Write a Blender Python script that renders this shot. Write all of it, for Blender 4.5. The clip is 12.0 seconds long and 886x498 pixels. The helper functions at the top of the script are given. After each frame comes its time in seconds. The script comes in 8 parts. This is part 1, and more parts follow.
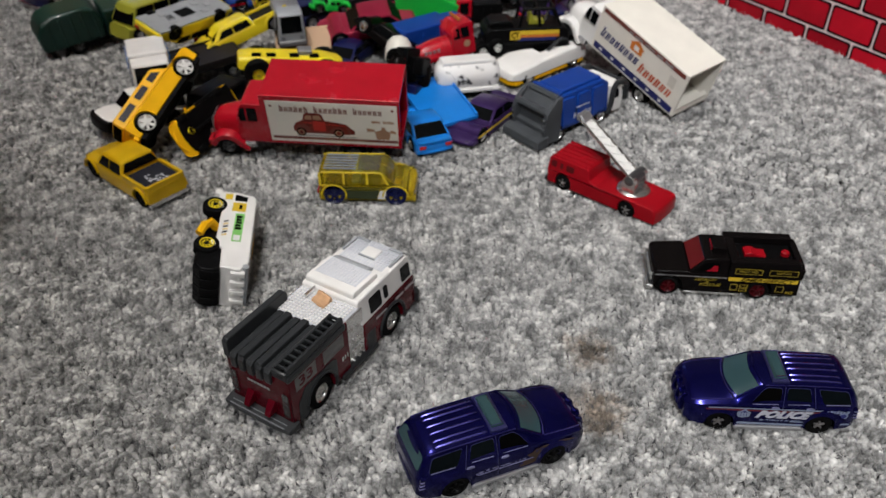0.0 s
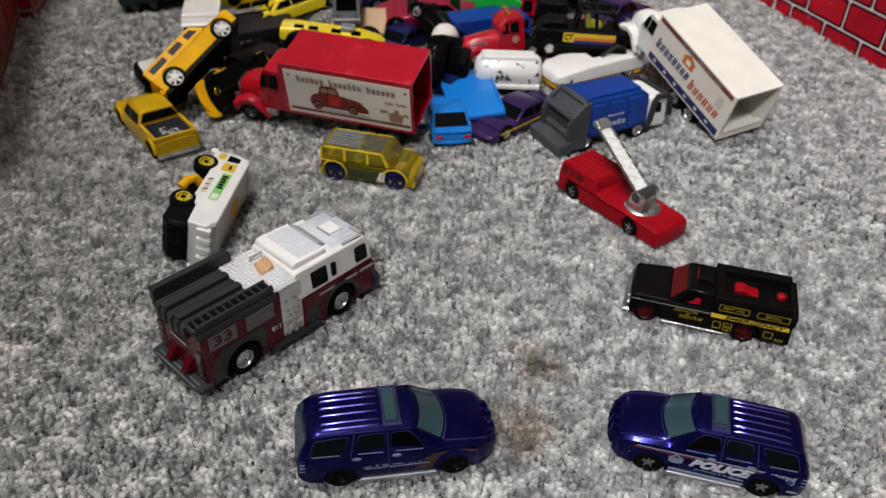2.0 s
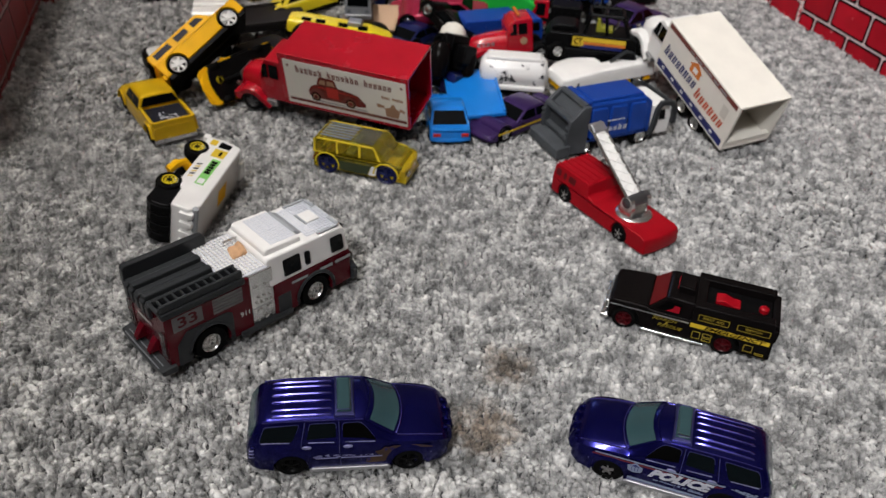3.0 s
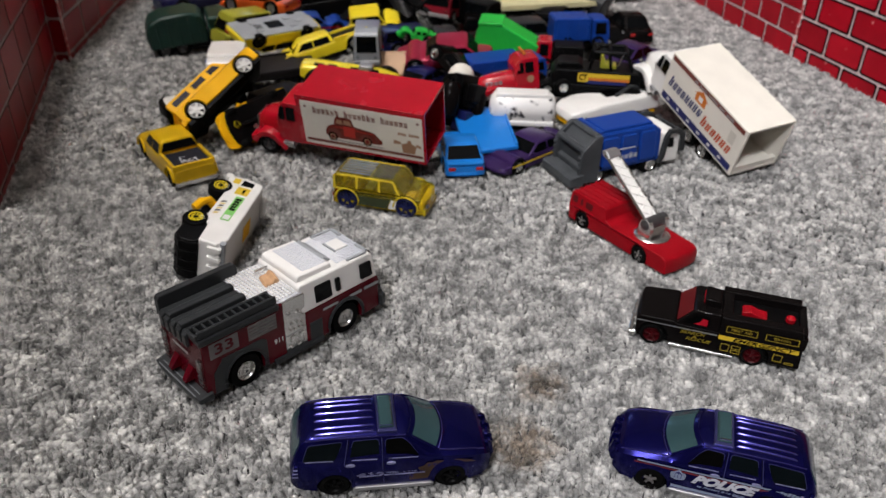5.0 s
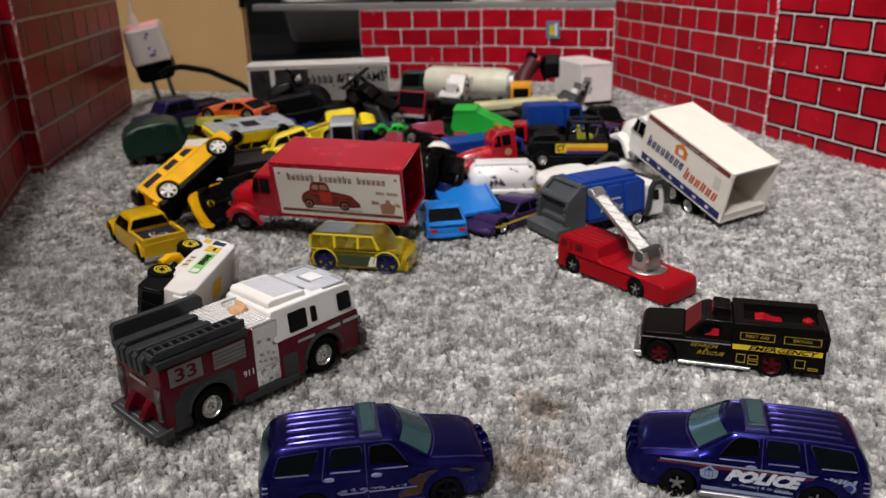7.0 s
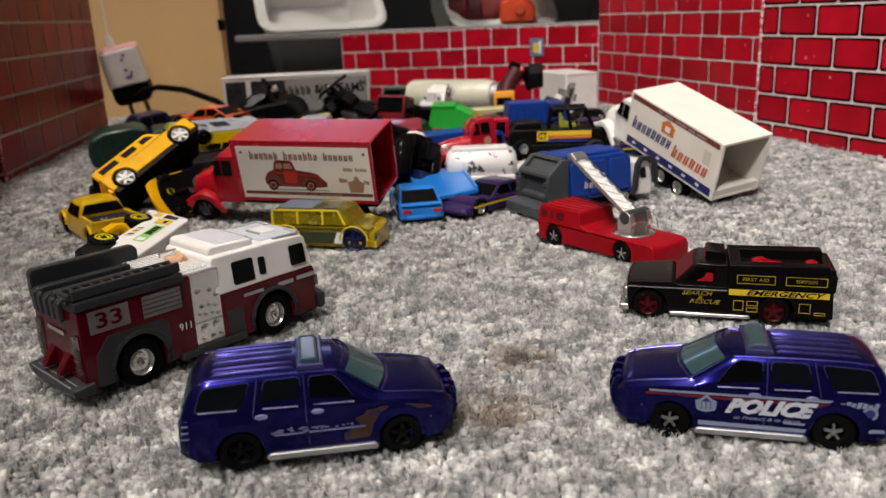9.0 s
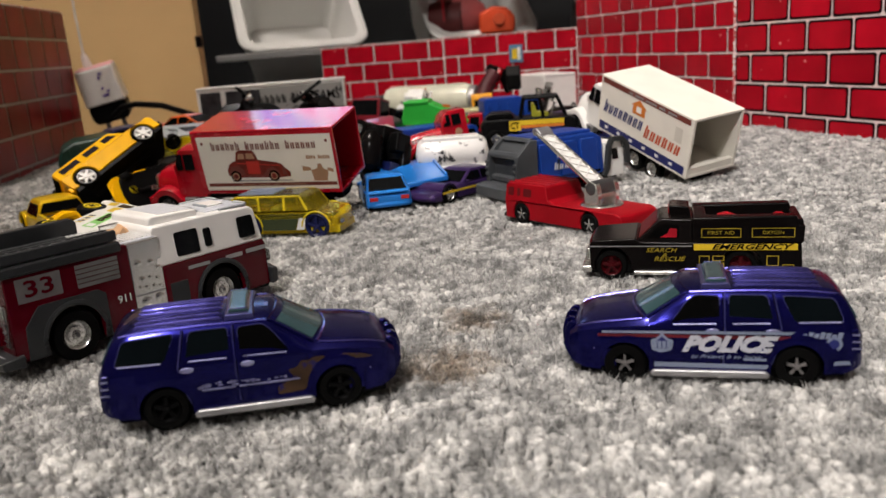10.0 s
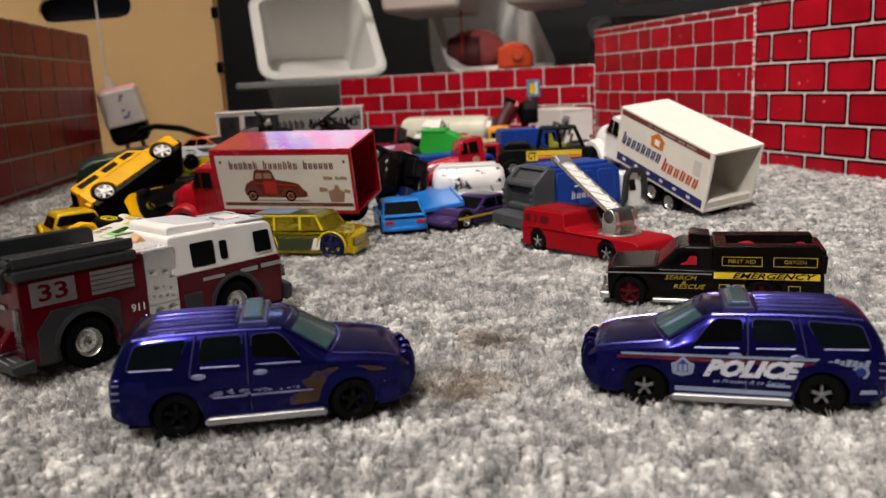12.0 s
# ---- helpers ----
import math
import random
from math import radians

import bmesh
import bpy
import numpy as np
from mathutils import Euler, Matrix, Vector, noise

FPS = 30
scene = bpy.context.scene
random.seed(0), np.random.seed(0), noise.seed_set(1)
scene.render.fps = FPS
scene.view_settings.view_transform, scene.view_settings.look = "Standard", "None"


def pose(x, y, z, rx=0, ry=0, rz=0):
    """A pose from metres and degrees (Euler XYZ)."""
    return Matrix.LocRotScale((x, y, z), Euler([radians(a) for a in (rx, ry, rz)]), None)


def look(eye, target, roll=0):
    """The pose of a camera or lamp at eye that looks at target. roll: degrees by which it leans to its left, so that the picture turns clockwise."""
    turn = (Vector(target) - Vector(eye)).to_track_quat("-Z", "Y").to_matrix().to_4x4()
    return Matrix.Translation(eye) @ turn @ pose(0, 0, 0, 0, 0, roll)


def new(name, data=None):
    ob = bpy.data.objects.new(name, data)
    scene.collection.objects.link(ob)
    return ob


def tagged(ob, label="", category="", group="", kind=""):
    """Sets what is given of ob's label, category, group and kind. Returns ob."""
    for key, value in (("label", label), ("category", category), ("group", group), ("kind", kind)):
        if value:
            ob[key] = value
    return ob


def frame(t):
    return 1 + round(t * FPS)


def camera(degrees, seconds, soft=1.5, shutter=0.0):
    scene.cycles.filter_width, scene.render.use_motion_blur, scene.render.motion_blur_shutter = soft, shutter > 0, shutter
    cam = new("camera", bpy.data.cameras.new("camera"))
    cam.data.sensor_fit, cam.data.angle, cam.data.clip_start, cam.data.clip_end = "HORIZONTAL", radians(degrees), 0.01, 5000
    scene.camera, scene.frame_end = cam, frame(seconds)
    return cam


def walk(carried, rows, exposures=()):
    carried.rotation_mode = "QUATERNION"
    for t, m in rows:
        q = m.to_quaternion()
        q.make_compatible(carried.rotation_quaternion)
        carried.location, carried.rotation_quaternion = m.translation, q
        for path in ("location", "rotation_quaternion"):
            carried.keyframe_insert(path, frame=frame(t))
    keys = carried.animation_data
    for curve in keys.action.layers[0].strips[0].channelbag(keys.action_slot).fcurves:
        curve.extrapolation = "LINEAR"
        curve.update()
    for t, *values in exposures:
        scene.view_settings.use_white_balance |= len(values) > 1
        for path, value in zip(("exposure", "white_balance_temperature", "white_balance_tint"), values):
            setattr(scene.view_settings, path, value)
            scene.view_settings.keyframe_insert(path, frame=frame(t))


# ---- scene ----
cam = camera(57.9, 12.0, 1.4)
cam.data.dof.use_dof, cam.data.dof.focus_distance, cam.data.dof.aperture_fstop = True, 0.3, cam.data.lens / 1.6
PATH = [
    (0, (0.02372, 0.00902, 0.27265), (-0.0711, 1.5963, -0.9404), -0.16),
    (0.5, (0.03925, 0.01198, 0.26866), (-0.1188, 1.6008, -0.9357), -0.01),
    (1, (0.05343, 0.01466, 0.26743), (-0.1669, 1.6006, -0.9310), 0.18),
    (1.5, (0.07421, 0.02206, 0.26412), (-0.2307, 1.5965, -0.9310), 1.07),
    (2, (0.09581, 0.02877, 0.25612), (-0.2882, 1.5822, -0.9437), 2.05),
    (2.5, (0.11162, 0.03216, 0.25210), (-0.3274, 1.5708, -0.9478), 2.75),
    (2.7, (0.11990, 0.03547, 0.25114), (-0.3330, 1.5724, -0.9459), 3.08),
    (4.3, (0.12169, 0.03772, 0.24572), (-0.3863, 1.6008, -0.8939), 2.70),
    (4.5, (0.11506, 0.03219, 0.24494), (-0.3870, 1.6034, -0.8861), 2.33),
    (5, (0.11124, 0.01913, 0.23943), (-0.3724, 1.6388, -0.8295), 1.26),
    (5.5, (0.11180, 0.01592, 0.22188), (-0.3684, 1.6891, -0.7630), -0.12),
    (6, (0.11026, 0.01630, 0.20359), (-0.3836, 1.7374, -0.6875), -0.59),
    (6.5, (0.11369, 0.01503, 0.18552), (-0.3942, 1.7880, -0.5881), -1.33),
    (7, (0.11511, 0.01373, 0.17064), (-0.3908, 1.8180, -0.5283), -1.66),
    (7.2, (0.11354, 0.01683, 0.16266), (-0.3970, 1.8262, -0.5195), -1.70),
    (8.8, (0.11814, 0.03135, 0.12118), (-0.3846, 1.8816, -0.4480), -2.38),
    (9, (0.12149, 0.03279, 0.11782), (-0.3830, 1.8835, -0.4480), -2.62),
    (9.5, (0.12744, 0.03516, 0.10349), (-0.3746, 1.8913, -0.4468), -3.48),
    (10, (0.13469, 0.04130, 0.09115), (-0.3667, 1.9120, -0.4079), -4.52),
    (10.5, (0.13394, 0.04345, 0.08696), (-0.3861, 1.9282, -0.3340), -4.20),
    (11, (0.13318, 0.04204, 0.08509), (-0.3962, 1.9332, -0.2936), -3.46),
    (11.5, (0.13289, 0.04132, 0.08507), (-0.3994, 1.9296, -0.3039), -3.11),
    (12, (0.13184, 0.04174, 0.08520), (-0.3947, 1.9269, -0.3258), -2.81),
]
EXPOSURES = [(0, -0.33, 5980, 9.5), (2.7, -0.28, 6000, 10.5), (6.5, -0.14, 6130, 12.5), (9.0, -0.02, 6450, 12.5), (12, 0.03, 6550, 12.5)]
walk(cam, [(t, look(eye, target, roll)) for t, eye, target, roll in PATH], EXPOSURES)

# ---- light: an added, unseen pendant behind, cut by an added doorway, a ceiling lamp, a dim room around ----
world = bpy.data.worlds.new("room_light")
scene.world = world
world.use_nodes = True
world.node_tree.nodes["Background"].inputs[0].default_value = (0.9, 0.95, 1.0, 1)
world.node_tree.nodes["Background"].inputs[1].default_value = 0.02


def area_lamp(name, eye, target, size, watts, colour):
    data = bpy.data.lights.new(name, "AREA")
    data.shape, data.size, data.energy, data.color = "DISK", size, watts, colour
    ob = new(name, data)
    ob.matrix_world = look(eye, target)
    return ob


# added light from behind; the doorway edge dims its left side
area_lamp("added_light_behind", (0.02, -1.4, 1.95), (0.1, 0.4, 0), 0.32, 60.0, (1.0, 0.95, 0.9))
globe = bpy.data.lights.new("ceiling_lamp_light", "POINT")
globe.energy, globe.shadow_soft_size, globe.color = 104.0, 0.13, (1.0, 0.92, 0.83)
new("ceiling_lamp_light", globe).matrix_world = pose(-0.42, 0.0, 2.2)


# ---- materials ----
def nodes_of(name):
    m = bpy.data.materials.new(name)
    m.use_nodes = True
    nt = m.node_tree
    return m, nt, nt.nodes["Principled BSDF"]


def node(nt, kind, **values):
    n = nt.nodes.new(kind)
    for k, v in values.items():
        n.inputs[k.replace("_", " ")].default_value = v
    return n


def finish(name, rgb, rough=0.4, metal=0.0, coat=0.0, vary=0.12, scale=260.0, bump=0.05, wear=None, wear_at=0.68, glow=0.0, shine=0.25):
    """A coloured surface with fine grain, cloudy variation and, if asked, chipped wear of another colour."""
    m, nt, p = nodes_of(name)
    geo = nt.nodes.new("ShaderNodeTexCoord")
    info = nt.nodes.new("ShaderNodeObjectInfo")
    shift = nt.nodes.new("ShaderNodeVectorMath")
    shift.operation = "ADD"
    nt.links.new(geo.outputs["Object"], shift.inputs[0])
    nt.links.new(info.outputs["Random"], shift.inputs[1])
    big = node(nt, "ShaderNodeTexNoise", Scale=scale * 0.25, Detail=3.0)
    fine = node(nt, "ShaderNodeTexNoise", Scale=scale * 5, Detail=2.0)
    for n in (big, fine):
        nt.links.new(shift.outputs[0], n.inputs["Vector"])
    ramp = nt.nodes.new("ShaderNodeMapRange")
    ramp.inputs["From Min"].default_value, ramp.inputs["From Max"].default_value = 0.25, 0.75
    ramp.inputs["To Min"].default_value, ramp.inputs["To Max"].default_value = 1 - vary, 1 + vary
    nt.links.new(big.outputs["Fac"], ramp.inputs["Value"])
    col = nt.nodes.new("ShaderNodeVectorMath")
    col.operation = "SCALE"
    col.inputs[0].default_value = rgb
    nt.links.new(ramp.outputs["Result"], col.inputs["Scale"])
    out = col.outputs[0]
    if wear:
        spots = node(nt, "ShaderNodeTexNoise", Scale=scale * 0.7, Detail=5.0, Roughness=0.65)
        nt.links.new(shift.outputs[0], spots.inputs["Vector"])
        step = nt.nodes.new("ShaderNodeMapRange")
        step.inputs["From Min"].default_value, step.inputs["From Max"].default_value = wear_at, wear_at + 0.02
        nt.links.new(spots.outputs["Fac"], step.inputs["Value"])
        mix = nt.nodes.new("ShaderNodeMix")
        mix.data_type = "RGBA"
        mix.inputs["B"].default_value = (*wear, 1)
        nt.links.new(step.outputs["Result"], mix.inputs["Factor"])
        nt.links.new(out, mix.inputs["A"])
        out = mix.outputs["Result"]
    nt.links.new(out, p.inputs["Base Color"])
    rr = nt.nodes.new("ShaderNodeMapRange")
    rr.inputs["To Min"].default_value, rr.inputs["To Max"].default_value = max(0.02, rough - (0.03 if coat else 0.1)), min(1, rough + (0.04 if coat else 0.12))
    nt.links.new(big.outputs["Fac"], rr.inputs["Value"])
    nt.links.new(rr.outputs["Result"], p.inputs["Roughness"])
    p.inputs["Metallic"].default_value = metal
    p.inputs["Specular IOR Level"].default_value = shine
    p.inputs["Coat Weight"].default_value = coat
    p.inputs["Coat Roughness"].default_value = 0.06
    if bump:
        b = node(nt, "ShaderNodeBump", Strength=bump, Distance=0.0003)
        nt.links.new(fine.outputs["Fac"], b.inputs["Height"])
        nt.links.new(b.outputs["Normal"], p.inputs["Normal"])
    if glow:
        p.inputs["Emission Color"].default_value = (*rgb, 1)
        p.inputs["Emission Strength"].default_value = glow
    return m


def clear(name, rgb, rough=0.08, ior=1.45):
    m, nt, p = nodes_of(name)
    p.inputs["Base Color"].default_value = (*rgb, 1)
    p.inputs["Roughness"].default_value = rough
    p.inputs["IOR"].default_value = ior
    p.inputs["Transmission Weight"].default_value = 0.92
    n = node(nt, "ShaderNodeTexNoise", Scale=900.0)
    b = node(nt, "ShaderNodeBump", Strength=0.04, Distance=0.0003)
    nt.links.new(n.outputs["Fac"], b.inputs["Height"])
    nt.links.new(b.outputs["Normal"], p.inputs["Normal"])
    return m


def paint(name, rgb, **kw):
    kw = {"rough": 0.3, "coat": 0.3, "vary": 0.1, "shine": 0.3, **kw}
    return finish(name, rgb, **kw)


RED = paint("red_enamel", (0.38, 0.0022, 0.012), rough=0.26, coat=0.6, shine=0.3)
RED_MATT = finish("red_moulded_plastic", (0.25, 0.0012, 0.006), rough=0.4, shine=0.16)
MAROON = paint("maroon_enamel", (0.072, 0.001, 0.0055), rough=0.18, coat=0.1, shine=0.2, wear=(0.2, 0.14, 0.13), wear_at=0.76)
CREAM = finish("cream_plastic", (0.74, 0.71, 0.635), rough=0.42, vary=0.05)
WHITE = paint("white_enamel", (0.76, 0.75, 0.725), vary=0.06)
WHITE_WORN = paint("chipped_white_enamel", (0.78, 0.77, 0.75), vary=0.05, wear=(0.03, 0.03, 0.035), wear_at=0.585, scale=200)
POLICE_BLUE = paint("metallic_violet_blue", (0.0046, 0.0042, 0.072), rough=0.2, metal=0.75, coat=0.2, shine=0.12, vary=0.2, bump=0.0, wear=(0.08, 0.08, 0.22), wear_at=0.75)
# lighter blue for raised edges: rubbed paint plus highlights put into the colour
RIB_HIGHLIGHT = paint("violet_blue_rubbed_highlight", (0.13, 0.12, 0.5), rough=0.24, metal=1.0, coat=0.6, vary=0.25, bump=0.0)
POLICE_EDGE = paint("dark_blue_rim", (0.05, 0.05, 0.16), rough=0.3, metal=0.7, coat=0.4, vary=0.3, bump=0.0)
OPENING = finish("dark_opening", (0.001, 0.001, 0.001), rough=0.9, shine=0.02, bump=0)
LENS_TEAL = paint("smoky_teal_lens", (0.022, 0.05, 0.056), rough=0.2, coat=0.4)
EDGE_WORN = finish("paint_rubbed_to_metal", (0.24, 0.24, 0.4), rough=0.32, metal=0.6, bump=0, vary=0.4, scale=900)
BLACK = paint("black_enamel", (0.004, 0.0032, 0.0032), rough=0.14, coat=0.0, shine=0.06)
BLACK_PLASTIC = finish("black_plastic", (0.0025, 0.0025, 0.0027), rough=0.42, shine=0.09)
RUBBER = finish("black_rubber", (0.0025, 0.0025, 0.0025), rough=0.6, bump=0.2, shine=0.06)
DARK_GREY = finish("dark_grey_plastic", (0.024, 0.026, 0.028), rough=0.34, wear=(0.12, 0.12, 0.125), wear_at=0.72)
ROOF_PALE = finish("pale_blue_grey_tread", (0.58, 0.6, 0.645), rough=0.36, bump=0, vary=0.06)
TAIL_GREY = finish("worn_grey_plastic", (0.055, 0.06, 0.066), rough=0.36, vary=0.25)
MID_GREY = finish("grey_plastic", (0.14, 0.145, 0.155), rough=0.5)
LIGHT_GREY = finish("light_grey_metal", (0.36, 0.38, 0.4), rough=0.45, metal=0.2)
CHROME = finish("chrome", (0.75, 0.75, 0.74), rough=0.22, metal=1.0, vary=0.05)
GUNMETAL = finish("gunmetal", (0.12, 0.12, 0.125), rough=0.35, metal=0.8)
DULL_METAL = finish("dull_die_cast_metal", (0.42, 0.42, 0.43), rough=0.42, metal=0.8)
YELLOW = paint("warm_yellow_enamel", (0.82, 0.44, 0.002), rough=0.3, coat=0.05, shine=0.07)
MUSTARD = paint("mustard_gold_enamel", (0.68, 0.43, 0.003), metal=0.3, shine=0.16)
LEMON = paint("bright_yellow_enamel", (0.78, 0.62, 0.01))
SKY_BLUE = paint("sky_blue_enamel", (0.012, 0.175, 0.58))
ROYAL = finish("royal_blue_plastic", (0.006, 0.04, 0.25), rough=0.34, shine=0.28)
NAVY = paint("navy_enamel", (0.006, 0.009, 0.06))
PURPLE = paint("purple_enamel", (0.036, 0.016, 0.085), metal=0.3, shine=0.22)
GREEN = finish("leaf_green_plastic", (0.02, 0.4, 0.04), rough=0.4)
BOTTLE_GREEN = paint("bottle_green_enamel", (0.004, 0.03, 0.022), rough=0.4)
OLIVE = paint("olive_yellow_enamel", (0.33, 0.33, 0.03))
ORANGE = paint("orange_enamel", (0.65, 0.1, 0.01), metal=0.2)
ORANGE_Y = finish("orange_yellow_plastic", (0.75, 0.32, 0.01), rough=0.4)
CHERRY = paint("cherry_red_metallic", (0.34, 0.014, 0.05), metal=0.4, coat=0.6)
WINDOW = finish("dark_tinted_plastic", (0.002, 0.0025, 0.003), rough=0.1, shine=0.13, bump=0.0)
WINDOW_TEAL = finish("smoky_teal_plastic", (0.0016, 0.003, 0.0038), rough=0.14, bump=0.0, shine=0.08)
DULL_YELLOW_INK = finish("rubbed_yellow_print", (0.3, 0.22, 0.015), rough=0.5, bump=0, vary=0.5, scale=900)
DULL_RED_INK = finish("rubbed_red_print", (0.09, 0.006, 0.012), rough=0.5, bump=0, vary=0.4, scale=900)
WHITE_WORN_INK = finish("rubbed_white_print", (0.42, 0.43, 0.48), rough=0.5, bump=0, wear=(0.02, 0.02, 0.1), wear_at=0.62, scale=900)
PLATE_GREY = finish("worn_grey_plate", (0.13, 0.122, 0.12), rough=0.45, bump=0, vary=0.25, scale=500)
WHEEL_RED = finish("dark_red_hub_plastic", (0.045, 0.0012, 0.003), rough=0.35, bump=0)
BED_DARK = finish("dark_slate_bed", (0.008, 0.009, 0.016), rough=0.5)
BADGE_BLUE = finish("dark_blue_badge", (0.012, 0.02, 0.05), rough=0.4, bump=0)
PALE_GREY = finish("pale_grey_tread", (0.55, 0.56, 0.6), rough=0.4, bump=0)
WINDOW_RED_DARK = finish("deep_red_recess", (0.08, 0.003, 0.004), rough=0.5, bump=0)
WINDOW_RED = finish("red_tinted_plastic", (0.22, 0.005, 0.012), rough=0.2, bump=0.0)
AMBER_CLEAR = clear("clear_yellow_plastic", (0.95, 0.82, 0.05))
LEMON_DULL = finish("yellow_plastic_edge", (0.55, 0.42, 0.01), rough=0.3)
GREY_CLEAR = clear("clear_grey_plastic", (0.5, 0.52, 0.5), rough=0.15)
WHITE_INK = finish("white_print", (0.72, 0.72, 0.7), rough=0.5, bump=0)
SILVER_INK = finish("silver_print", (0.22, 0.26, 0.36), rough=0.4, metal=0.3, bump=0)
YELLOW_INK = finish("yellow_print", (0.6, 0.42, 0.02), rough=0.5, bump=0)
CAR_INK = finish("dark_red_print", (0.16, 0.02, 0.012), rough=0.5, bump=0, vary=0.5, scale=600)
RED_INK = finish("red_print", (0.45, 0.03, 0.02), rough=0.5, bump=0)
BROWN_INK = finish("brown_print", (0.16, 0.04, 0.03), rough=0.5, bump=0)
NAVY_INK = finish("navy_print", (0.015, 0.02, 0.12), rough=0.5, bump=0)
RUST_INK = finish("red_orange_print", (0.5, 0.07, 0.015), rough=0.5, bump=0)
ORANGE_INK = finish("orange_print", (0.55, 0.16, 0.02), rough=0.5, bump=0)
GREEN_INK = finish("green_print", (0.2, 0.5, 0.12), rough=0.5, bump=0)
GREY_INK = finish("grey_print", (0.3, 0.3, 0.3), rough=0.5, bump=0)
TAN_PLASTIC = finish("scorched_tan_plastic", (0.5, 0.3, 0.16), rough=0.5, vary=0.3, scale=600)
TAN_INK = finish("tan_print", (0.35, 0.2, 0.12), rough=0.5, bump=0)
LAMP_RED = finish("red_lens", (0.4, 0.02, 0.02), rough=0.2, bump=0)
RUST = finish("rusty_brown_primer", (0.05, 0.026, 0.012), rough=0.5, vary=0.4, scale=500, wear=(0.01, 0.008, 0.08), wear_at=0.6)
PAPER_WALL = finish("painted_room_wall", (0.22, 0.2, 0.18), rough=0.8, scale=6)
CARDBOARD = finish("tan_cardboard", (0.62, 0.42, 0.2), rough=0.75, scale=20, vary=0.08)
SHELF_BLACK = finish("black_shelf_board", (0.008, 0.0085, 0.0095), rough=0.5, scale=20)
SHELF_GREY = finish("grey_shelf_board", (0.24, 0.24, 0.24), rough=0.5, scale=20)
BIN_WHITE = finish("white_bin_plastic", (0.7, 0.7, 0.68), rough=0.45, scale=20, vary=0.04)
# mortar of the left panels, darkened to carry their shade in the colour
GROUT_SHADED = finish("shaded_printed_mortar", (0.4, 0.3, 0.28), rough=0.35, coat=0.3, scale=120)
GROUT = finish("white_printed_mortar", (0.74, 0.62, 0.6), rough=0.35, coat=0.4, scale=120)


def brick_print(name, rgb, dotted=0.3):
    """Glossy printed card: each brick a little different, with pale flecks."""
    m, nt, p = nodes_of(name)
    info = nt.nodes.new("ShaderNodeObjectInfo")
    co = nt.nodes.new("ShaderNodeTexCoord")
    add = nt.nodes.new("ShaderNodeVectorMath")
    nt.links.new(co.outputs["Object"], add.inputs[0])
    nt.links.new(info.outputs["Location"], add.inputs[1])
    flecks = node(nt, "ShaderNodeTexVoronoi", Scale=95.0)
    cloud = node(nt, "ShaderNodeTexNoise", Scale=40.0, Detail=4.0)
    for n in (flecks, cloud):
        nt.links.new(add.outputs[0], n.inputs["Vector"])
    bright = nt.nodes.new("ShaderNodeMapRange")
    bright.inputs["To Min"].default_value, bright.inputs["To Max"].default_value = 0.8, 1.2
    nt.links.new(info.outputs["Random"], bright.inputs["Value"])
    cl = nt.nodes.new("ShaderNodeMapRange")
    cl.inputs["From Min"].default_value, cl.inputs["From Max"].default_value = 0.3, 0.7
    cl.inputs["To Min"].default_value, cl.inputs["To Max"].default_value = 0.82, 1.15
    nt.links.new(cloud.outputs["Fac"], cl.inputs["Value"])
    mul = nt.nodes.new("ShaderNodeMath")
    mul.operation = "MULTIPLY"
    nt.links.new(bright.outputs["Result"], mul.inputs[0])
    nt.links.new(cl.outputs["Result"], mul.inputs[1])
    col = nt.nodes.new("ShaderNodeVectorMath")
    col.operation = "SCALE"
    col.inputs[0].default_value = rgb
    nt.links.new(mul.outputs[0], col.inputs["Scale"])
    st = nt.nodes.new("ShaderNodeMapRange")
    # a few of the cells carry a pale dot
    sep = nt.nodes.new("ShaderNodeSeparateColor")
    nt.links.new(flecks.outputs["Color"], sep.inputs[0])
    few = nt.nodes.new("ShaderNodeMath")
    few.operation = "LESS_THAN"
    few.inputs[1].default_value = dotted
    nt.links.new(sep.outputs[0], few.inputs[0])
    st.inputs["From Min"].default_value, st.inputs["From Max"].default_value = 0.13, 0.07
    nt.links.new(flecks.outputs["Distance"], st.inputs["Value"])
    dots = nt.nodes.new("ShaderNodeMath")
    dots.operation = "MULTIPLY"
    nt.links.new(st.outputs["Result"], dots.inputs[0])
    nt.links.new(few.outputs[0], dots.inputs[1])
    mix = nt.nodes.new("ShaderNodeMix")
    mix.data_type = "RGBA"
    mix.inputs["B"].default_value = (0.75, 0.3, 0.28, 1)
    nt.links.new(dots.outputs[0], mix.inputs["Factor"])
    nt.links.new(col.outputs[0], mix.inputs["A"])
    nt.links.new(mix.outputs["Result"], p.inputs["Base Color"])
    p.inputs["Roughness"].default_value = 0.28
    p.inputs["Specular IOR Level"].default_value = 0.12
    p.inputs["Coat Weight"].default_value = 0.05
    p.inputs["Coat Roughness"].default_value = 0.2
    return m


BRICK = brick_print("red_printed_brick", (0.36, 0.004, 0.014))
# the red brick print without flecks, the left walls' shade mixed into its colour
BRICK_SHADED = brick_print("shaded_red_printed_brick", (0.26, 0.006, 0.011), 0.0)
BRICK_EDGE = finish("dark_printed_outline", (0.008, 0.001, 0.002), rough=0.4, shine=0.1)
FOLD_WORN = finish("creased_card_edge", (0.5, 0.1, 0.1), rough=0.6, wear=(0.8, 0.7, 0.68), wear_at=0.5, scale=420)


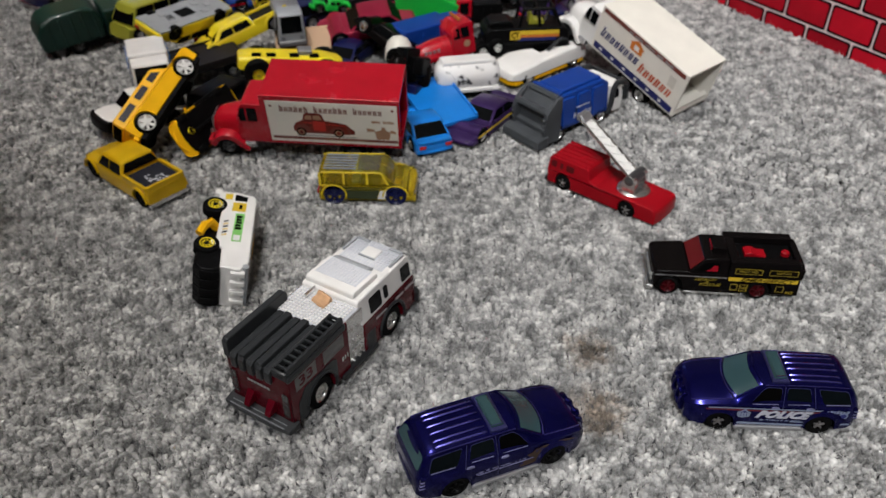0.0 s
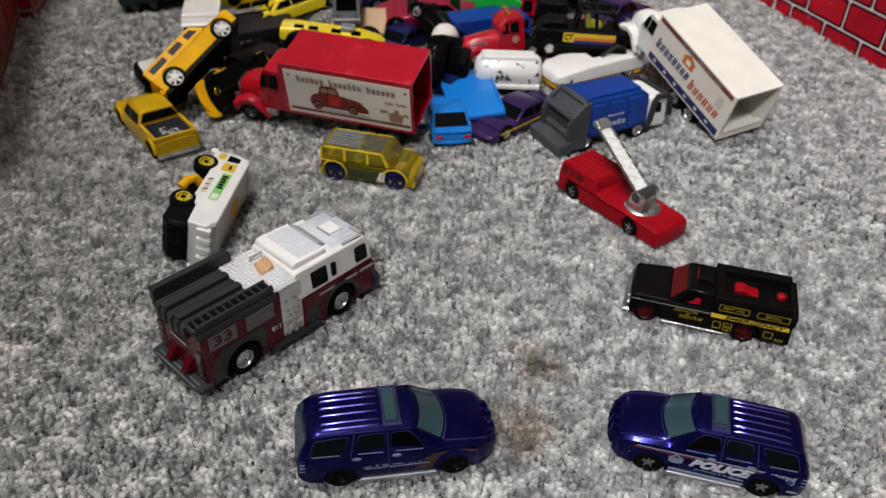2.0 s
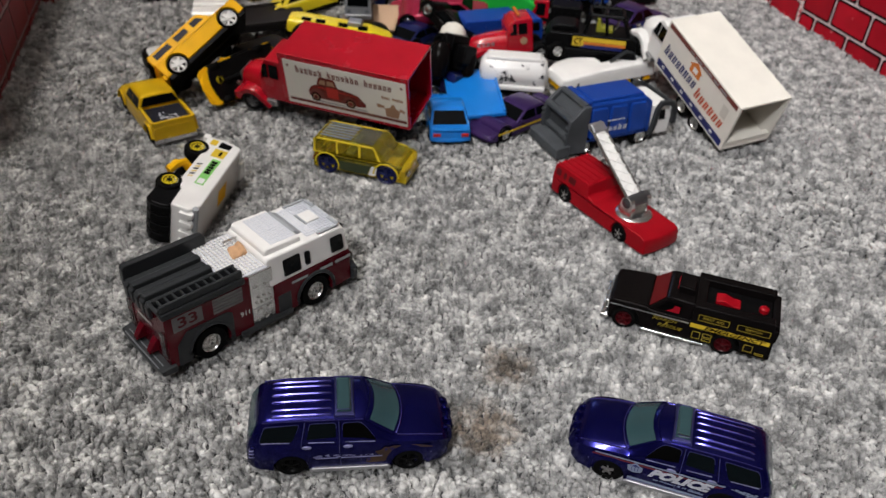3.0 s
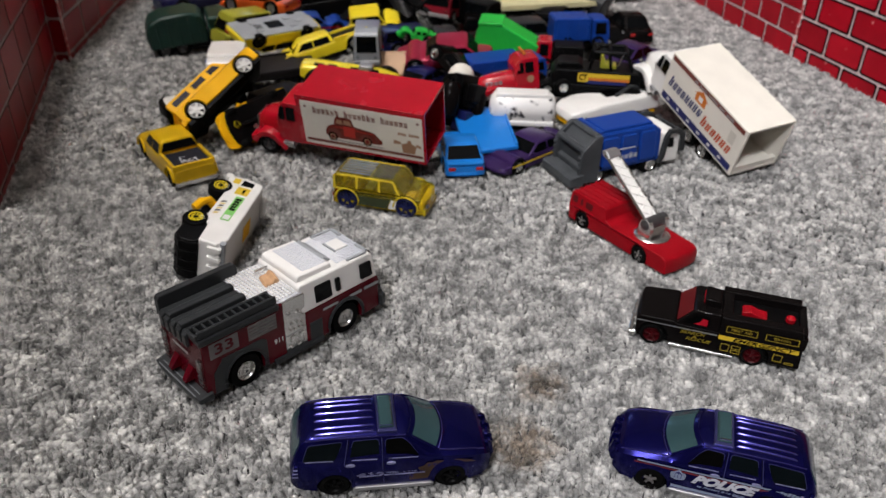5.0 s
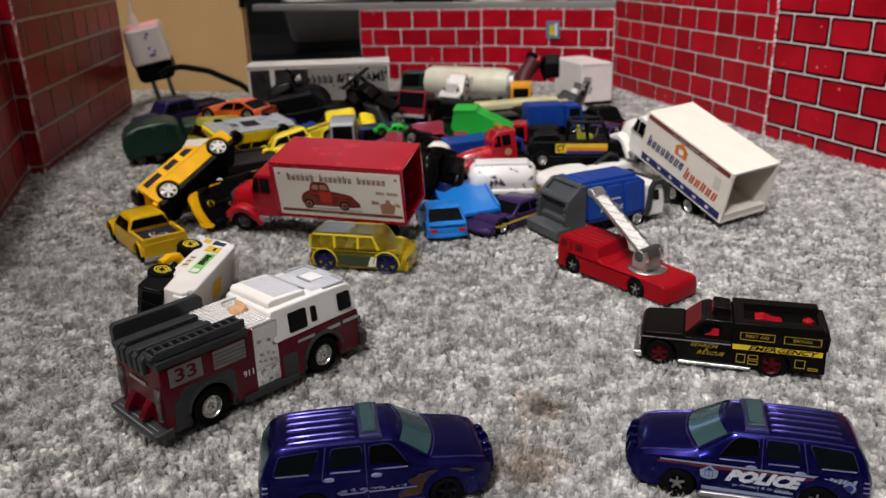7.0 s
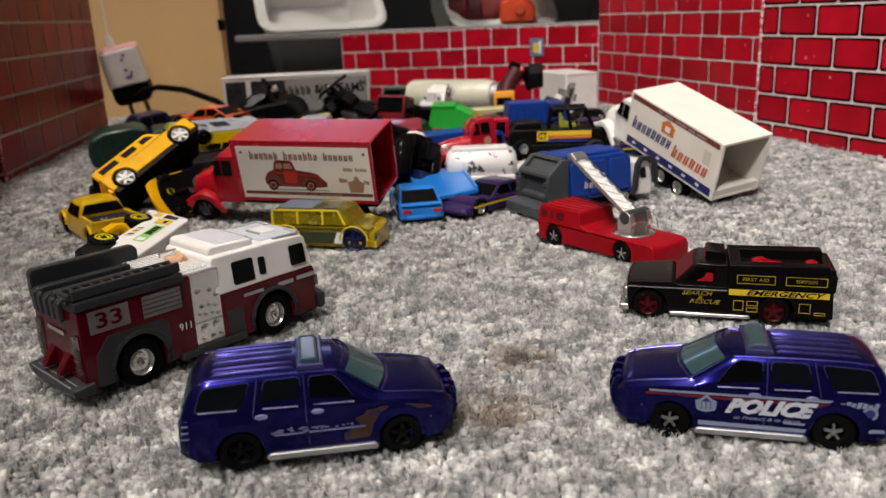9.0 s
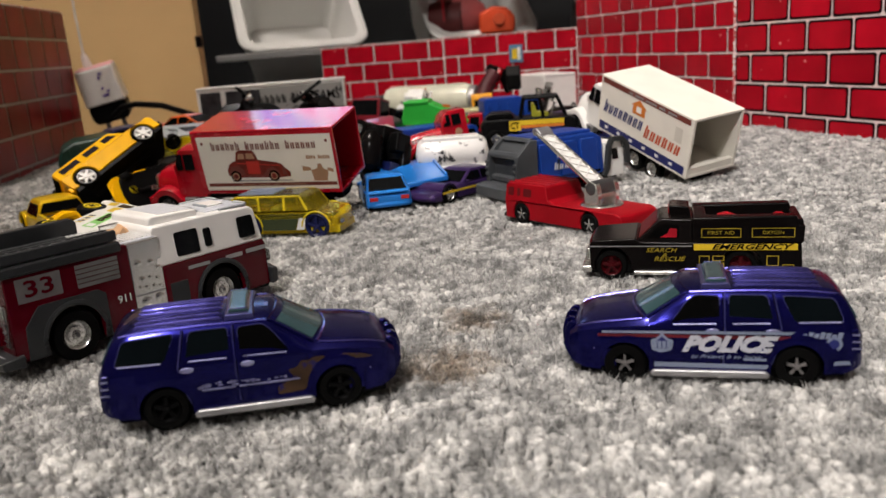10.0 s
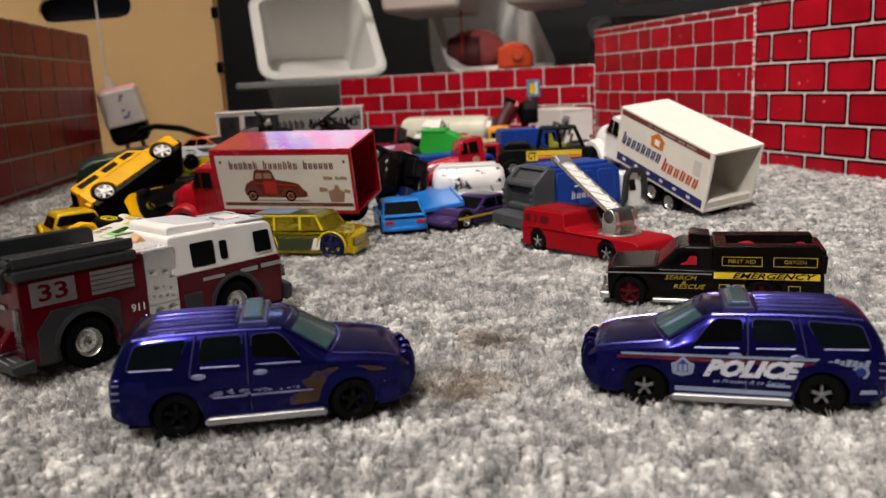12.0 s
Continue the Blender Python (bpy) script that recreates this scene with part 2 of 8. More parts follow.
def carpet_yarn():
    """Twisted yarn in many greys, blotched at two scales, with two small brown stains."""
    m, nt, p = nodes_of("grey_flecked_carpet_yarn")
    geo = nt.nodes.new("ShaderNodeNewGeometry")
    ramp = nt.nodes.new("ShaderNodeValToRGB")
    cr = ramp.color_ramp
    cr.elements[0].position, cr.elements[0].color = 0.0, (0.17, 0.172, 0.168, 1)
    cr.elements[1].position, cr.elements[1].color = 1.0, (0.9, 0.89, 0.86, 1)
    for pos, c in ((0.25, (0.285, 0.286, 0.28, 1)), (0.5, (0.465, 0.463, 0.452, 1)), (0.75, (0.7, 0.692, 0.67, 1))):
        e = cr.elements.new(pos)
        e.color = c
    blot = node(nt, "ShaderNodeTexNoise", Scale=85.0, Detail=4.0, Roughness=0.65)
    nt.links.new(geo.outputs["Position"], blot.inputs["Vector"])
    mr = nt.nodes.new("ShaderNodeMapRange")
    mr.inputs["From Min"].default_value, mr.inputs["From Max"].default_value = 0.3, 0.7
    mr.inputs["To Min"].default_value, mr.inputs["To Max"].default_value = -0.45, 0.45
    nt.links.new(blot.outputs["Fac"], mr.inputs["Value"])
    add = nt.nodes.new("ShaderNodeMath")
    add.use_clamp = True
    flat = nt.nodes.new("ShaderNodeVectorMath")
    flat.operation = "MULTIPLY"
    flat.inputs[1].default_value = (1, 1, 0)
    nt.links.new(geo.outputs["Position"], flat.inputs[0])
    cell = node(nt, "ShaderNodeTexVoronoi", Scale=330.0)
    nt.links.new(flat.outputs[0], cell.inputs["Vector"])
    tone = nt.nodes.new("ShaderNodeSeparateColor")
    nt.links.new(cell.outputs["Color"], tone.inputs[0])
    own = nt.nodes.new("ShaderNodeMath")
    own.operation = "MULTIPLY_ADD"
    own.inputs[1].default_value = 0.3
    own.inputs[2].default_value = 0.2
    nt.links.new(geo.outputs["Random Per Island"], own.inputs[0])
    half = nt.nodes.new("ShaderNodeMath")
    half.operation = "MULTIPLY_ADD"
    half.inputs[1].default_value = 0.26
    nt.links.new(tone.outputs[0], half.inputs[0])
    nt.links.new(own.outputs[0], half.inputs[2])
    nt.links.new(half.outputs[0], add.inputs[0])
    nt.links.new(mr.outputs["Result"], add.inputs[1])
    nt.links.new(add.outputs[0], ramp.inputs["Fac"])
    last = ramp.outputs["Color"]
    for x, y, r in ((0.077, 0.289, 0.018), (0.077, 0.251, 0.021)):
        d = nt.nodes.new("ShaderNodeVectorMath")
        d.operation = "DISTANCE"
        d.inputs[1].default_value = (x, y, 0)
        nt.links.new(geo.outputs["Position"], d.inputs[0])
        n2 = node(nt, "ShaderNodeTexNoise", Scale=160.0, Detail=2.0)
        nt.links.new(geo.outputs["Position"], n2.inputs["Vector"])
        s = nt.nodes.new("ShaderNodeMath")
        s.operation = "MULTIPLY_ADD"
        s.inputs[1].default_value = 0.03
        nt.links.new(n2.outputs["Fac"], s.inputs[0])
        nt.links.new(d.outputs["Value"], s.inputs[2])
        k = nt.nodes.new("ShaderNodeMapRange")
        k.inputs["From Min"].default_value, k.inputs["From Max"].default_value = r, r + 0.012
        k.inputs["To Min"].default_value, k.inputs["To Max"].default_value = 0.95, 0.0
        nt.links.new(s.outputs[0], k.inputs["Value"])
        mx = nt.nodes.new("ShaderNodeMix")
        mx.data_type, mx.blend_type = "RGBA", "MULTIPLY"
        mx.inputs["B"].default_value = (0.52, 0.43, 0.35, 1)
        nt.links.new(k.outputs["Result"], mx.inputs["Factor"])
        nt.links.new(last, mx.inputs["A"])
        last = mx.outputs["Result"]
    nt.links.new(last, p.inputs["Base Color"])
    fibre = node(nt, "ShaderNodeTexNoise", Scale=2600.0, Detail=2.0)
    nt.links.new(geo.outputs["Position"], fibre.inputs["Vector"])
    fb = node(nt, "ShaderNodeBump", Strength=0.5, Distance=0.0006)
    nt.links.new(fibre.outputs["Fac"], fb.inputs["Height"])
    nt.links.new(fb.outputs["Normal"], p.inputs["Normal"])
    p.inputs["Roughness"].default_value = 0.9
    p.inputs["Specular IOR Level"].default_value = 0.15
    p.inputs["Sheen Weight"].default_value = 0.15
    # thin fibres let light through
    through_light = nt.nodes.new("ShaderNodeBsdfTranslucent")
    nt.links.new(last, through_light.inputs["Color"])
    both = nt.nodes.new("ShaderNodeMixShader")
    both.inputs[0].default_value = 0.22
    nt.links.new(p.outputs[0], both.inputs[1])
    nt.links.new(through_light.outputs[0], both.inputs[2])
    nt.links.new(both.outputs[0], nt.nodes["Material Output"].inputs["Surface"])
    return m


YARN = carpet_yarn()
BACKING = finish("carpet_backing", (0.12, 0.12, 0.125), rough=0.9, scale=120)

# ---- building kit: local millimetres, x forward, y to the left, z up ----
MM = 0.001


def part(name, bm, material, parent=None, label="", bevel=0.0, seg=2, at=None):
    """Links a bmesh in millimetres as one mesh object under a thing or a part."""
    bmesh.ops.recalc_face_normals(bm, faces=bm.faces)
    bmesh.ops.scale(bm, vec=(MM, MM, MM), verts=bm.verts)
    for e in bm.edges:
        e.smooth = len(e.link_faces) == 2 and e.calc_face_angle(3.0) < 0.7
    for f in bm.faces:
        f.smooth = True
    me = bpy.data.meshes.new(name)
    bm.to_mesh(me)
    bm.free()
    me.materials.append(material)
    ob = new(name, me)
    if bevel:
        b = ob.modifiers.new("edge", "BEVEL")
        b.width, b.segments, b.limit_method, b.angle_limit = bevel * MM, seg, "ANGLE", radians(28)
        b.harden_normals = True
    if parent:
        ob.parent = parent
    if at:
        ob.matrix_basis = at
    if label:
        tagged(ob, label)
    return ob


def thing(name, m, label, category, group=""):
    ob = new(name)
    ob.empty_display_size = 0.01
    ob.matrix_basis = m
    return tagged(ob, label, category, group)


def mm(x, y, z=0.0, yaw=0.0, pitch=0.0, roll=0.0):
    """A pose in millimetres: yaw turns the nose, pitch lifts it, roll leans to the right."""
    return pose(x * MM, y * MM, z * MM, 0, 0, yaw) @ pose(0, 0, 0, 0, -pitch, 0) @ pose(0, 0, 0, roll, 0, 0)


def basis(x, y, z, fwd, up):
    f = Vector(fwd).normalized()
    u = Vector(up)
    u = (u - f * u.dot(f)).normalized()
    left = u.cross(f)
    m = Matrix((f, left, u)).transposed().to_4x4()
    m.translation = Vector((x, y, z)) * MM
    return m


def box(x0, x1, y0, y1, z0, z1, bm=None):
    bm = bm or bmesh.new()
    v = [bm.verts.new((x, y, z)) for x in (x0, x1) for y in (y0, y1) for z in (z0, z1)]
    for a in ((0, 1, 3, 2), (4, 6, 7, 5), (0, 4, 5, 1), (2, 3, 7, 6), (0, 2, 6, 4), (1, 5, 7, 3)):
        bm.faces.new([v[i] for i in a])
    return bm


def slab(profile, w, warp=None, cuts=(-1, -0.55, 0.55, 1), bm=None):
    """A side outline (x, z) drawn across from -w to w, then shaped by warp(x, y, z)."""
    bm = bm or bmesh.new()
    rings = []
    for c in cuts:
        ring = []
        for x, z in profile:
            p = (x, c * w, z)
            ring.append(bm.verts.new(warp(*p) if warp else p))
        rings.append(ring)
    n = len(profile)
    for a, b in zip(rings, rings[1:]):
        for i in range(n):
            bm.faces.new((a[i], a[(i + 1) % n], b[(i + 1) % n], b[i]))
    bm.faces.new(rings[0])
    bm.faces.new(rings[-1][::-1])
    return bm


def lathe(rings, seg=20, axis="y", centre=(0, 0, 0), bm=None, closed=True):
    """Rings of (along the axis, radius), turned round it."""
    bm = bm or bmesh.new()
    rows = []
    for a, r in rings:
        row = []
        for i in range(seg):
            c, s = math.cos(2 * math.pi * i / seg) * r, math.sin(2 * math.pi * i / seg) * r
            p = {"y": (c, a, s), "x": (a, c, s), "z": (c, s, a)}[axis]
            row.append(bm.verts.new([p[k] + centre[k] for k in range(3)]))
        rows.append(row)
    for a, b in zip(rows, rows[1:]):
        for i in range(seg):
            bm.faces.new((a[i], a[(i + 1) % seg], b[(i + 1) % seg], b[i]))
    if closed:
        bm.faces.new(rows[0])
        bm.faces.new(rows[-1][::-1])
    return bm


def tube(points, r, seg=8, bm=None):
    bm = bm or bmesh.new()
    pts = [Vector(p) for p in points]
    rows = []
    for i, p in enumerate(pts):
        d = (pts[min(i + 1, len(pts) - 1)] - pts[max(i - 1, 0)]).normalized()
        side = d.cross(Vector((0, 0, 1)))
        side = side.normalized() if side.length > 0.05 else Vector((1, 0, 0))
        up = side.cross(d)
        rows.append([bm.verts.new(p + r * (math.cos(2 * math.pi * k / seg) * side + math.sin(2 * math.pi * k / seg) * up)) for k in range(seg)])
    for a, b in zip(rows, rows[1:]):
        for i in range(seg):
            bm.faces.new((a[i], a[(i + 1) % seg], b[(i + 1) % seg], b[i]))
    bm.faces.new(rows[0])
    bm.faces.new(rows[-1][::-1])
    return bm


def plate(points, thick, bm=None):
    """A flat piece: its corners lie on the outside, thick goes inward against their normal."""
    bm = bm or bmesh.new()
    pts = [Vector(p) for p in points]
    n = (pts[1] - pts[0]).cross(pts[2] - pts[1]).normalized()
    a = [bm.verts.new(p) for p in pts]
    b = [bm.verts.new(p - n * thick) for p in pts]
    k = len(pts)
    bm.faces.new(a)
    bm.faces.new(b[::-1])
    for i in range(k):
        bm.faces.new((a[i], b[i], b[(i + 1) % k], a[(i + 1) % k]))
    return bm


def arch(xc, zc, r, n=8):
    """Points over a wheel, from its rear to its front."""
    return [(xc - r * math.cos(math.pi * i / n), zc + r * math.sin(math.pi * i / n)) for i in range(n + 1)]


def lower_outline(top, zb, wheels, zc, r):
    """A side outline: along the bottom from rear to front with wheel arches, then the given top from front to rear."""
    pts = [(top[-1][0], zb)]
    for xc in sorted(wheels):
        d = math.sqrt(max(r * r - (zb - zc) ** 2, 0.01))
        for i in range(9):
            a = math.pi - math.asin(max(-1, min(1, (zb - zc) / r)))
            b = math.asin(max(-1, min(1, (zb - zc) / r)))
            t = a + (b - a) * i / 8
            pts.append((xc + r * math.cos(t), zc + r * math.sin(t)))
    pts.append((top[0][0], zb))
    return pts + list(top)


def car_shell(top, wide, floor, wheels, zc, rad, barrel=0.035, crown=0.25):
    """A rounded car body lofted along x: top, wide and floor are (x, value) rows; wheel arches are cut into its sides."""
    xs = {p[0] for p in top} | {p[0] for p in wide} | {p[0] for p in floor}
    x0, x1 = min(xs), max(xs)
    xs |= {x0 + (x1 - x0) * i / 22 for i in range(1, 22)}
    for xc in wheels:
        xs = {x for x in xs if abs(x - xc) > rad + 0.3}
        xs |= {xc + rad * math.cos(math.pi * i / 12) for i in range(13)} | {xc - rad - 0.05, xc + rad + 0.05}
    xs = sorted(x for x in xs if x0 <= x <= x1)

    def value(rows, x):
        rows = sorted(rows)
        return float(np.interp(x, [r[0] for r in rows], [r[1] for r in rows]))

    bm = bmesh.new()
    rings = []
    for x in xs:
        s, zt, zb = value(wide, x), value(top, x), value(floor, x)
        for xc in wheels:
            if abs(x - xc) < rad:
                zb = max(zb, zc + math.sqrt(rad * rad - (x - xc) ** 2))
        zs = max(zt - 1.7, zb + 0.2)
        half = []
        for k in range(4):
            z = zb + (zs - zb) * k / 3
            half.append((s * (1 - barrel * ((z - zs * 0.6) / (zt * 0.45)) ** 2), z))
        edge = half[-1][0]
        half += [(edge * 0.985, zs + (zt - zs) * 0.45), (edge * 0.945, zs + (zt - zs) * 0.78), (edge * 0.84, zt - 0.12), (edge * 0.4, zt + crown)]
        ring = [(x, -y, z) for y, z in half] + [(x, 0, zt + crown * 1.25)] + [(x, y, z) for y, z in reversed(half)]
        rings.append([bm.verts.new(p) for p in ring])
    n = len(rings[0])
    for a, b in zip(rings, rings[1:]):
        for i in range(n):
            bm.faces.new((a[i], a[(i + 1) % n], b[(i + 1) % n], b[i]))
    bm.faces.new(rings[0])
    bm.faces.new(rings[-1][::-1])
    return bm


def wheel(parent, x, y, z, r, width, rim=CHROME, style=5, rim_r=0.62, tyre=RUBBER, label="", dark=False):
    """A wheel whose face looks along the sign of y; tyre with rounded shoulders, dished rim, spokes and hub."""
    s = 1 if y > 0 else -1
    m = Matrix.Translation((x * MM, y * MM, z * MM)) @ (pose(0, 0, 0) if s > 0 else pose(0, 0, 0, 0, 0, 180))
    w = width
    ri = r * rim_r
    ob = part("wheel", lathe([(-w * 0.98, ri * 0.5), (-w * 0.96, ri * 0.9)], 16), BLACK_PLASTIC, parent, label, at=m)
    part("tyre", lathe([(-w, ri * 0.9), (-w, r * 0.9), (-w * 0.85, r), (-w * 0.15, r), (0, r * 0.92), (0.02 * w, ri * 1.08), (-w * 0.1, ri)], 28, closed=False), tyre, ob)
    if dark:
        part("rim_dish", lathe([(-w * 0.3, 0.05), (-w * 0.3, ri * 0.9)], 20, closed=False), BLACK_PLASTIC, ob)
    bm = bmesh.new() if dark else lathe([(-w * 0.35, 0.05), (-w * 0.35, ri * 0.8), (-w * 0.08, ri * 0.86), (w * 0.02, ri * 0.98), (-w * 0.12, ri)], 24, closed=False)
    lathe([(-w * 0.4, ri * 0.28), (w * 0.06, ri * 0.26), (w * 0.09, ri * 0.12), (w * 0.09, 0.03)], 12, bm=bm, closed=False)
    for i in range(style):
        a = 2 * math.pi * i / style + 0.3
        c, d = math.cos(a), math.sin(a)
        t = ri * ((0.11 if dark else 0.15) if style < 8 else 0.07)
        pts = []
        for rad, side in ((0.2 * ri, -1), (0.9 * ri, -1), (0.9 * ri, 1), (0.2 * ri, 1)):
            pts.append((c * rad - d * t * side, 0.0, d * rad + c * t * side))
        plate([(p[0], -w * 0.02, p[2]) for p in reversed(pts)], w * 0.25, bm)
    if style == 0:
        lathe([(-w * 0.3, ri * 0.66), (-w * 0.12, ri * 0.6), (-w * 0.1, ri * 0.34)], 20, bm=bm, closed=False)
        for i in range(8):
            a = 2 * math.pi * i / 8
            lathe([(-w * 0.12, ri * 0.07), (-w * 0.02, ri * 0.06)], 6, centre=(ri * 0.47 * math.cos(a), 0, ri * 0.47 * math.sin(a)), bm=bm)
        part("hub_cap", lathe([(w * 0.1, ri * 0.16), (w * 0.11, 0.03)], 10, closed=False), GUNMETAL, ob)
    part("rim", bm, rim, ob)
    return ob


def side_frame(side, x, y, z):
    """Where lettering lies on a flank: side 1 is the left one, -1 the right one."""
    xa = Vector((-side, 0, 0))
    m = Matrix((xa, (0, 0, 1), (0, side, 0))).transposed().to_4x4()
    m.translation = Vector((x, y, z)) * MM
    return m


def lettering(text, size, material, parent, m, shear=0.0, width=0.0, bold=0.0, name="lettering", label=""):
    """Raised lettering, centred on m, size is the height of capitals in millimetres, width its length."""
    cu = bpy.data.curves.new("text", "FONT")
    cu.body, cu.size, cu.shear, cu.align_x, cu.align_y = text, size * 1.4 * MM, shear, "CENTER", "CENTER"
    cu.extrude, cu.offset, cu.resolution_u = 0.00006, bold * MM, 2
    ob = bpy.data.objects.new("text", cu)
    scene.collection.objects.link(ob)
    dg = bpy.context.evaluated_depsgraph_get()
    me = bpy.data.meshes.new_from_object(ob.evaluated_get(dg))
    bpy.data.objects.remove(ob)
    bpy.data.curves.remove(cu)
    xs = [v.co.x for v in me.vertices]
    if width and xs:
        k = width * MM / (max(xs) - min(xs))
        for v in me.vertices:
            v.co.x *= k
    me.materials.clear()
    me.materials.append(material)
    out = new(name, me)
    out.parent = parent
    out.matrix_basis = m
    return tagged(out, label)


def letter_bars(heights, size, width, material, parent, m, lean=0.0, name="lettering_bar", strokes=1):
    """Writing as plain bars: upright strokes for each letter, all in one strip of the given length."""
    bm = bmesh.new()
    n = len(heights)
    step = width / n
    for i, hgt in enumerate(heights):
        if hgt <= 0:
            continue
        for j in range(strokes):
            x0 = -width / 2 + i * step + step * (0.1 + 0.8 * j / strokes)
            x1 = x0 + step * (0.8 if strokes == 1 else 0.8 / strokes - 0.12)
            a, b = -size / 2, -size / 2 + size * (hgt if j == 0 else min(hgt, 0.74))
            pts = [(x0 + lean * a, a, 0.08), (x1 + lean * a, a, 0.08), (x1 + lean * b, b, 0.08), (x0 + lean * b, b, 0.08)]
            plate(pts, 0.06, bm)
    return part(name, bm, material, parent, at=m)


def patch(parent, m, pts, material, name="decal", label="", thick=0.06, lift=0.08):
    """A flat printed shape on a flank, corners in millimetres along it."""
    return part(name, plate([(a, b, lift) for a, b in pts], thick), material, parent, label, at=m)


def disc(cx, cy, rx, ry=None, n=20, a0=0.0, a1=360.0):
    ry = ry or rx
    return [(cx + rx * math.cos(radians(a0 + (a1 - a0) * i / n)), cy + ry * math.sin(radians(a0 + (a1 - a0) * i / n))) for i in range(n + (a1 - a0 < 360))]

# ---- the room ----
def room_slab(name, x0, x1, y0, y1, z0, z1, material, label):
    return tagged(part(name, box(x0, x1, y0, y1, z0, z1), material), label, kind="structure")


room_slab("floor", -2100, 1900, -2200, 2600, -40, -4, BACKING, "floor under grey flecked cut-pile carpet")
room_slab("wall_north", -2100, 1900, 2600, 2700, -40, 2400, PAPER_WALL, "plain painted room wall")
# unseen walls added behind; their gap shades the left from the light
room_slab("wall_south_left", -2100, -20, -700, -600, -40, 2400, PAPER_WALL, "unseen added wall beside a gap that limits the light")
room_slab("wall_south_right", 820, 1900, -700, -600, -40, 2400, PAPER_WALL, "unseen added wall beside a gap that limits the light")
room_slab("wall_south_head", -20, 820, -700, -600, 2080, 2400, PAPER_WALL, "unseen added wall over the gap that limits the light")
room_slab("wall_hall", -2100, 1900, -2300, -2200, -40, 2400, PAPER_WALL, "unseen added wall behind the pendant")
room_slab("wall_west", -2200, -2100, -2300, 2700, -40, 2400, PAPER_WALL, "plain painted room wall")
room_slab("wall_east", 1900, 2000, -2300, 2700, -40, 2400, PAPER_WALL, "plain painted room wall")
room_slab("ceiling", -2200, 2000, -2300, 2700, 2400, 2500, finish("white_ceiling_paint", (0.75, 0.735, 0.715), rough=0.9, scale=5), "plain white ceiling")
lamp = thing("ceiling_lamp", mm(-420, 0, 2400), "white ceiling lamp on a short chrome stem", "ceiling lamp")
part("base", lathe([(-14, 60), (-8, 66), (0, 66)], 32, "z"), WHITE, lamp)
part("stem", tube([(0, 0, -10), (0, 0, -66)], 8, 10), CHROME, lamp)

# unseen fixture, added to give the light from behind a source
pendant = thing("added_pendant", mm(20, -1420, 2400), "white pendant shade, unseen, added over the light behind", "pendant lamp")
part("cord", tube([(0, 0, 0), (0, 0, -330)], 4, 8), WHITE, pendant)
part("shade", lathe([(-330, 40), (-350, 120), (-395, 178), (-398, 174), (-355, 116), (-336, 36)], 36, "z", closed=False), WHITE, pendant)

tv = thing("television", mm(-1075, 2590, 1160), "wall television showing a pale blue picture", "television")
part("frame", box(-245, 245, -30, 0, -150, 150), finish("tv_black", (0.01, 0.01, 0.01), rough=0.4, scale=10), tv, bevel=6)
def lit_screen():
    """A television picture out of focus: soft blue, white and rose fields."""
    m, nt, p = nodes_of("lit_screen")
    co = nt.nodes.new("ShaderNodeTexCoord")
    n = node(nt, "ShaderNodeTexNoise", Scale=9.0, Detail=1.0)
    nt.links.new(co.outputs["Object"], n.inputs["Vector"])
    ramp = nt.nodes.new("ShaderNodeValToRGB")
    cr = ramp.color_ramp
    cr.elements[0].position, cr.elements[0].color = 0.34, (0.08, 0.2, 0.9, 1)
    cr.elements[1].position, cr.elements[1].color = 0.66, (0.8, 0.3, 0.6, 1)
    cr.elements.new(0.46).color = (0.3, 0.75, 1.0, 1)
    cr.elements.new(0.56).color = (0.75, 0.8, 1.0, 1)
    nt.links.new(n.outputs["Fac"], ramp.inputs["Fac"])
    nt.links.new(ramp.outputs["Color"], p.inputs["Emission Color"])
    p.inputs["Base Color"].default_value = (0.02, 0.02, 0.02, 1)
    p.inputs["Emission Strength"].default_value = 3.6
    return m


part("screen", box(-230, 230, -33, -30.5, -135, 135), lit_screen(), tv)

# ---- the corral of printed brick card ----
CORNER, FOLD, BACK_FOLD, BACK_END = (50, 1078), (209, 806), (-128, 1105), (-303, 1105)
RIGHT_NEAR, LEFT_FOLD, LEFT_STEP, LEFT_END, LEFT_NEAR = (430, 472), (-395, 570), (-407, 566), (-516, 867), (-258, 335)


def brick_piece(length, height, rim=1.3, face=BRICK):
    """One printed brick with clipped corners, a dark outline and a slightly proud face."""
    bm = bmesh.new()

    def ring(inset, y):
        c = 1.5
        a, b = inset, inset
        pts = [(a + c, b), (length - a - c, b), (length - a, b + c), (length - a, height - b - c), (length - a - c, height - b), (a + c, height - b), (a, height - b - c), (a, b + c)]
        return [bm.verts.new((x, y, z)) for x, z in pts]

    r0, r1, r2 = ring(0, 0), ring(0.1, -0.3), ring(rim, -0.34)
    for a, b in ((r0, r1), (r1, r2)):
        for i in range(8):
            f = bm.faces.new((a[i], a[(i + 1) % 8], b[(i + 1) % 8], b[i]))
            f.material_index = 1
    bm.faces.new(r2)
    bmesh.ops.recalc_face_normals(bm, faces=bm.faces)
    bmesh.ops.scale(bm, vec=(MM, MM, MM), verts=bm.verts)
    me = bpy.data.meshes.new("brick")
    bm.to_mesh(me)
    bm.free()
    me.materials.append(face)
    me.materials.append(BRICK_EDGE)
    return me


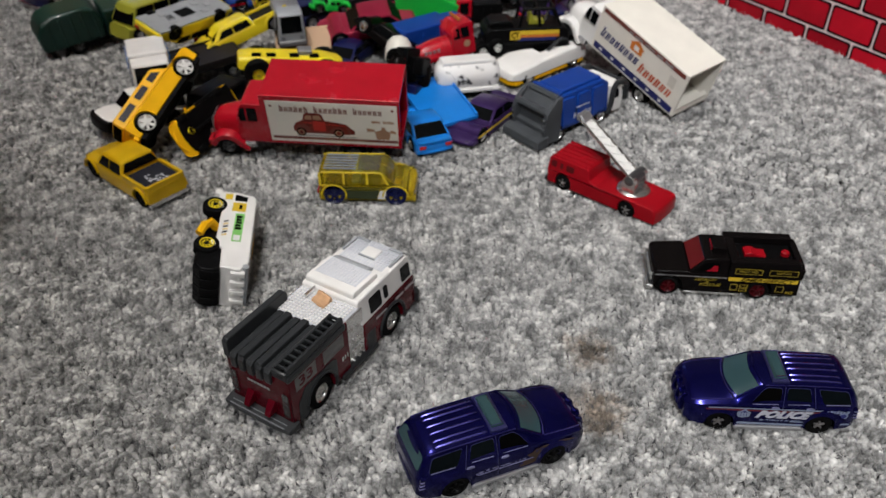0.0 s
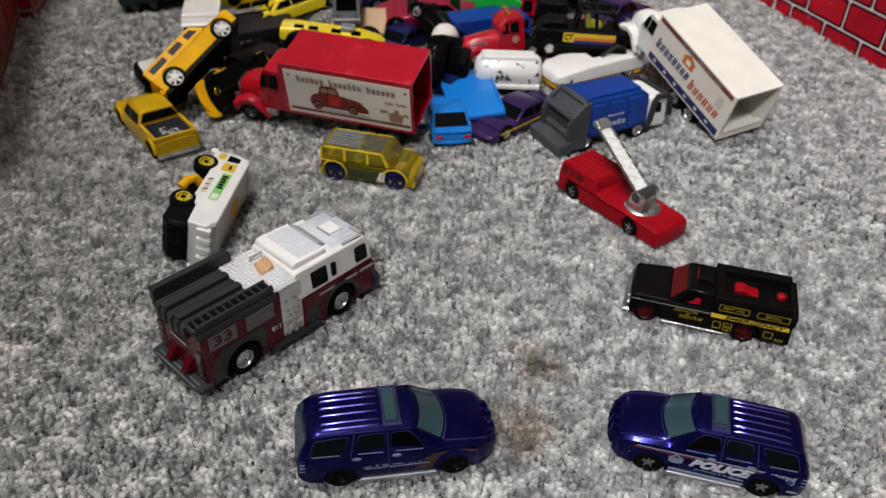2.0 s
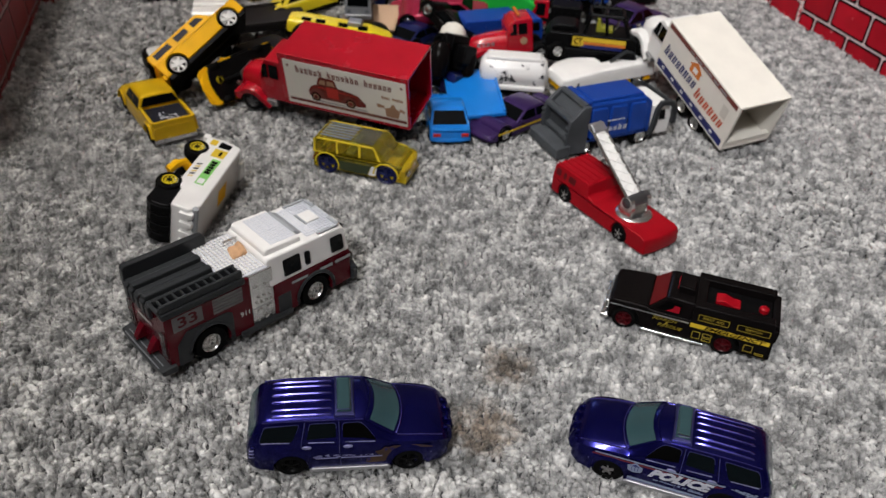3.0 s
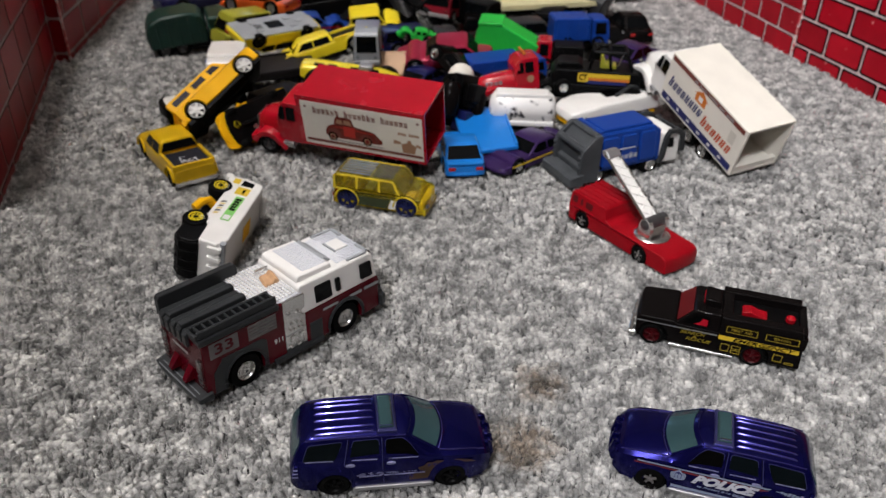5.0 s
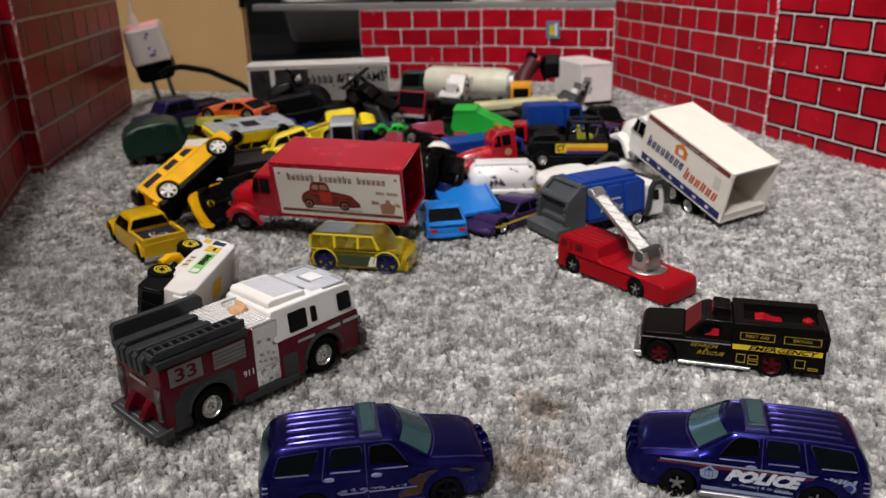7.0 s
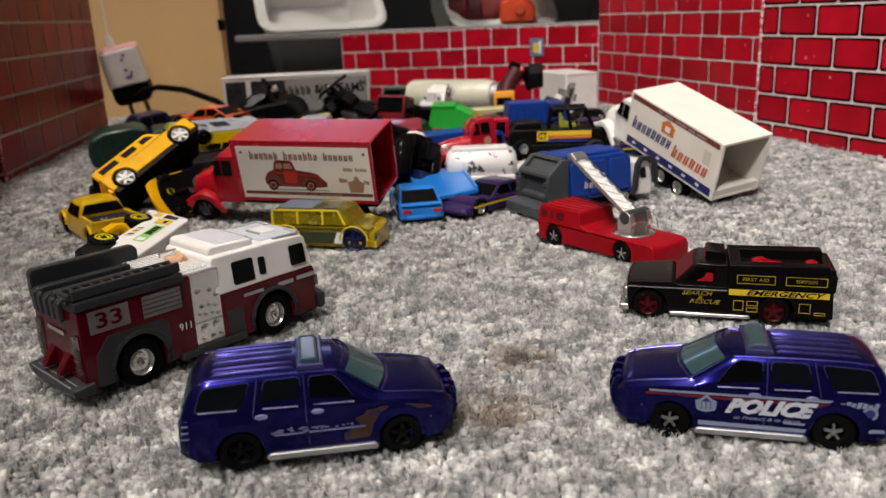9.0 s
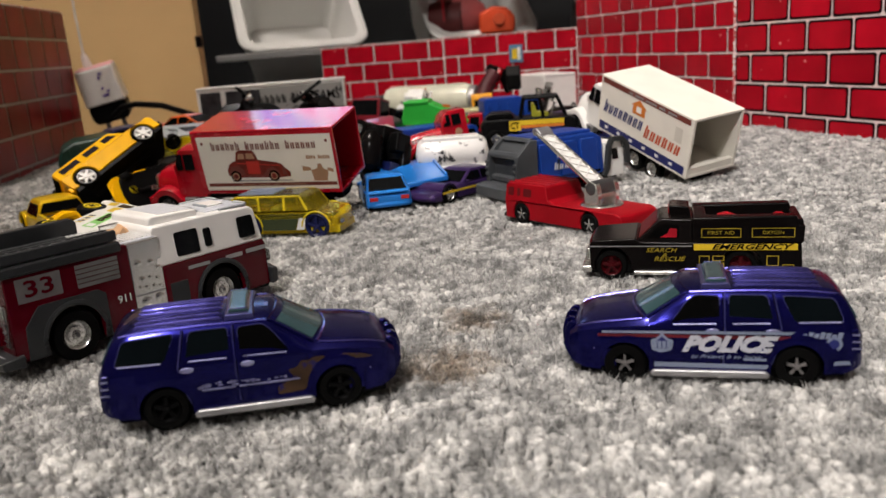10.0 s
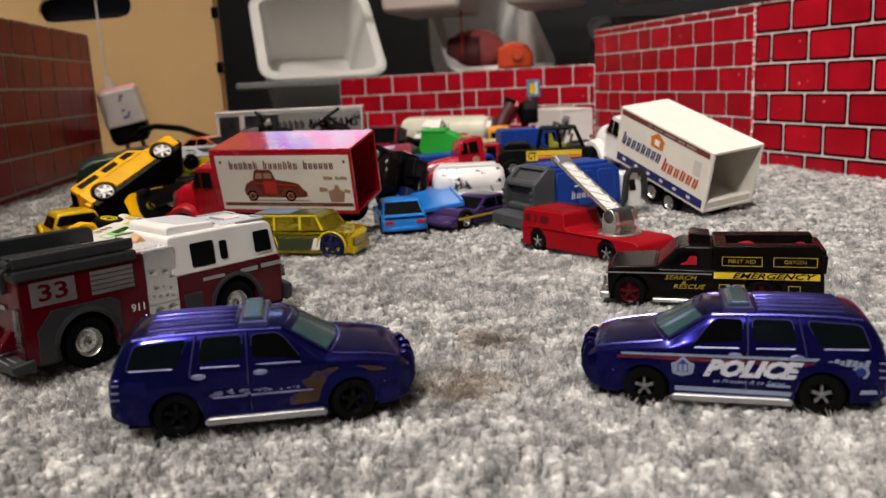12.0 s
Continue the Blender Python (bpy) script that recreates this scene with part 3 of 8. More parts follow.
def brick_panel(name, a, b, height, first, course, long, label, seed, uneven=0.0, jut=3.0, seam=1.7, rim=1.8, face=BRICK, mortar=GROUT):
    """A card panel from a to b, its printed face on the right hand of that way; bricks start below the first joint."""
    rng = random.Random(seed)
    d = Vector((b[0] - a[0], b[1] - a[1], 0))
    length = d.length
    m = mm(a[0], a[1], 0, math.degrees(math.atan2(d.y, d.x)))
    ob = part(name, box(0, length, 0, jut, -4, height), mortar, bevel=0.5)
    ob.matrix_basis = m
    tagged(ob, label, kind="structure")
    part("top_edge", box(0.2, length - 0.2, -0.5, jut + 0.4, height - 0.7, height + 0.5), FOLD_WORN, ob, "edge of card rubbed white", bevel=0.3)
    z, row = height - first, 0
    top = height - 1.4
    meshes = {}
    while top > 2:
        bottom = max(z, -3)
        x = -long * (0.5 if row % 2 else 0.0) - rng.random() * uneven * long
        while x < length - 3:
            w = long * (1 + (rng.random() - 0.5) * 2 * uneven)
            x0, x1 = max(x + seam / 2, 1.0), min(x + w - seam / 2, length - 1.0)
            if x1 - x0 > 4 and top - bottom > 4:
                key = (round(x1 - x0, 1), round(top - bottom, 1))
                if key not in meshes:
                    meshes[key] = brick_piece(*key, rim, face)
                o = new("brick", meshes[key])
                o.parent = ob
                o.matrix_basis = Matrix.Translation((x0 * MM, -0.0001, bottom * MM))
            x += w
        top, z, row = z - seam, z - course, row + 1
    return ob


CARD = "glossy card panel printed as red bricks with white mortar, standing on the carpet"
brick_panel("wall_right_far", CORNER, FOLD, 137, 6.5, 22.4, 39, CARD, 1, 0.28, rim=0.7)
brick_panel("wall_right_near", FOLD, RIGHT_NEAR, 137, 25, 24.8, 43, CARD, 2, 0.06)
brick_panel("wall_back_right", BACK_FOLD, CORNER, 96, 24, 23.3, 38, CARD + ", with a small sticker", 3, 0.05, rim=0.7)
brick_panel("wall_back_left", BACK_END, BACK_FOLD, 95, 24, 23.3, 40, CARD, 4, 0.05, rim=0.7)
# left panels: shade on this side is painted in by darker brick and mortar
brick_panel("wall_left_far", LEFT_FOLD, LEFT_END, 157, 30, 30.0, 44, CARD, 5, 0.2, seam=2.3, rim=0.4, face=BRICK_SHADED, mortar=GROUT_SHADED)
brick_panel("wall_left_step", LEFT_STEP, LEFT_FOLD, 157, 30, 30.0, 30, "narrow folded edge of a printed brick card panel", 6, 0.1, seam=2.3, rim=0.4, face=BRICK_SHADED, mortar=GROUT_SHADED)
brick_panel("wall_left_near", LEFT_NEAR, LEFT_STEP, 157, 30, 30.0, 48, CARD, 7, 0.2, seam=2.3, rim=0.4, face=BRICK_SHADED, mortar=GROUT_SHADED)

worn = part("trim", box(-0.9, 0.9, -0.9, 0.9, 0, 136.5), FOLD_WORN, at=mm(FOLD[0] - 0.6, FOLD[1] - 0.3, 0, -40))
tagged(worn, "worn white crease along a folded card edge", kind="structure")
worn = part("trim", box(-0.8, 0.8, -0.8, 0.8, 0, 156.5), FOLD_WORN, at=mm(LEFT_FOLD[0] + 0.6, LEFT_FOLD[1] - 0.4, 0, 20))
tagged(worn, "worn white crease along a folded card edge", kind="structure")


# ---- carpet pile ----
def pile():
    """Yarn tufts on a jittered grid: short, swelling, leaning ends that crowd one another; finer where the camera comes close."""
    rng = np.random.default_rng(3)
    sets = []
    for x0, x1, y0, y1, pitch in ((-0.33, 0.40, 0.07, 0.42, 0.0024), (-0.62, 0.5, 0.42, 1.16, 0.0030), (-0.62, -0.33, 0.2, 0.42, 0.0030)):
        gx, gy = np.meshgrid(np.arange(x0, x1, pitch), np.arange(y0, y1, pitch))
        p = np.stack([gx.ravel(), gy.ravel()], 1)
        p += rng.uniform(-0.7, 0.7, p.shape) * pitch
        right = (p[:, 0] - 0.209) * 0.861 + (p[:, 1] - 0.806) * 0.509
        left = (p[:, 0] + 0.400) * 0.87 + (p[:, 1] - 0.570) * 0.49
        p = p[(right < 0.02) & (left > -0.04)]
        sets.append((p, np.full(len(p), pitch)))
    p = np.concatenate([s[0] for s in sets])
    k = np.concatenate([s[1] for s in sets])
    n = len(p)
    wave = 0.0006 * np.sin(p[:, 0] * 61 + 2 * np.sin(p[:, 1] * 37)) + 0.0005 * np.sin(p[:, 1] * 83 + p[:, 0] * 29)
    top = 0.0007 + wave + rng.uniform(-0.0008, 0.0008, n)
    lean = rng.normal(0, 0.5, (n, 2)) * k[:, None]
    turn = rng.uniform(0, 2 * np.pi, n)
    size = k * rng.uniform(0.5, 0.95, n)
    sides = 5
    verts = np.zeros((n, 2 * sides + 1, 3))
    for ring, (zz, rr, ll, tw) in enumerate(((-0.0035, 0.8, 0.0, 0.0), (-0.0006, 0.85, 0.7, 0.6))):
        for j in range(sides):
            a = turn + tw + j * 2 * np.pi / sides
            i = ring * sides + j
            wob = rng.uniform(0.55, 1.3, n)
            verts[:, i, 0] = p[:, 0] + lean[:, 0] * ll + np.cos(a) * size * rr * wob
            verts[:, i, 1] = p[:, 1] + lean[:, 1] * ll + np.sin(a) * size * rr * wob
            verts[:, i, 2] = (zz + top + rng.uniform(-0.0004, 0.0004, n)) if ring else zz
    last = 2 * sides
    verts[:, last, 0] = p[:, 0] + lean[:, 0]
    verts[:, last, 1] = p[:, 1] + lean[:, 1]
    verts[:, last, 2] = top
    faces = []
    for j in range(sides):
        a, b = j, (j + 1) % sides
        faces += [(a, b, b + sides), (a, b + sides, a + sides), (sides + a, sides + b, last)]
    f = (np.array(faces)[None] + (np.arange(n) * (last + 1))[:, None, None]).reshape(-1, 3)
    # loose fibre ends standing out of the tufts
    ends = []
    for x0, x1, y0, y1, count in ((-0.30, 0.38, 0.07, 0.42, 380000), (-0.60, 0.45, 0.42, 1.12, 120000)):
        q = np.stack([rng.uniform(x0, x1, count), rng.uniform(y0, y1, count)], 1)
        right = (q[:, 0] - 0.209) * 0.861 + (q[:, 1] - 0.806) * 0.509
        left = (q[:, 0] + 0.400) * 0.87 + (q[:, 1] - 0.570) * 0.49
        q = q[(right < 0.02) & (left > -0.04)]
        wide = 0.00016 if y0 < 0.2 else 0.00026
        c = len(q)
        a = rng.uniform(0, 2 * np.pi, c)
        tilt = rng.normal(0, 0.0016, (c, 2))
        hgt = 0.0006 + 0.0006 * np.sin(q[:, 0] * 61 + 2 * np.sin(q[:, 1] * 37)) + rng.uniform(-0.0002, 0.0024, c)
        tri = np.zeros((c, 3, 3))
        for j, sgn in enumerate((-1, 1)):
            tri[:, j, 0] = q[:, 0] + sgn * wide * np.cos(a)
            tri[:, j, 1] = q[:, 1] + sgn * wide * np.sin(a)
            tri[:, j, 2] = hgt - 0.0024
        tri[:, 2, 0], tri[:, 2, 1], tri[:, 2, 2] = q[:, 0] + tilt[:, 0], q[:, 1] + tilt[:, 1], hgt
        ends.append(tri.reshape(-1, 3))
    ends = np.concatenate(ends)
    verts = np.concatenate([verts.reshape(-1, 3), ends])
    f = np.concatenate([f, n * (last + 1) + np.arange(len(ends)).reshape(-1, 3)])
    me = bpy.data.meshes.new("carpet_pile")
    me.vertices.add(len(verts))
    me.vertices.foreach_set("co", verts.ravel())
    me.loops.add(f.size)
    me.loops.foreach_set("vertex_index", f.ravel().astype(np.int32))
    me.polygons.add(len(f))
    me.polygons.foreach_set("loop_start", np.arange(0, f.size, 3, dtype=np.int32))
    me.update(calc_edges=True)
    me.polygons.foreach_set("use_smooth", np.ones(len(f), dtype=bool))
    me.materials.append(YARN)
    return tagged(new("carpet_pile", me), "grey, white and charcoal flecked cut-pile carpet with brown stains", "carpet", kind="stuff")


pile()

# ---- the vehicles in the open ----
def pane(parent, pts, material, name="window", thick=0.25, label=""):
    return part(name, plate(pts, thick), material, parent, label)


def flank(wb, wt, zb, zt, z):
    return wb + (wt - wb) * (z - zb) / (zt - zb)


def side_windows(parent, windows, wb, wt, zb, zt, material, lift=0.12, sides=(1, -1), trim=None):
    for s in sides:
        for w in windows:
            pts = [(x, s * (flank(wb, wt, zb, zt, z) + lift), z) for x, z in w]
            if s > 0:
                pts = pts[::-1]
            # outlines run so that the outer face looks away from the middle
            a, b, c = (Vector(p) for p in pts[:3])
            if (b - a).cross(c - b).y * s < 0:
                pts = pts[::-1]
            pane(parent, pts, material, "side_window", 0.5)
            if trim:
                (x0, z0), (x1, z1) = w[0], w[1]
                y = s * (flank(wb, wt, zb, zt, z0) + 0.1)
                part("window_trim", box(min(x0, x1), max(x0, x1), y - 0.15, y + 0.15, z0 - 0.35, z0 - 0.1), trim, parent)


def taper(nose, tail, half, wb, wt, zb, zt, bow=1.6, crown=0.6):
    """Shapes a drawn-across outline: narrows above the belt, bows the nose and tail in plan, crowns the roof."""
    def warp(x, y, z):
        c = y / half
        if z > zb:
            y = y * flank(wb, wt, zb, zt, min(z, zt)) / half
        if x > nose:
            x -= bow * c * c
            y *= 0.94
        elif x < tail:
            x += bow * 0.6 * c * c
            y *= 0.97
        if z > zt - 1.5:
            z += crown * (1 - c * c)
        return x, y, z
    return warp


def round_poly(pts, r, n=4):
    """The same outline with its corners rounded."""
    out = []
    k = len(pts)
    for i in range(k):
        p, a, b = Vector(pts[i]), Vector(pts[i - 1]), Vector(pts[(i + 1) % k])
        da, db = a - p, b - p
        ra, rb = min(r, da.length * 0.45), min(r, db.length * 0.45)
        q0, q1 = p + da.normalized() * ra, p + db.normalized() * rb
        for j in range(n + 1):
            u = j / n
            out.append(tuple(q0 * (1 - u) ** 2 + p * 2 * u * (1 - u) + q1 * u * u))
    return out


def grow(pts, d):
    cx, cz = sum(p[0] for p in pts) / len(pts), sum(p[1] for p in pts) / len(pts)
    hx, hz = max(abs(p[0] - cx) for p in pts), max(abs(p[1] - cz) for p in pts)
    return [(cx + (x - cx) * (hx + d) / hx, cz + (z - cz) * (hz + d) / hz) for x, z in pts]


# stations of the patrol car's shell: x, flank half width, shoulder height and half width, roof or hood edge half width and height, height on the centre line
SUV_STATIONS = [
    (-36.6, 11.4, 11.6, 11.0, 10.4, 12.8, 13.1), (-36.0, 12.6, 12.8, 12.0, 11.2, 14.6, 14.9), (-35.0, 13.7, 13.6, 13.0, 11.3, 17.0, 17.5),
    (-33.0, 14.3, 14.1, 13.6, 10.3, 21.2, 22.0), (-31.6, 14.6, 14.3, 13.9, 9.9, 22.7, 23.7), (-29.0, 14.8, 14.4, 14.0, 10.1, 23.5, 24.6),
    (-18.0, 14.8, 14.5, 14.1, 10.3, 23.9, 25.0), (-4.0, 14.8, 14.6, 14.1, 10.3, 23.9, 25.0), (5.2, 14.8, 14.7, 14.1, 10.2, 23.5, 24.9),
    (8.0, 14.8, 14.7, 14.1, 10.7, 21.8, 23.9), (15.2, 14.8, 14.8, 14.1, 12.1, 17.1, 19.7), (17.5, 14.8, 14.8, 14.1, 12.2, 16.7, 18.4),
    (19.4, 14.8, 14.7, 14.1, 12.2, 16.5, 17.6), (24.0, 14.7, 14.4, 14.0, 11.9, 16.0, 17.1), (29.0, 14.4, 13.7, 13.7, 11.6, 15.3, 16.3),
    (32.6, 13.5, 12.9, 12.9, 11.0, 14.4, 15.2), (34.6, 12.3, 11.9, 11.7, 10.0, 13.2, 13.8), (35.8, 11.0, 10.6, 10.4, 8.9, 11.8, 12.2),
]


def suv_at(x, k):
    """Value k of the stations at x, with the corners between stations eased."""
    xs = [r[0] for r in SUV_STATIONS]
    return sum(float(np.interp(x + d, xs, [r[k] for r in SUV_STATIONS])) for d in (-0.7, -0.35, 0, 0.35, 0.7)) / 5


def suv_top(x, y):
    edge, zr, zc = suv_at(x, 4), suv_at(x, 5), suv_at(x, 6)
    return zc - (zc - zr) * min(1.0, abs(y) / edge) ** 2.6


def suv_shell(wheels, zc, rad):
    xs = {-36.6 + 72.4 * i / 72 for i in range(73)}
    for xc in wheels:
        xs = {x for x in xs if abs(x - xc) > rad + 0.3}
        xs |= {xc + rad * math.cos(math.pi * i / 14) for i in range(15)} | {xc - rad - 0.05, xc + rad + 0.05}
    bm = bmesh.new()
    rings = []
    for x in sorted(xs):
        hb, zs, hs, hr, zr = (suv_at(x, k) for k in range(1, 6))
        zb = 3.4 + 1.6 * max(0, (abs(x) - 32) / 4.6)
        flare = 0.0
        for xc in wheels:
            if abs(x - xc) < rad:
                zb = max(zb, zc + math.sqrt(rad * rad - (x - xc) ** 2))
            flare = max(flare, 0.45 * math.exp(-((abs(x - xc) - rad) / 1.6) ** 2) if abs(x - xc) > rad else 0.45)
        half = []
        for k in range(5):
            z = zb + (zs - zb) * k / 4
            half.append((hb * (1 - 0.02 * ((z - 9.0) / 5.5) ** 2) + flare * max(0.0, 1 - (z - zb) / 3.5), z))
        half[-1] = (hs, zs)
        half += [(hs + (hr - hs) * t, zs + 0.7 + (zr - zs - 0.7) * t) for t in (0.03, 0.35, 0.7, 0.97)]
        half += [(hr * t, suv_top(x, hr * t) + (0.12 if t < 0.95 else 0.1)) for t in (0.93, 0.8, 0.55, 0.28)]
        ring = [(x, -y, z) for y, z in half] + [(x, 0, suv_top(x, 0) + 0.12)] + [(x, y, z) for y, z in reversed(half)]
        rings.append([bm.verts.new(p) for p in ring])
    n = len(rings[0])
    for a, b in zip(rings, rings[1:]):
        for i in range(n):
            bm.faces.new((a[i], a[(i + 1) % n], b[(i + 1) % n], b[i]))
    bm.faces.new(rings[0])
    bm.faces.new(rings[-1][::-1])
    return bm


def suv_windshield():
    """The bowed pane between hood and roof, lying just proud of the shell."""
    bm = bmesh.new()
    rows = []
    for i in range(9):
        v = 0.06 + 0.86 * i / 8
        row = []
        for j in range(13):
            u = -1 + j / 6
            x = (18.6 - 10.6 * v) - (2.7 - 0.7 * v) * u * u
            y = u * (11.3 - 1.7 * v)
            row.append((x, y, suv_top(x, y)))
        rows.append(row)
    outer = [[bm.verts.new((x + 0.16, y, z + 0.34)) for x, y, z in row] for row in rows]
    inner = [[bm.verts.new((x - 0.2, y, z - 0.4)) for x, y, z in row] for row in rows]
    for i in range(8):
        for j in range(12):
            bm.faces.new((outer[i][j], outer[i][j + 1], outer[i + 1][j + 1], outer[i + 1][j]))
    loop = [(0, j) for j in range(13)] + [(i, 12) for i in range(1, 9)] + [(8, j) for j in range(11, -1, -1)] + [(i, 0) for i in range(7, 0, -1)]
    for p, q in zip(loop, loop[1:] + loop[:1]):
        bm.faces.new((outer[p[0]][p[1]], outer[q[0]][q[1]], inner[q[0]][q[1]], inner[p[0]][p[1]]))
    return bm


def police_suv(m, label, scale=1.0, lettered=True, worn=False):
    t = thing("toy_police_car", m @ Matrix.Scale(scale, 4), label, "toy car", "toy police cars")
    w, axle, hub, rad = 14.8, 21.2, 5.0, 6.3
    across = (-1, -0.94, -0.8, -0.45, 0, 0.45, 0.8, 0.94, 1)
    part("body", suv_shell((axle, -axle), hub, rad), POLICE_BLUE, t)
    part("windshield", suv_windshield(), LENS_TEAL, t)
    zb, zt, wb, wt = 15.3, 23.9, 13.75, 10.3
    glass = round_poly([(10.6, 16.6), (-10.6, 16.6), (-9.0, 21.8), (9.0, 21.8)], 1.5)
    pane(t, [(-35.75 + (z - 16.6) * 0.54, y, z) for y, z in glass], LENS_TEAL, "rear_window", 0.6)
    wins = [[(9.6, 16.0), (-2.6, 16.2), (-2.7, 22.8), (3.4, 23.0), (5.6, 21.2)], [(-5.0, 16.2), (-15.6, 16.4), (-14.2, 22.9), (-5.1, 23.0)], [(-20.6, 16.6), (-32.0, 16.8), (-29.9, 22.2), (-17.8, 22.8)]]
    for win, glass in zip(wins, (OPENING, WINDOW_TEAL, WINDOW_TEAL)):
        pts = round_poly(win, 1.2)
        side_windows(t, [grow(pts, 0.22)], wb, wt, zb, zt, POLICE_EDGE, 0.12)
        side_windows(t, [pts], wb, wt, zb, zt, glass, 0.24)
        for s in (1, -1):
            (x0, z0), (x1, z1) = win[0], win[1]
            y0, y1 = (s * (flank(wb, wt, zb, zt, z) + 0.36) for z in (z0, z1))
            part("window_trim", tube([(x0 - 0.8, y0, z0 - 0.05), (x1 + 0.8, y1, z1 - 0.05)], 0.2, 6), EDGE_WORN, t)
    # roof ribs in three pairs, and the gutters beside them, rubbed and with highlights painted in
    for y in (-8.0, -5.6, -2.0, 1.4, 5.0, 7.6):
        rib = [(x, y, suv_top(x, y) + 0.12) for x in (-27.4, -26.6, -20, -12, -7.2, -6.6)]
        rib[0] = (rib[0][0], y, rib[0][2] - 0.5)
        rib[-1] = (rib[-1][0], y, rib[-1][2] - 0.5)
        part("roof_rib", tube(rib, 0.58, 8), RIB_HIGHLIGHT, t)
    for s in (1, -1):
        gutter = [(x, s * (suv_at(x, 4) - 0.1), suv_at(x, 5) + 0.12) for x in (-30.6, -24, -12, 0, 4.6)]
        part("roof_gutter", tube(gutter, 0.3, 6), RIB_HIGHLIGHT, t)
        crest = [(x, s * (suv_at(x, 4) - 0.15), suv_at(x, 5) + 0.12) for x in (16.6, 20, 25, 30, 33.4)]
        part("hood_edge", tube(crest, 0.32, 6), RIB_HIGHLIGHT, t)
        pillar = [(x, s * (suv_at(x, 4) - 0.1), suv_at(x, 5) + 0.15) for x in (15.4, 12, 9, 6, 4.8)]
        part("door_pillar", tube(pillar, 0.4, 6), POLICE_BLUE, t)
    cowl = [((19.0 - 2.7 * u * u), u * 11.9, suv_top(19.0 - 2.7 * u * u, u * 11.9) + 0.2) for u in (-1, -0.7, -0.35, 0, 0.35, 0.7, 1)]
    part("cowl", tube(cowl, 0.34, 6), RIB_HIGHLIGHT, t, "rubbed blue rim under the windshield with painted highlight")
    brow = [((7.0 - 2.0 * u * u), u * 9.6, suv_top(7.0 - 2.0 * u * u, u * 9.6) + 0.15) for u in (-1, -0.7, -0.35, 0, 0.35, 0.7, 1)]
    part("roof_brow", tube(brow, 0.3, 6), POLICE_BLUE, t)
    bar = part("light_bar", slab([(-5.6, 24.3), (1.6, 24.3), (1.4, 25.6), (-5.3, 25.7)], 8.9), POLICE_EDGE, t, "smoky teal roof light bar", bevel=0.4)
    part("lens", slab([(-4.8, 25.2), (-4.4, 26.7), (-0.2, 26.6), (0.9, 25.2)], 8.0, None, across), LENS_TEAL, bar, bevel=0.7, seg=3)
    for s in (1, -1):
        part("bar_foot", slab([(-5.8, 24.0), (1.8, 24.0), (1.5, 25.5), (-5.4, 25.6)], 0.5, lambda a, b, c, s=s: (a, b + s * 8.9, c)), POLICE_EDGE, bar, bevel=0.2)
        part("bar_edge", tube([(-4.6, s * 7.6, 26.5), (-0.2, s * 7.6, 26.5)], 0.22, 6), POLICE_EDGE, bar)
    for s in (1, -1):
        y = s * w
        part("running_board", slab([(-14.4, 1.9), (14.2, 1.9), (14.8, 2.9), (13.9, 3.9), (-13.8, 3.9), (-14.9, 2.9)], 1.3, lambda a, b, c, y=y: (a, b + y - (0.5 if y > 0 else -0.5), c)), DULL_METAL, t, "bare metal running board", bevel=0.5)
        # door joints, rubbed bright along the pillars
        for x, xt in ((-3.9, -4.0), (-17.4, -15.9)):
            part("door_seam", tube([(x + (0.5 if x > -10 else 2.6), s * (w - 0.12), 5.0), (x, s * (w - 0.22), 12.0), (x, s * (wb + 0.2), 15.2), (xt, s * (wt + 0.2), 23.4)], 0.2, 6), POLICE_EDGE, t)
            part("seam_groove", tube([(x + (0.9 if x > -10 else 3.0), s * (w - 0.12), 5.0), (x + 0.4, s * (w - 0.2), 12.0), (x + 0.4, s * (wb + 0.2), 15.2), (xt + 0.4, s * (wt + 0.2), 23.4)], 0.14, 5), BLACK, t)
        part("door_seam", tube([(13.9, s * (w - 0.1), 5.0), (13.6, s * (w - 0.2), 11), (13.4, s * (w - 0.55), 14.6)], 0.14, 5), BLACK, t)
        for x in (-0.9, -15.4):
            part("door_handle", slab(disc(x, 14.3, 1.7, 0.7, 14), 0.3, lambda a, b, c, s=s: (a, b + s * (w - 0.55), c)), EDGE_WORN, t, bevel=0.2)
        part("headlight", slab([(31.6, 11.6), (34.9, 11.0), (34.4, 13.0), (32.2, 14.2)], 1.8, lambda a, b, c, s=s: (a - 0.5 * abs(b + s * 0.0) * 0.5, b + s * 10.2, c)), GREY_CLEAR, t, bevel=0.5)
        part("taillight", slab([(-36.0, 8.6), (-34.2, 8.6), (-33.4, 15.0), (-35.2, 15.0)], 0.9, lambda a, b, c, s=s: (a, b + s * 12.9, c)), POLICE_BLUE, t, bevel=0.4)
        for z in (10.0, 11.8, 13.6):
            part("light_ridge", slab([(-36.0 + (z - 8.6) * 0.12, z - 0.16), (-33.8, z - 0.16), (-33.8, z + 0.16), (-36.0 + (z - 8.6) * 0.12, z + 0.16)], 1.1, lambda a, b, c, s=s: (a, b + s * 13.0, c)), EDGE_WORN, t)
        for x in (axle, -axle):
            part("wheel_well", lathe([(s * 5, rad - 0.1), (s * (w - 1.3), rad - 0.1)], 24, "y", (x, 0, hub)), OPENING, t)
            if lettered:
                wheel(t, x, s * (w - 0.3), hub, 5.6, 4.4, PLATE_GREY, 5, 0.48, dark=True)
            else:
                wheel(t, x, s * (w - 0.3), hub, 5.6, 4.4, BLACK_PLASTIC, 5, 0.6)
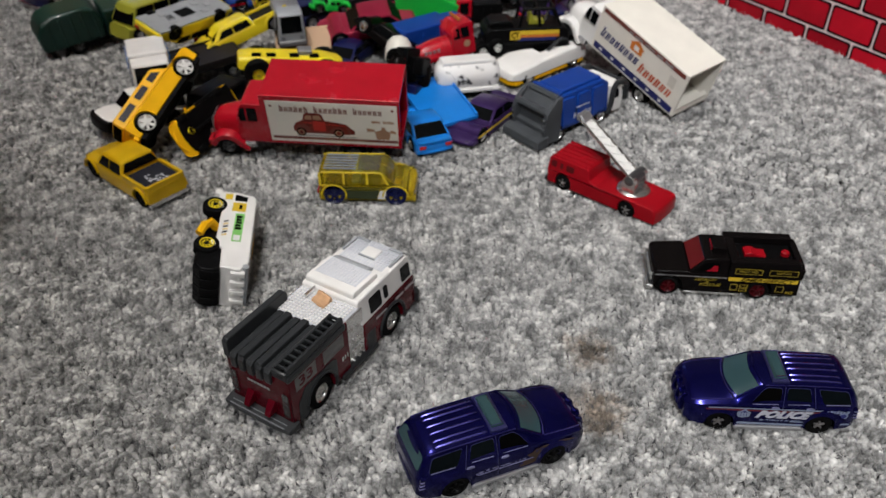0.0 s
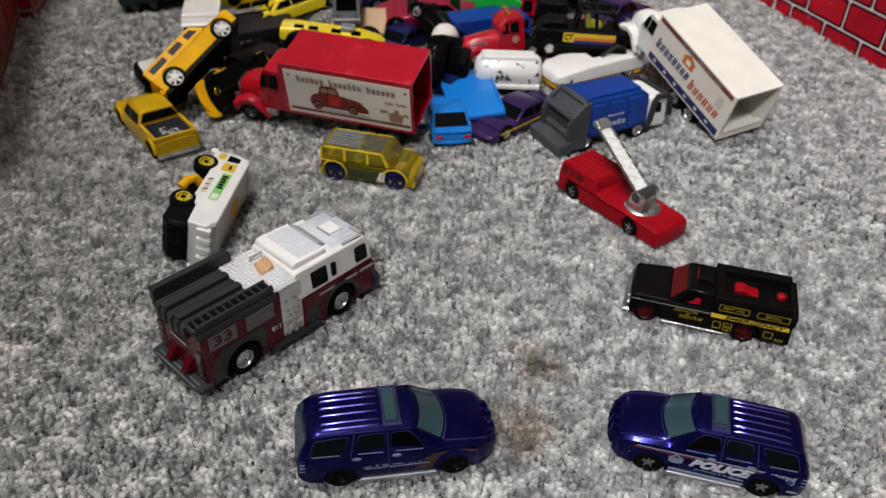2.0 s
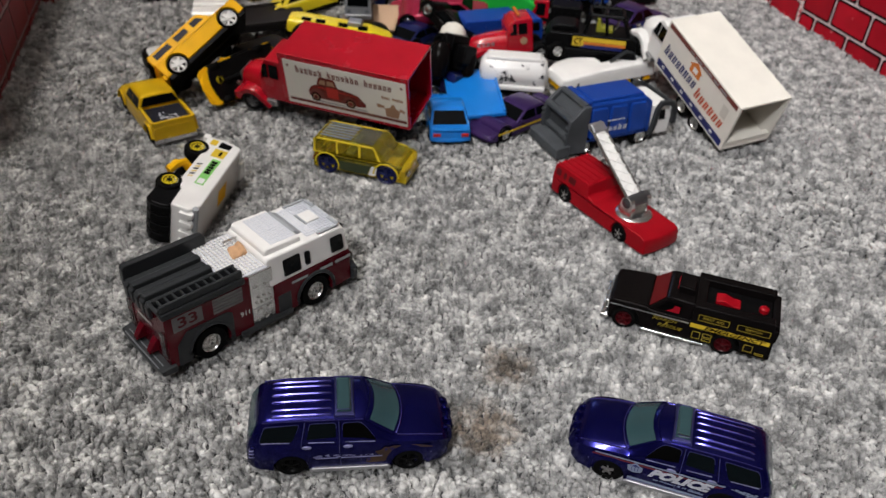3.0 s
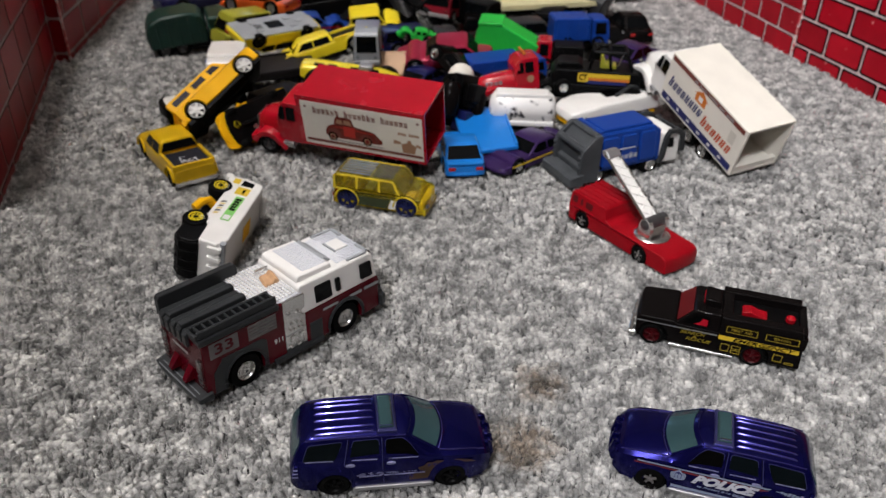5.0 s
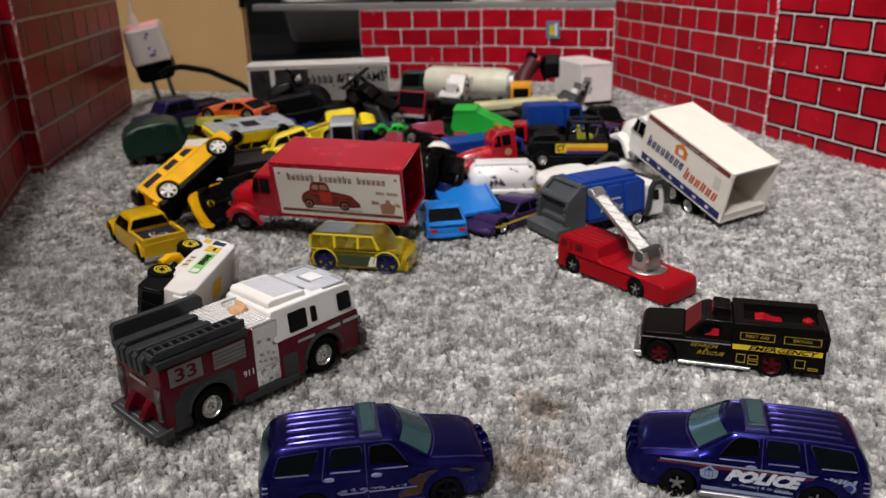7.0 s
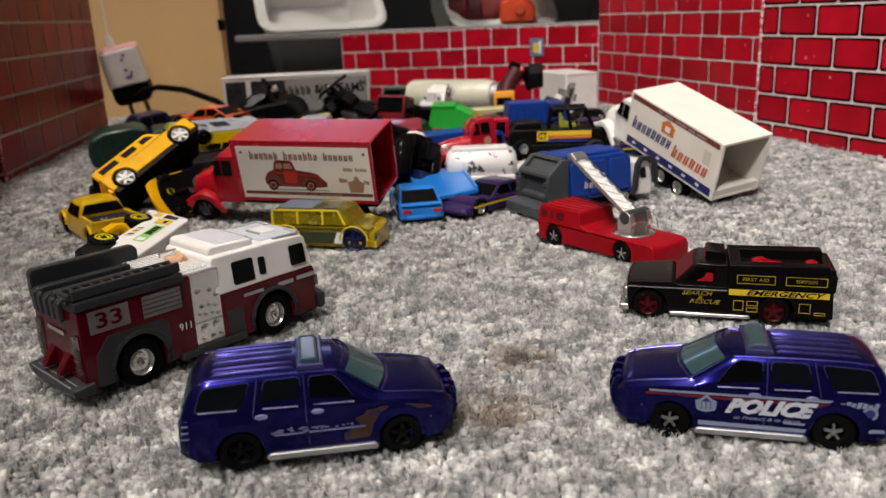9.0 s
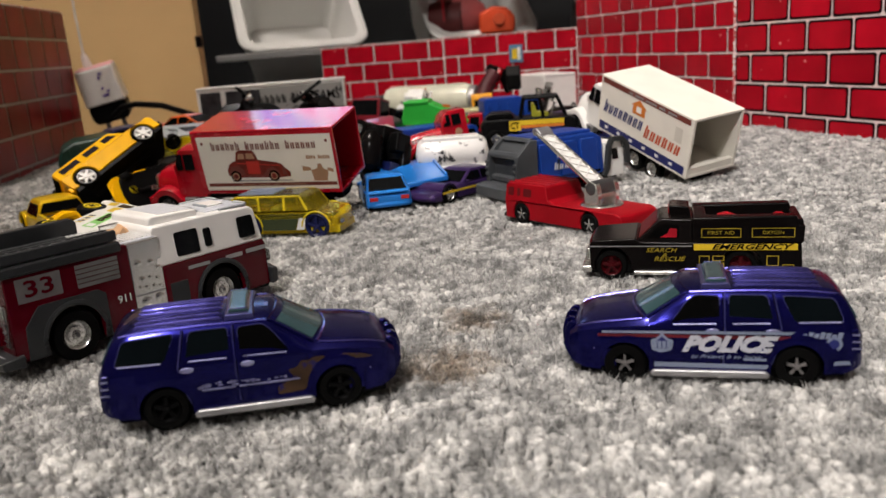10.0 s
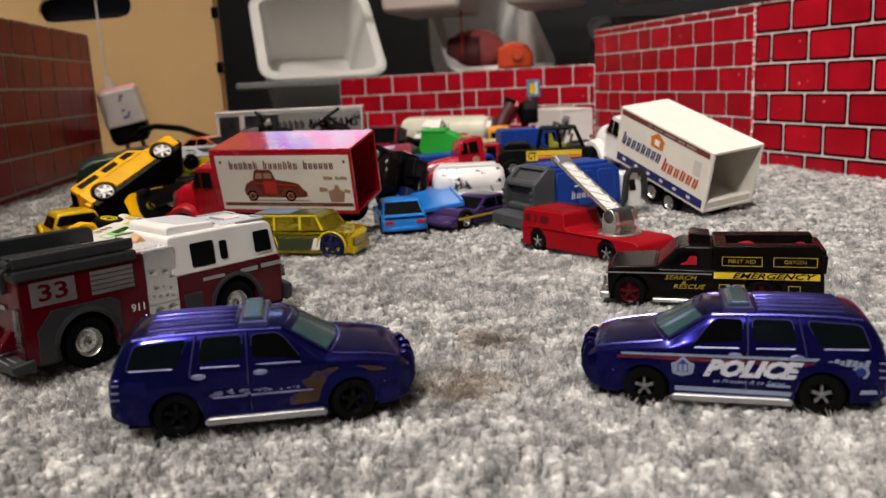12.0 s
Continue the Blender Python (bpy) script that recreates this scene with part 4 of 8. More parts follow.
    part("grille", slab([(34.0, 8.8), (36.4, 9.0), (35.6, 12.4), (33.6, 13.0)], 6.4), BLACK_PLASTIC, t, bevel=0.4)
    bumper = part("front_bumper", slab([(30, 3.6), (36.2, 3.8), (37.2, 5.6), (37.0, 8.4), (35.6, 9.4), (30, 9.6)], 14.2, lambda a, b, c: (a - 7.0 * abs(b / 14.2) ** 2.6, b, c), across), POLICE_BLUE, t, bevel=0.9, seg=3)
    part("bumper_edge", tube([(35.9 - 7.0 * abs(u) ** 2.6, u * 14.25, 9.2) for u in (-1, -0.94, -0.8, -0.45, 0, 0.45, 0.8, 0.94, 1)], 0.28, 6), EDGE_WORN, bumper)
    guard = part("push_bar", slab([(36.6, 6.6), (38.0, 6.8), (38.2, 8.2), (36.6, 8.4)], 7.2), POLICE_BLUE, t, "moulded blue push bar", bevel=0.5)
    part("cross_bar", slab([(36.0, 11.2), (37.4, 11.4), (37.3, 12.6), (35.8, 12.8)], 6.6), POLICE_BLUE, guard, bevel=0.4)
    for s in (1, -1):
        for a in (0.38, 0.92):
            part("guard_upright", slab([(35.6, 3.8), (37.4, 3.9), (38.5, 6.4), (38.6, 10.4), (37.9, 13.2), (36.4, 14.3), (35.0, 13.8), (35.6, 9.0)], 1.0, lambda x, y, z, k=s * a * 7.2: (x - 0.02 * k * k, y + k, z)), POLICE_BLUE, guard, bevel=0.6, seg=3)
    part("rear_bumper", slab([(-32, 3.8), (-36.6, 4.0), (-37.3, 6.0), (-36.8, 8.4), (-32, 8.8)], 14.3, lambda a, b, c: (a + 3.0 * abs(b / 14.3) ** 4, b, c), across), POLICE_BLUE, t, bevel=0.8, seg=3)
    part("chassis", box(-33, 33, -12, 12, 1.4, 5.0), BLACK_PLASTIC, t, bevel=0.4)
    if lettered:
        side = side_frame(1, 0, w - 0.02, 0)
        patch(t, side, [(-27, 13.8), (19.5, 13.7), (20.5, 14.5), (-27, 14.4)], SILVER_INK, lift=0.02)
        patch(t, side, [(-28, 12.9), (20.0, 12.3), (19.5, 13.3), (-28, 13.6)], DULL_RED_INK, lift=0.05)
        patch(t, side, [(-13.6, 4.6), (14.0, 4.4), (14.4, 5.5), (-13.6, 5.9)], SILVER_INK)
        patch(t, side, [(8.6, 6.7), (13.8, 6.6), (14.0, 7.2), (8.2, 7.3)], SILVER_INK)
        patch(t, side, [(28.0, 5.6), (33.6, 6.0), (33.2, 7.0), (27.8, 6.6)], SILVER_INK, lift=-0.1)
        badge = round_poly([(-14.2, 9.2), (-12.0, 8.5), (-9.2, 9.2), (-8.8, 12.0), (-10.2, 12.4), (-11.6, 14.0), (-13.2, 12.4), (-14.6, 12.0)], 0.6)
        patch(t, side, badge, SILVER_INK, label="pale shield badge", lift=0.1)
        patch(t, side, round_poly([(-13.8, 9.7), (-9.6, 9.7), (-9.3, 11.6), (-10.6, 11.9), (-11.7, 13.1), (-12.8, 11.9), (-14.0, 11.6)], 0.5), NAVY_INK, lift=0.16)
        letter_bars([1, 1, 1, 1], 1.9, 4.6, SILVER_INK, t, side_frame(1, 11.7, w + 0.14, 10.8), 0)
        lettering("POLICE", 4.0, WHITE_WORN_INK, t, side_frame(1, -4.0, w + 0.12, 10.9), 0.42, 23.6, 0.34)
        lettering("to Protect & to Serve", 1.0, SILVER_INK, t, side_frame(1, -4.0, w + 0.02, 7.6), 0.4, 17.0)
        patch(t, side, disc(29.6, 11.4, 1.9), SILVER_INK, lift=-0.1)
        patch(t, side, disc(29.6, 11.4, 1.2), NAVY_INK, lift=-0.04)
        letter_bars([0.7, 1, 0.8, 1, 0.9, 0.7, 1], 1.7, 9.5, SILVER_INK, t, side_frame(1, -26.8, w - 0.2, 13.6), 0.3)
    if worn:
        side = side_frame(-1, 0, -w + 0.04, 0)
        patch(t, side, round_poly([(5.6, 5.2), (9.0, 5.4), (12.6, 5.6), (13.6, 9.4), (15.6, 12.4), (18.4, 14.0), (15.4, 14.2), (13.6, 13.2), (12.2, 13.8), (11.0, 12.0), (8.4, 11.4), (10.2, 9.4), (8.6, 8.6), (5.8, 7.6)], 0.9), RUST, "bare_patch", "rusty brown patch of rubbed-off paint")
        patch(t, side, round_poly([(19.4, 13.4), (23, 12.6), (27.4, 12.2), (30, 12.4), (27.4, 13.4), (23, 14.0)], 0.6), RUST, "bare_patch", "rusty brown patch of rubbed-off paint", lift=-0.15)
        for x0, x1 in ((-12.4, -4.4), (-3.4, 11.4)):
            part("door_moulding", box(x0, x1, -w - 0.22, -w + 0.2, 8.7, 9.1), EDGE_WORN, t)
        rng = random.Random(8)
        for i in range(26):
            x = -13 + rng.random() * 22
            z = 9.2 + rng.random() * 1.3
            k = 0.3 + rng.random() * 0.9
            patch(t, side, disc(x, z, k, 0.12 + rng.random() * 0.3, 7), EDGE_WORN, "scuff")
    return t


police_suv(mm(148.9, 258.5, 0, 180.3), "violet-blue die-cast police car with white lettering, parked on carpet")
police_suv(mm(30.1, 224.8, 2.4, 25.4, -1.3, 1.6), "violet-blue die-cast police car with rubbed paint on carpet", 1.026, False, True)


def fire_engine(m):
    t = thing("toy_fire_engine", m, "maroon and white die-cast fire engine with grey hose bed", "toy truck")
    w = 16.6
    low = lower_outline([(-6.0, 5), (-6.0, 30.0), (-44.8, 30.0), (-45.2, 5)], 4.4, (-26.5,), 7.6, 9.4)
    part("rear_body", slab(low, w), MAROON, t, bevel=0.7)
    low = lower_outline([(48.8, 5), (48.8, 19), (48.0, 20.5), (5.0, 20.5), (5.0, 5)], 4.4, (26.5,), 7.6, 9.4)
    part("cab_lower", slab(low, w, taper(46, -99, w, w, w, 90, 99, 1.8, 0)), MAROON, t, bevel=0.9)
    up = [(48.3, 20.4), (46.6, 31.2), (44.8, 32.4), (30, 33.0), (4.2, 33.0), (3.0, 32.0), (3.0, 20.4)]
    cab = part("cab_upper", slab(up, w, taper(44, -99, w, w - 0.2, w - 1.6, 20.4, 33, 2.0, 0.3)), WHITE, t, "white cab upper with diamond-plate roof", bevel=1.1, seg=3)
    for x in range(11):
        for y in range(-7, 8):
            part("tread", box(26.4 + x * 1.6, 27.7 + x * 1.6, y * 1.6 - 0.62, y * 1.6 + 0.62, 33.0, 33.34 - 0.03 * max(0, x - 8)), ROOF_PALE, cab)
    part("roof_wedge", slab([(27.0, 33.0), (23.4, 35.3), (21.5, 35.3), (22, 33.0)], 9.8, lambda a, b, c: (a, b + 2.0, c)), LIGHT_GREY, t, "grey sloping front of raised crew roof", bevel=0.4)
    for x in range(8):
        for y in range(-6, 8):
            part("tread", box(9.2 + x * 1.6, 10.5 + x * 1.6, y * 1.6 - 0.62, y * 1.6 + 0.62, 35.0, 35.84 - x * 0.058), ROOF_PALE, cab)
    part("roof_hatch", box(32, 39, -4, 4, 33.2, 34.0), WHITE, t, bevel=0.5)
    part("hatch_edge", box(31.2, 32.0, -4.4, 4.4, 33.1, 34.1), LIGHT_GREY, t, bevel=0.2)
    for s in (1, -1):
        part("beacon_strip", box(41.5, 43.2, s * 9 - 3.6, s * 9 + 3.6, 32.8, 33.9), LIGHT_GREY, t, bevel=0.4)
        part("roof_rail", box(31, 42, s * 13 - 0.7, s * 13 + 0.7, 32.8, 33.7), LIGHT_GREY, t, bevel=0.3)
    part("crew_roof", slab([(23.4, 32), (22.6, 35.2), (6.0, 35.8), (4.6, 35.2), (4.2, 32)], 13.2, lambda a, b, c: (a, b + 0.8, c)), WHITE, t, "raised white crew roof", bevel=0.8, seg=3)
    wins = [[(11.0, 22.2), (19.8, 22.2), (19.8, 29.8), (11.0, 29.8)], [(22.2, 23), (24.9, 23), (24.9, 29), (22.2, 29)], [(36.2, 22.8), (43.0, 22.8), (42.6, 29.8), (36.2, 29.8)]]
    side_windows(t, [round_poly(q, 0.8, 3) for q in wins], w - 0.2, w - 1.6, 20.4, 33, WINDOW, 0.14)
    pane(t, [(47.4, 11.5, 22.4), (47.4, -11.5, 22.4), (46.4, -11.0, 30.6), (46.4, 11.0, 30.6)][::-1], WINDOW, "windshield", 0.4)
    # pump panel between cab and body
    pump = part("pump_panel", box(-6.2, 5.2, -w + 0.4, w - 0.4, 5.5, 30.1), CHROME, t, "chrome pump panel with gauges", bevel=0.5)
    for s in (1, -1):
        y = s * (w - 0.4)
        for i, (x, z, r) in enumerate([(-3.4, 23.6, 1.0), (1.0, 23.2, 0.8), (3.2, 21, 0.7), (-2.6, 18.4, 0.8), (0.2, 18.4, 0.6), (2.6, 17.6, 0.6), (-3.6, 16.0, 0.6), (-1.4, 15.6, 0.6), (1.2, 15.4, 0.6), (3.4, 15.0, 0.6), (-2.2, 11, 1.7), (2.4, 11.4, 1.5), (-3.6, 7.6, 0.7), (0.4, 7.6, 1.0), (3.4, 7.8, 0.7)]):
            part("gauge", lathe([(y, r), (y + s * 0.7, r), (y + s * 0.9, r * 0.6)], 10, centre=(x, 0, z)), CHROME, pump)
        part("pump_seam", box(-5.8, 4.8, y - 0.1, y + 0.25 * s + 0.1, 13.3, 13.8), DULL_METAL, pump)
    deck = part("pump_deck", box(-15.2, 4.4, -w + 1.2, w - 1.2, 28.4, 30.5), PALE_GREY, t, "silver studded deck with scorched mark", bevel=0.3)
    for x in range(11):
        for y in range(-8, 9):
            part("stud", box(-14.4 + x * 1.7, -13.4 + x * 1.7, y * 1.7 - 0.5, y * 1.7 + 0.5, 30.4, 31.0), WHITE, deck)
    part("deck_blister", slab([(-4.6, 29.3), (3.2, 29.3), (3.0, 30.4), (1.2, 32.0), (-0.6, 30.6), (-3.6, 30.8)], 4.2, lambda x, y, z: (x + 0.25 * y, y + 1.0, z - 0.04 * y * y + 1.5)), TAN_PLASTIC, deck, "scorched tan buckled blister", bevel=0.5)
    part("grab_bar", tube([(-3, 8, 30), (-3, 8, 32.4), (4, 8, 32.4), (4, 8, 30)], 0.5), CHROME, t)
    # hose bed, ladder and side wall
    part("hose_bed", box(-45.0, -15.4, -w + 0.2, w - 0.2, 28, 30.2), DARK_GREY, t, bevel=0.4)
    for i, y in enumerate((-6.6, -2.2, 2.4, 7.0, 11.2)):
        part("hose_layer", box(-45.4, -15.2, y - 1.7, y + 1.7, 29, 31.2 + (i % 2) * 1.1), DARK_GREY, t, "dark grey moulded hose", bevel=0.6)
    lad = part("ladder", box(-45.4, -9.0, -w - 0.5, -w + 1.0, 32.0, 35.2), DARK_GREY, t, "dark grey ladder lying along the top", bevel=0.6)
    part("ladder_beam", box(-45.8, -8.4, -w - 1.0, -w + 1.6, 28.6, 31.7), DARK_GREY, lad, bevel=0.8)
    part("ladder_rail", box(-45.4, -9.0, -w + 5.2, -w + 6.6, 31.0, 34.8), DARK_GREY, lad, bevel=0.6)
    part("ladder_bed", box(-45.0, -9.0, -w + 1.0, -w + 5.2, 30.0, 31.4), BLACK_PLASTIC, lad)
    part("ladder_end", tube([(-46.0, -w - 0.2, 33.4), (-46.6, -w + 3.0, 34.0), (-46.0, -w + 6.2, 33.4)], 0.9, 8), DARK_GREY, lad)
    for i in range(11):
        x = -43.6 + i * 3.35
        part("rung", box(x - 0.45, x + 0.45, -w + 0.7, -w + 5.5, 33.4, 34.5), DARK_GREY, lad)
    part("side_wall", slab([(-45.4, 27), (-8.0, 27), (-8.0, 34.6), (-9.5, 36.0), (-44.4, 36.0), (-45.4, 34.6)], 1.6, lambda x, y, z: (x, y + w - 1.2, z)), DARK_GREY, t, "tall grey side wall of hose bed", bevel=0.5)
    for y in (-6.6, -2.2, 2.4, 7.0, 11.2):
        part("hose_end", slab([(-44.8, 24.6), (-46.4, 24.2), (-46.6, 30.0), (-44.8, 31.4)], 1.6, lambda a, b, c, y=y: (a, b + y, c)), DARK_GREY, t, "dark grey hose fold hanging over the tail", bevel=0.5)
    # grey skirts, bumpers, lamps
    part("front_bumper", slab([(47, 4.2), (53.2, 4.6), (53.6, 9.6), (47, 10.2)], 17.6, taper(50, -99, 17.6, 17.6, 17.6, 90, 99, 3, 0)), DARK_GREY, t, bevel=0.8)
    part("rear_step", slab([(-43, 3.4), (-50.6, 3.8), (-51.0, 6.4), (-43, 7.2)], 18.2, taper(99, -48, 18.2, 18.2, 18.2, 90, 99, 2, 0)), DARK_GREY, t, "grey rear step with treads", bevel=0.6)
    for x in (-49.6, -47.6):
        part("tread", box(x - 0.25, x + 0.25, -14.6, 14.6, 6.4, 6.75), MID_GREY, t)
    for s in (1, -1):
        y = s * w
        for x in (26.5, -26.5):
            wheel(t, x, s * (w - 0.6), 7.6, 7.7, 6.0, CHROME, 0, 0.56)
            ring = [(x + 9.8 * math.cos(radians(a)), y + s * 0.1, 7.6 + 9.8 * math.sin(radians(a))) for a in range(-12, 193, 12)]
            part("wheel_arch", tube(ring, 0.9, 6), DARK_GREY, t, "grey wheel-arch lip")
        part("running_step", box(-13, 13, y - 1.5, y + 1.0, 3.6, 6.0), DARK_GREY, t, "grey running board", bevel=0.5)
        part("cab_step", box(6.6, 13.2, y - 0.2, y + 0.3, 5, 14.5), DARK_GREY, t, bevel=0.2)
        part("tail_lamp", box(-45.9, -45.0, s * 13.8 - 1.5, s * 13.8 + 1.5, 9, 21), GREY_CLEAR, t, "stack of clear tail lamps", bevel=0.3)
        for z in (11.2, 13.6, 16.0):
            part("lamp_seam", box(-46.1, -45.6, s * 13.8 - 1.5, s * 13.8 + 1.5, z - 0.15, z + 0.15), DARK_GREY, t)
        part("headlight", box(48.4, 49.8, s * 10.8 - 3, s * 10.8 + 3, 12, 16), GREY_CLEAR, t, bevel=0.4)
        part("tow_hook", slab([(-44.6, 8.4), (-49.4, 8.0), (-49.0, 9.4), (-46.6, 12.6), (-44.6, 14.6)], 1.5, lambda x, y, z, s=s: (x, y * (1.0 + 0.25 * (x + 49.4) / 4) + s * 5.6, z)), MAROON, t, "maroon wedge-shaped hose connector", bevel=0.5)
        fender = lower_outline([(-15.6, 5), (-15.6, 17.6), (-18.0, 19.2), (-36.4, 19.2), (-41.0, 14.0), (-41.6, 5)], 4.6, (-26.5,), 7.6, 9.2)
        part("fender_panel", slab(fender, 0.25, lambda x, y, z, s=s: (x, y + s * (w + 0.12), z)), DARK_GREY, t, "grey panel round the rear wheel", bevel=0.15)
        sf = side_frame(s, 0, s * (w + 0.1), 0)
        fx = -s
        def rect(x0, x1, z0, z1):
            a, b = sorted((fx * x0, fx * x1))
            return [(a, z0), (b, z0), (b, z1), (a, z1)]
        patch(t, sf, rect(-42.4, -27.6, 20.2, 28.4), MAROON, "badge_frame")
        patch(t, sf, rect(-41.6, -28.4, 20.9, 27.7), PLATE_GREY, "badge", lift=0.14)
        lettering("33", 4.6, MAROON, t, side_frame(s, -35, s * (w + 0.28), 24.3), 0, 8.6, 0.12)
        patch(t, sf, rect(-24.6, -9.4, 20.2, 28.2), MAROON, "shutter_frame")
        for i in range(5):
            part("shutter_slat", box(-23.8, -10.2, s * w + s * 0.15 - 0.3, s * w + s * 0.15 + 0.3, 20.9 + i * 1.4, 22.0 + i * 1.4), PLATE_GREY, t)
        lettering("911", 2.4, WHITE_INK, t, side_frame(s, -9.6, s * (w + 0.16), 14.2), 0, 4.4)
        patch(t, sf, rect(14, 22.5, 17.4, 18.5), GREY_INK)
        patch(t, sf, rect(29, 36, 17.2, 18.6), GREY_INK)
        patch(t, sf, rect(37.5, 46, 17.4, 18.8), GREY_INK)
    letter_bars([0.8, 0.8, 0.8, 0.8, 0.8, 0.8, 0.8], 1.6, 12, GREY_INK, t, basis(-45.4, 0, 20.4, (0, -1, 0), (-1, 0, 0)), 0)
    part("chassis", box(-45, 48, -13.5, 13.5, 3, 7), BLACK_PLASTIC, t, bevel=0.4)
    return t


fire_engine(mm(-46.0, 279.0, 0.6, 62.0) @ Matrix.Diagonal((1.03, 1.04, 1.12, 1)))


def rescue_truck(m):
    t = thing("toy_rescue_truck", m, "black die-cast rescue truck with yellow emergency lettering, red inside", "toy truck")
    w = 13.6
    low = lower_outline([(31.0, 4.5), (31.5, 13.4), (30.2, 15.0), (13.6, 15.9), (12, 14.8), (-42.4, 14.0), (-42.8, 4.5)], 3.6, (22.5, -22.5), 5.6, 7.0)
    part("body", slab(low, w, taper(28, -99, w, w, w, 90, 99, 1.0, 0)), BLACK, t, bevel=0.8)
    part("cab", slab([(13.4, 13.6), (12.6, 15.6), (6.2, 21.8), (4.6, 22.6), (-6.4, 22.6), (-6.4, 13.6)], w - 0.4, taper(99, -99, w - 0.4, w - 0.4, w - 2.6, 13.6, 22.6, 0, 0.2)), BLACK, t, bevel=0.8)
    part("cab_vent", slab([(1.6, 22.4), (2.2, 26.0), (1.0, 26.4), (-5.0, 25.8), (-5.6, 22.4)], 5.8), BLACK, t, bevel=0.5)
    part("vent_lens", box(1.9, 2.4, -3.4, 3.4, 23.0, 25.2), WINDOW_RED, t)
    # open-topped body with a red fitting inside
    for s in (1, -1):
        part("box_side", slab([(-6.2, 13.8), (-6.2, 23.4), (-40.6, 23.8), (-41.4, 20.4), (-43.4, 20.4), (-43.0, 13.8)], 2.6, lambda x, y, z, s=s: (x, y + s * (w - 2.7), z)), BLACK, t, bevel=0.7)
    part("box_front", box(-11, -6.2, -w + 2, w - 2, 13.8, 23.2), BLACK, t, bevel=0.6)
    part("box_floor", box(-41.5, -10, -w + 3, w - 3, 13.8, 19.6), BLACK_PLASTIC, t)
    part("box_tail", box(-43, -39.6, -w + 2, w - 2, 13.8, 22.0), BLACK, t, bevel=0.6)
    part("stretcher", slab([(-15, 19.4), (-15, 21.4), (-18.5, 22.2), (-22.0, 20.8), (-26, 20.4), (-26, 19.4)], 3.2), RED_MATT, t, "bright red fitting in the open body", bevel=0.9)
    part("valve", lathe([(19, 2.2), (21.4, 2.2), (22.2, 1.2)], 12, "z", (-36, 0, 0)), RED_MATT, t, "bright red knob")
    f = lambda z: flank(w - 0.4, w - 2.6, 13.6, 22.6, z)
    side_windows(t, [round_poly([(9.8, 16.0), (-1.5, 16.0), (-1.5, 20.8), (5.0, 20.8)], 0.8, 3)], w - 0.4, w - 2.6, 13.6, 22.6, OPENING)
    side_windows(t, [round_poly([(5.2, 16.2), (-0.8, 16.2), (-0.8, 19.2), (1.6, 19.4), (2.4, 17.6)], 0.4, 2)], w - 0.4, w - 2.6, 13.6, 22.6, WINDOW_RED, 0.2)
    pane(t, [(12.6, -f(16) + 1.2, 16.0), (12.6, f(16) - 1.2, 16.0), (6.6, f(21) - 1.4, 21.9), (6.6, -f(21) + 1.4, 21.9)], WINDOW_RED_DARK, "windshield", 0.5)
    part("grille", box(30.4, 31.8, -10, 10, 7, 11.4), CHROME, t, bevel=0.3)
    part("front_bumper", box(29.6, 33.4, -13.4, 13.4, 3.0, 5.6), CHROME, t, bevel=0.6)
    part("chassis", box(-41, 30, -11, 11, 2.4, 5.5), BLACK_PLASTIC, t)
    for s in (1, -1):
        y = s * w
        part("side_bar", box(-14.5, 14.5, y - 1.0, y + 0.8, 2.4, 3.9), CHROME, t, "bare metal side bar", bevel=0.4)
        part("headlight", box(31.2, 31.9, s * 9.5 - 1.8, s * 9.5 + 1.8, 7.6, 10.8), GREY_CLEAR, t)
        part("fender_line", box(-6, 30, y - 0.1, y + 0.12, 12.9, 13.3), DULL_METAL, t)
        for x in (22.5, -22.5):
            wheel(t, x, s * (w - 0.3), 5.6, 5.7, 4.2, WHEEL_RED, 5, 0.66)
        sf = side_frame(s, 0, s * (w + 0.1), 0)
        def rect(x0, x1, z0, z1):
            a, b = sorted((-s * x0, -s * x1))
            return [(a, z0), (b, z0), (b, z1), (a, z1)]
        def outline(x0, x1, z0, z1, k=0.25):
            for r in (rect(x0, x1, z0, z0 + k), rect(x0, x1, z1 - k, z1), rect(x0, x0 + k, z0 + k, z1 - k), rect(x1 - k, x1, z0 + k, z1 - k)):
                patch(t, sf, r, DULL_YELLOW_INK, "outline_print")
        patch(t, sf, rect(-41, -6.6, 11.6, 13.9), YELLOW_INK, "stripe")
        lettering("EMERGENCY", 1.9, BLACK, t, side_frame(s, -25.5, s * (w + 0.26), 12.75), 0.35, 27, 0.06)
        outline(-22.5, -9.2, 16.2, 19.6)
        outline(-40, -26, 16.2, 19.6)
        lettering("FIRST AID", 1.3, DULL_YELLOW_INK, t, side_frame(s, -15.8, s * (w + 0.16), 17.9), 0, 9)
        lettering("OXYGEN", 1.3, DULL_YELLOW_INK, t, side_frame(s, -33, s * (w + 0.16), 17.9), 0, 7)
        lettering("SEARCH", 1.7, DULL_YELLOW_INK, t, side_frame(s, 4.8, s * (w + 0.16), 11.6), 0.3, 11)
        lettering("&", 1.3, DULL_YELLOW_INK, t, side_frame(s, 3.6, s * (w + 0.16), 9.9), 0.3, 1.6)
        lettering("RESCUE", 1.7, DULL_YELLOW_INK, t, side_frame(s, 2.0, s * (w + 0.16), 8.3), 0.3, 11)
        outline(-12, -8.4, 5.6, 9.6, 0.3)
        outline(-17, -13, 7.6, 9.6, 0.3)
        outline(-17, -13, 5.2, 7.0, 0.3)
        outline(-35, -31, 5.8, 9.6, 0.3)
        outline(-40, -36.2, 5.2, 6.4, 0.3)
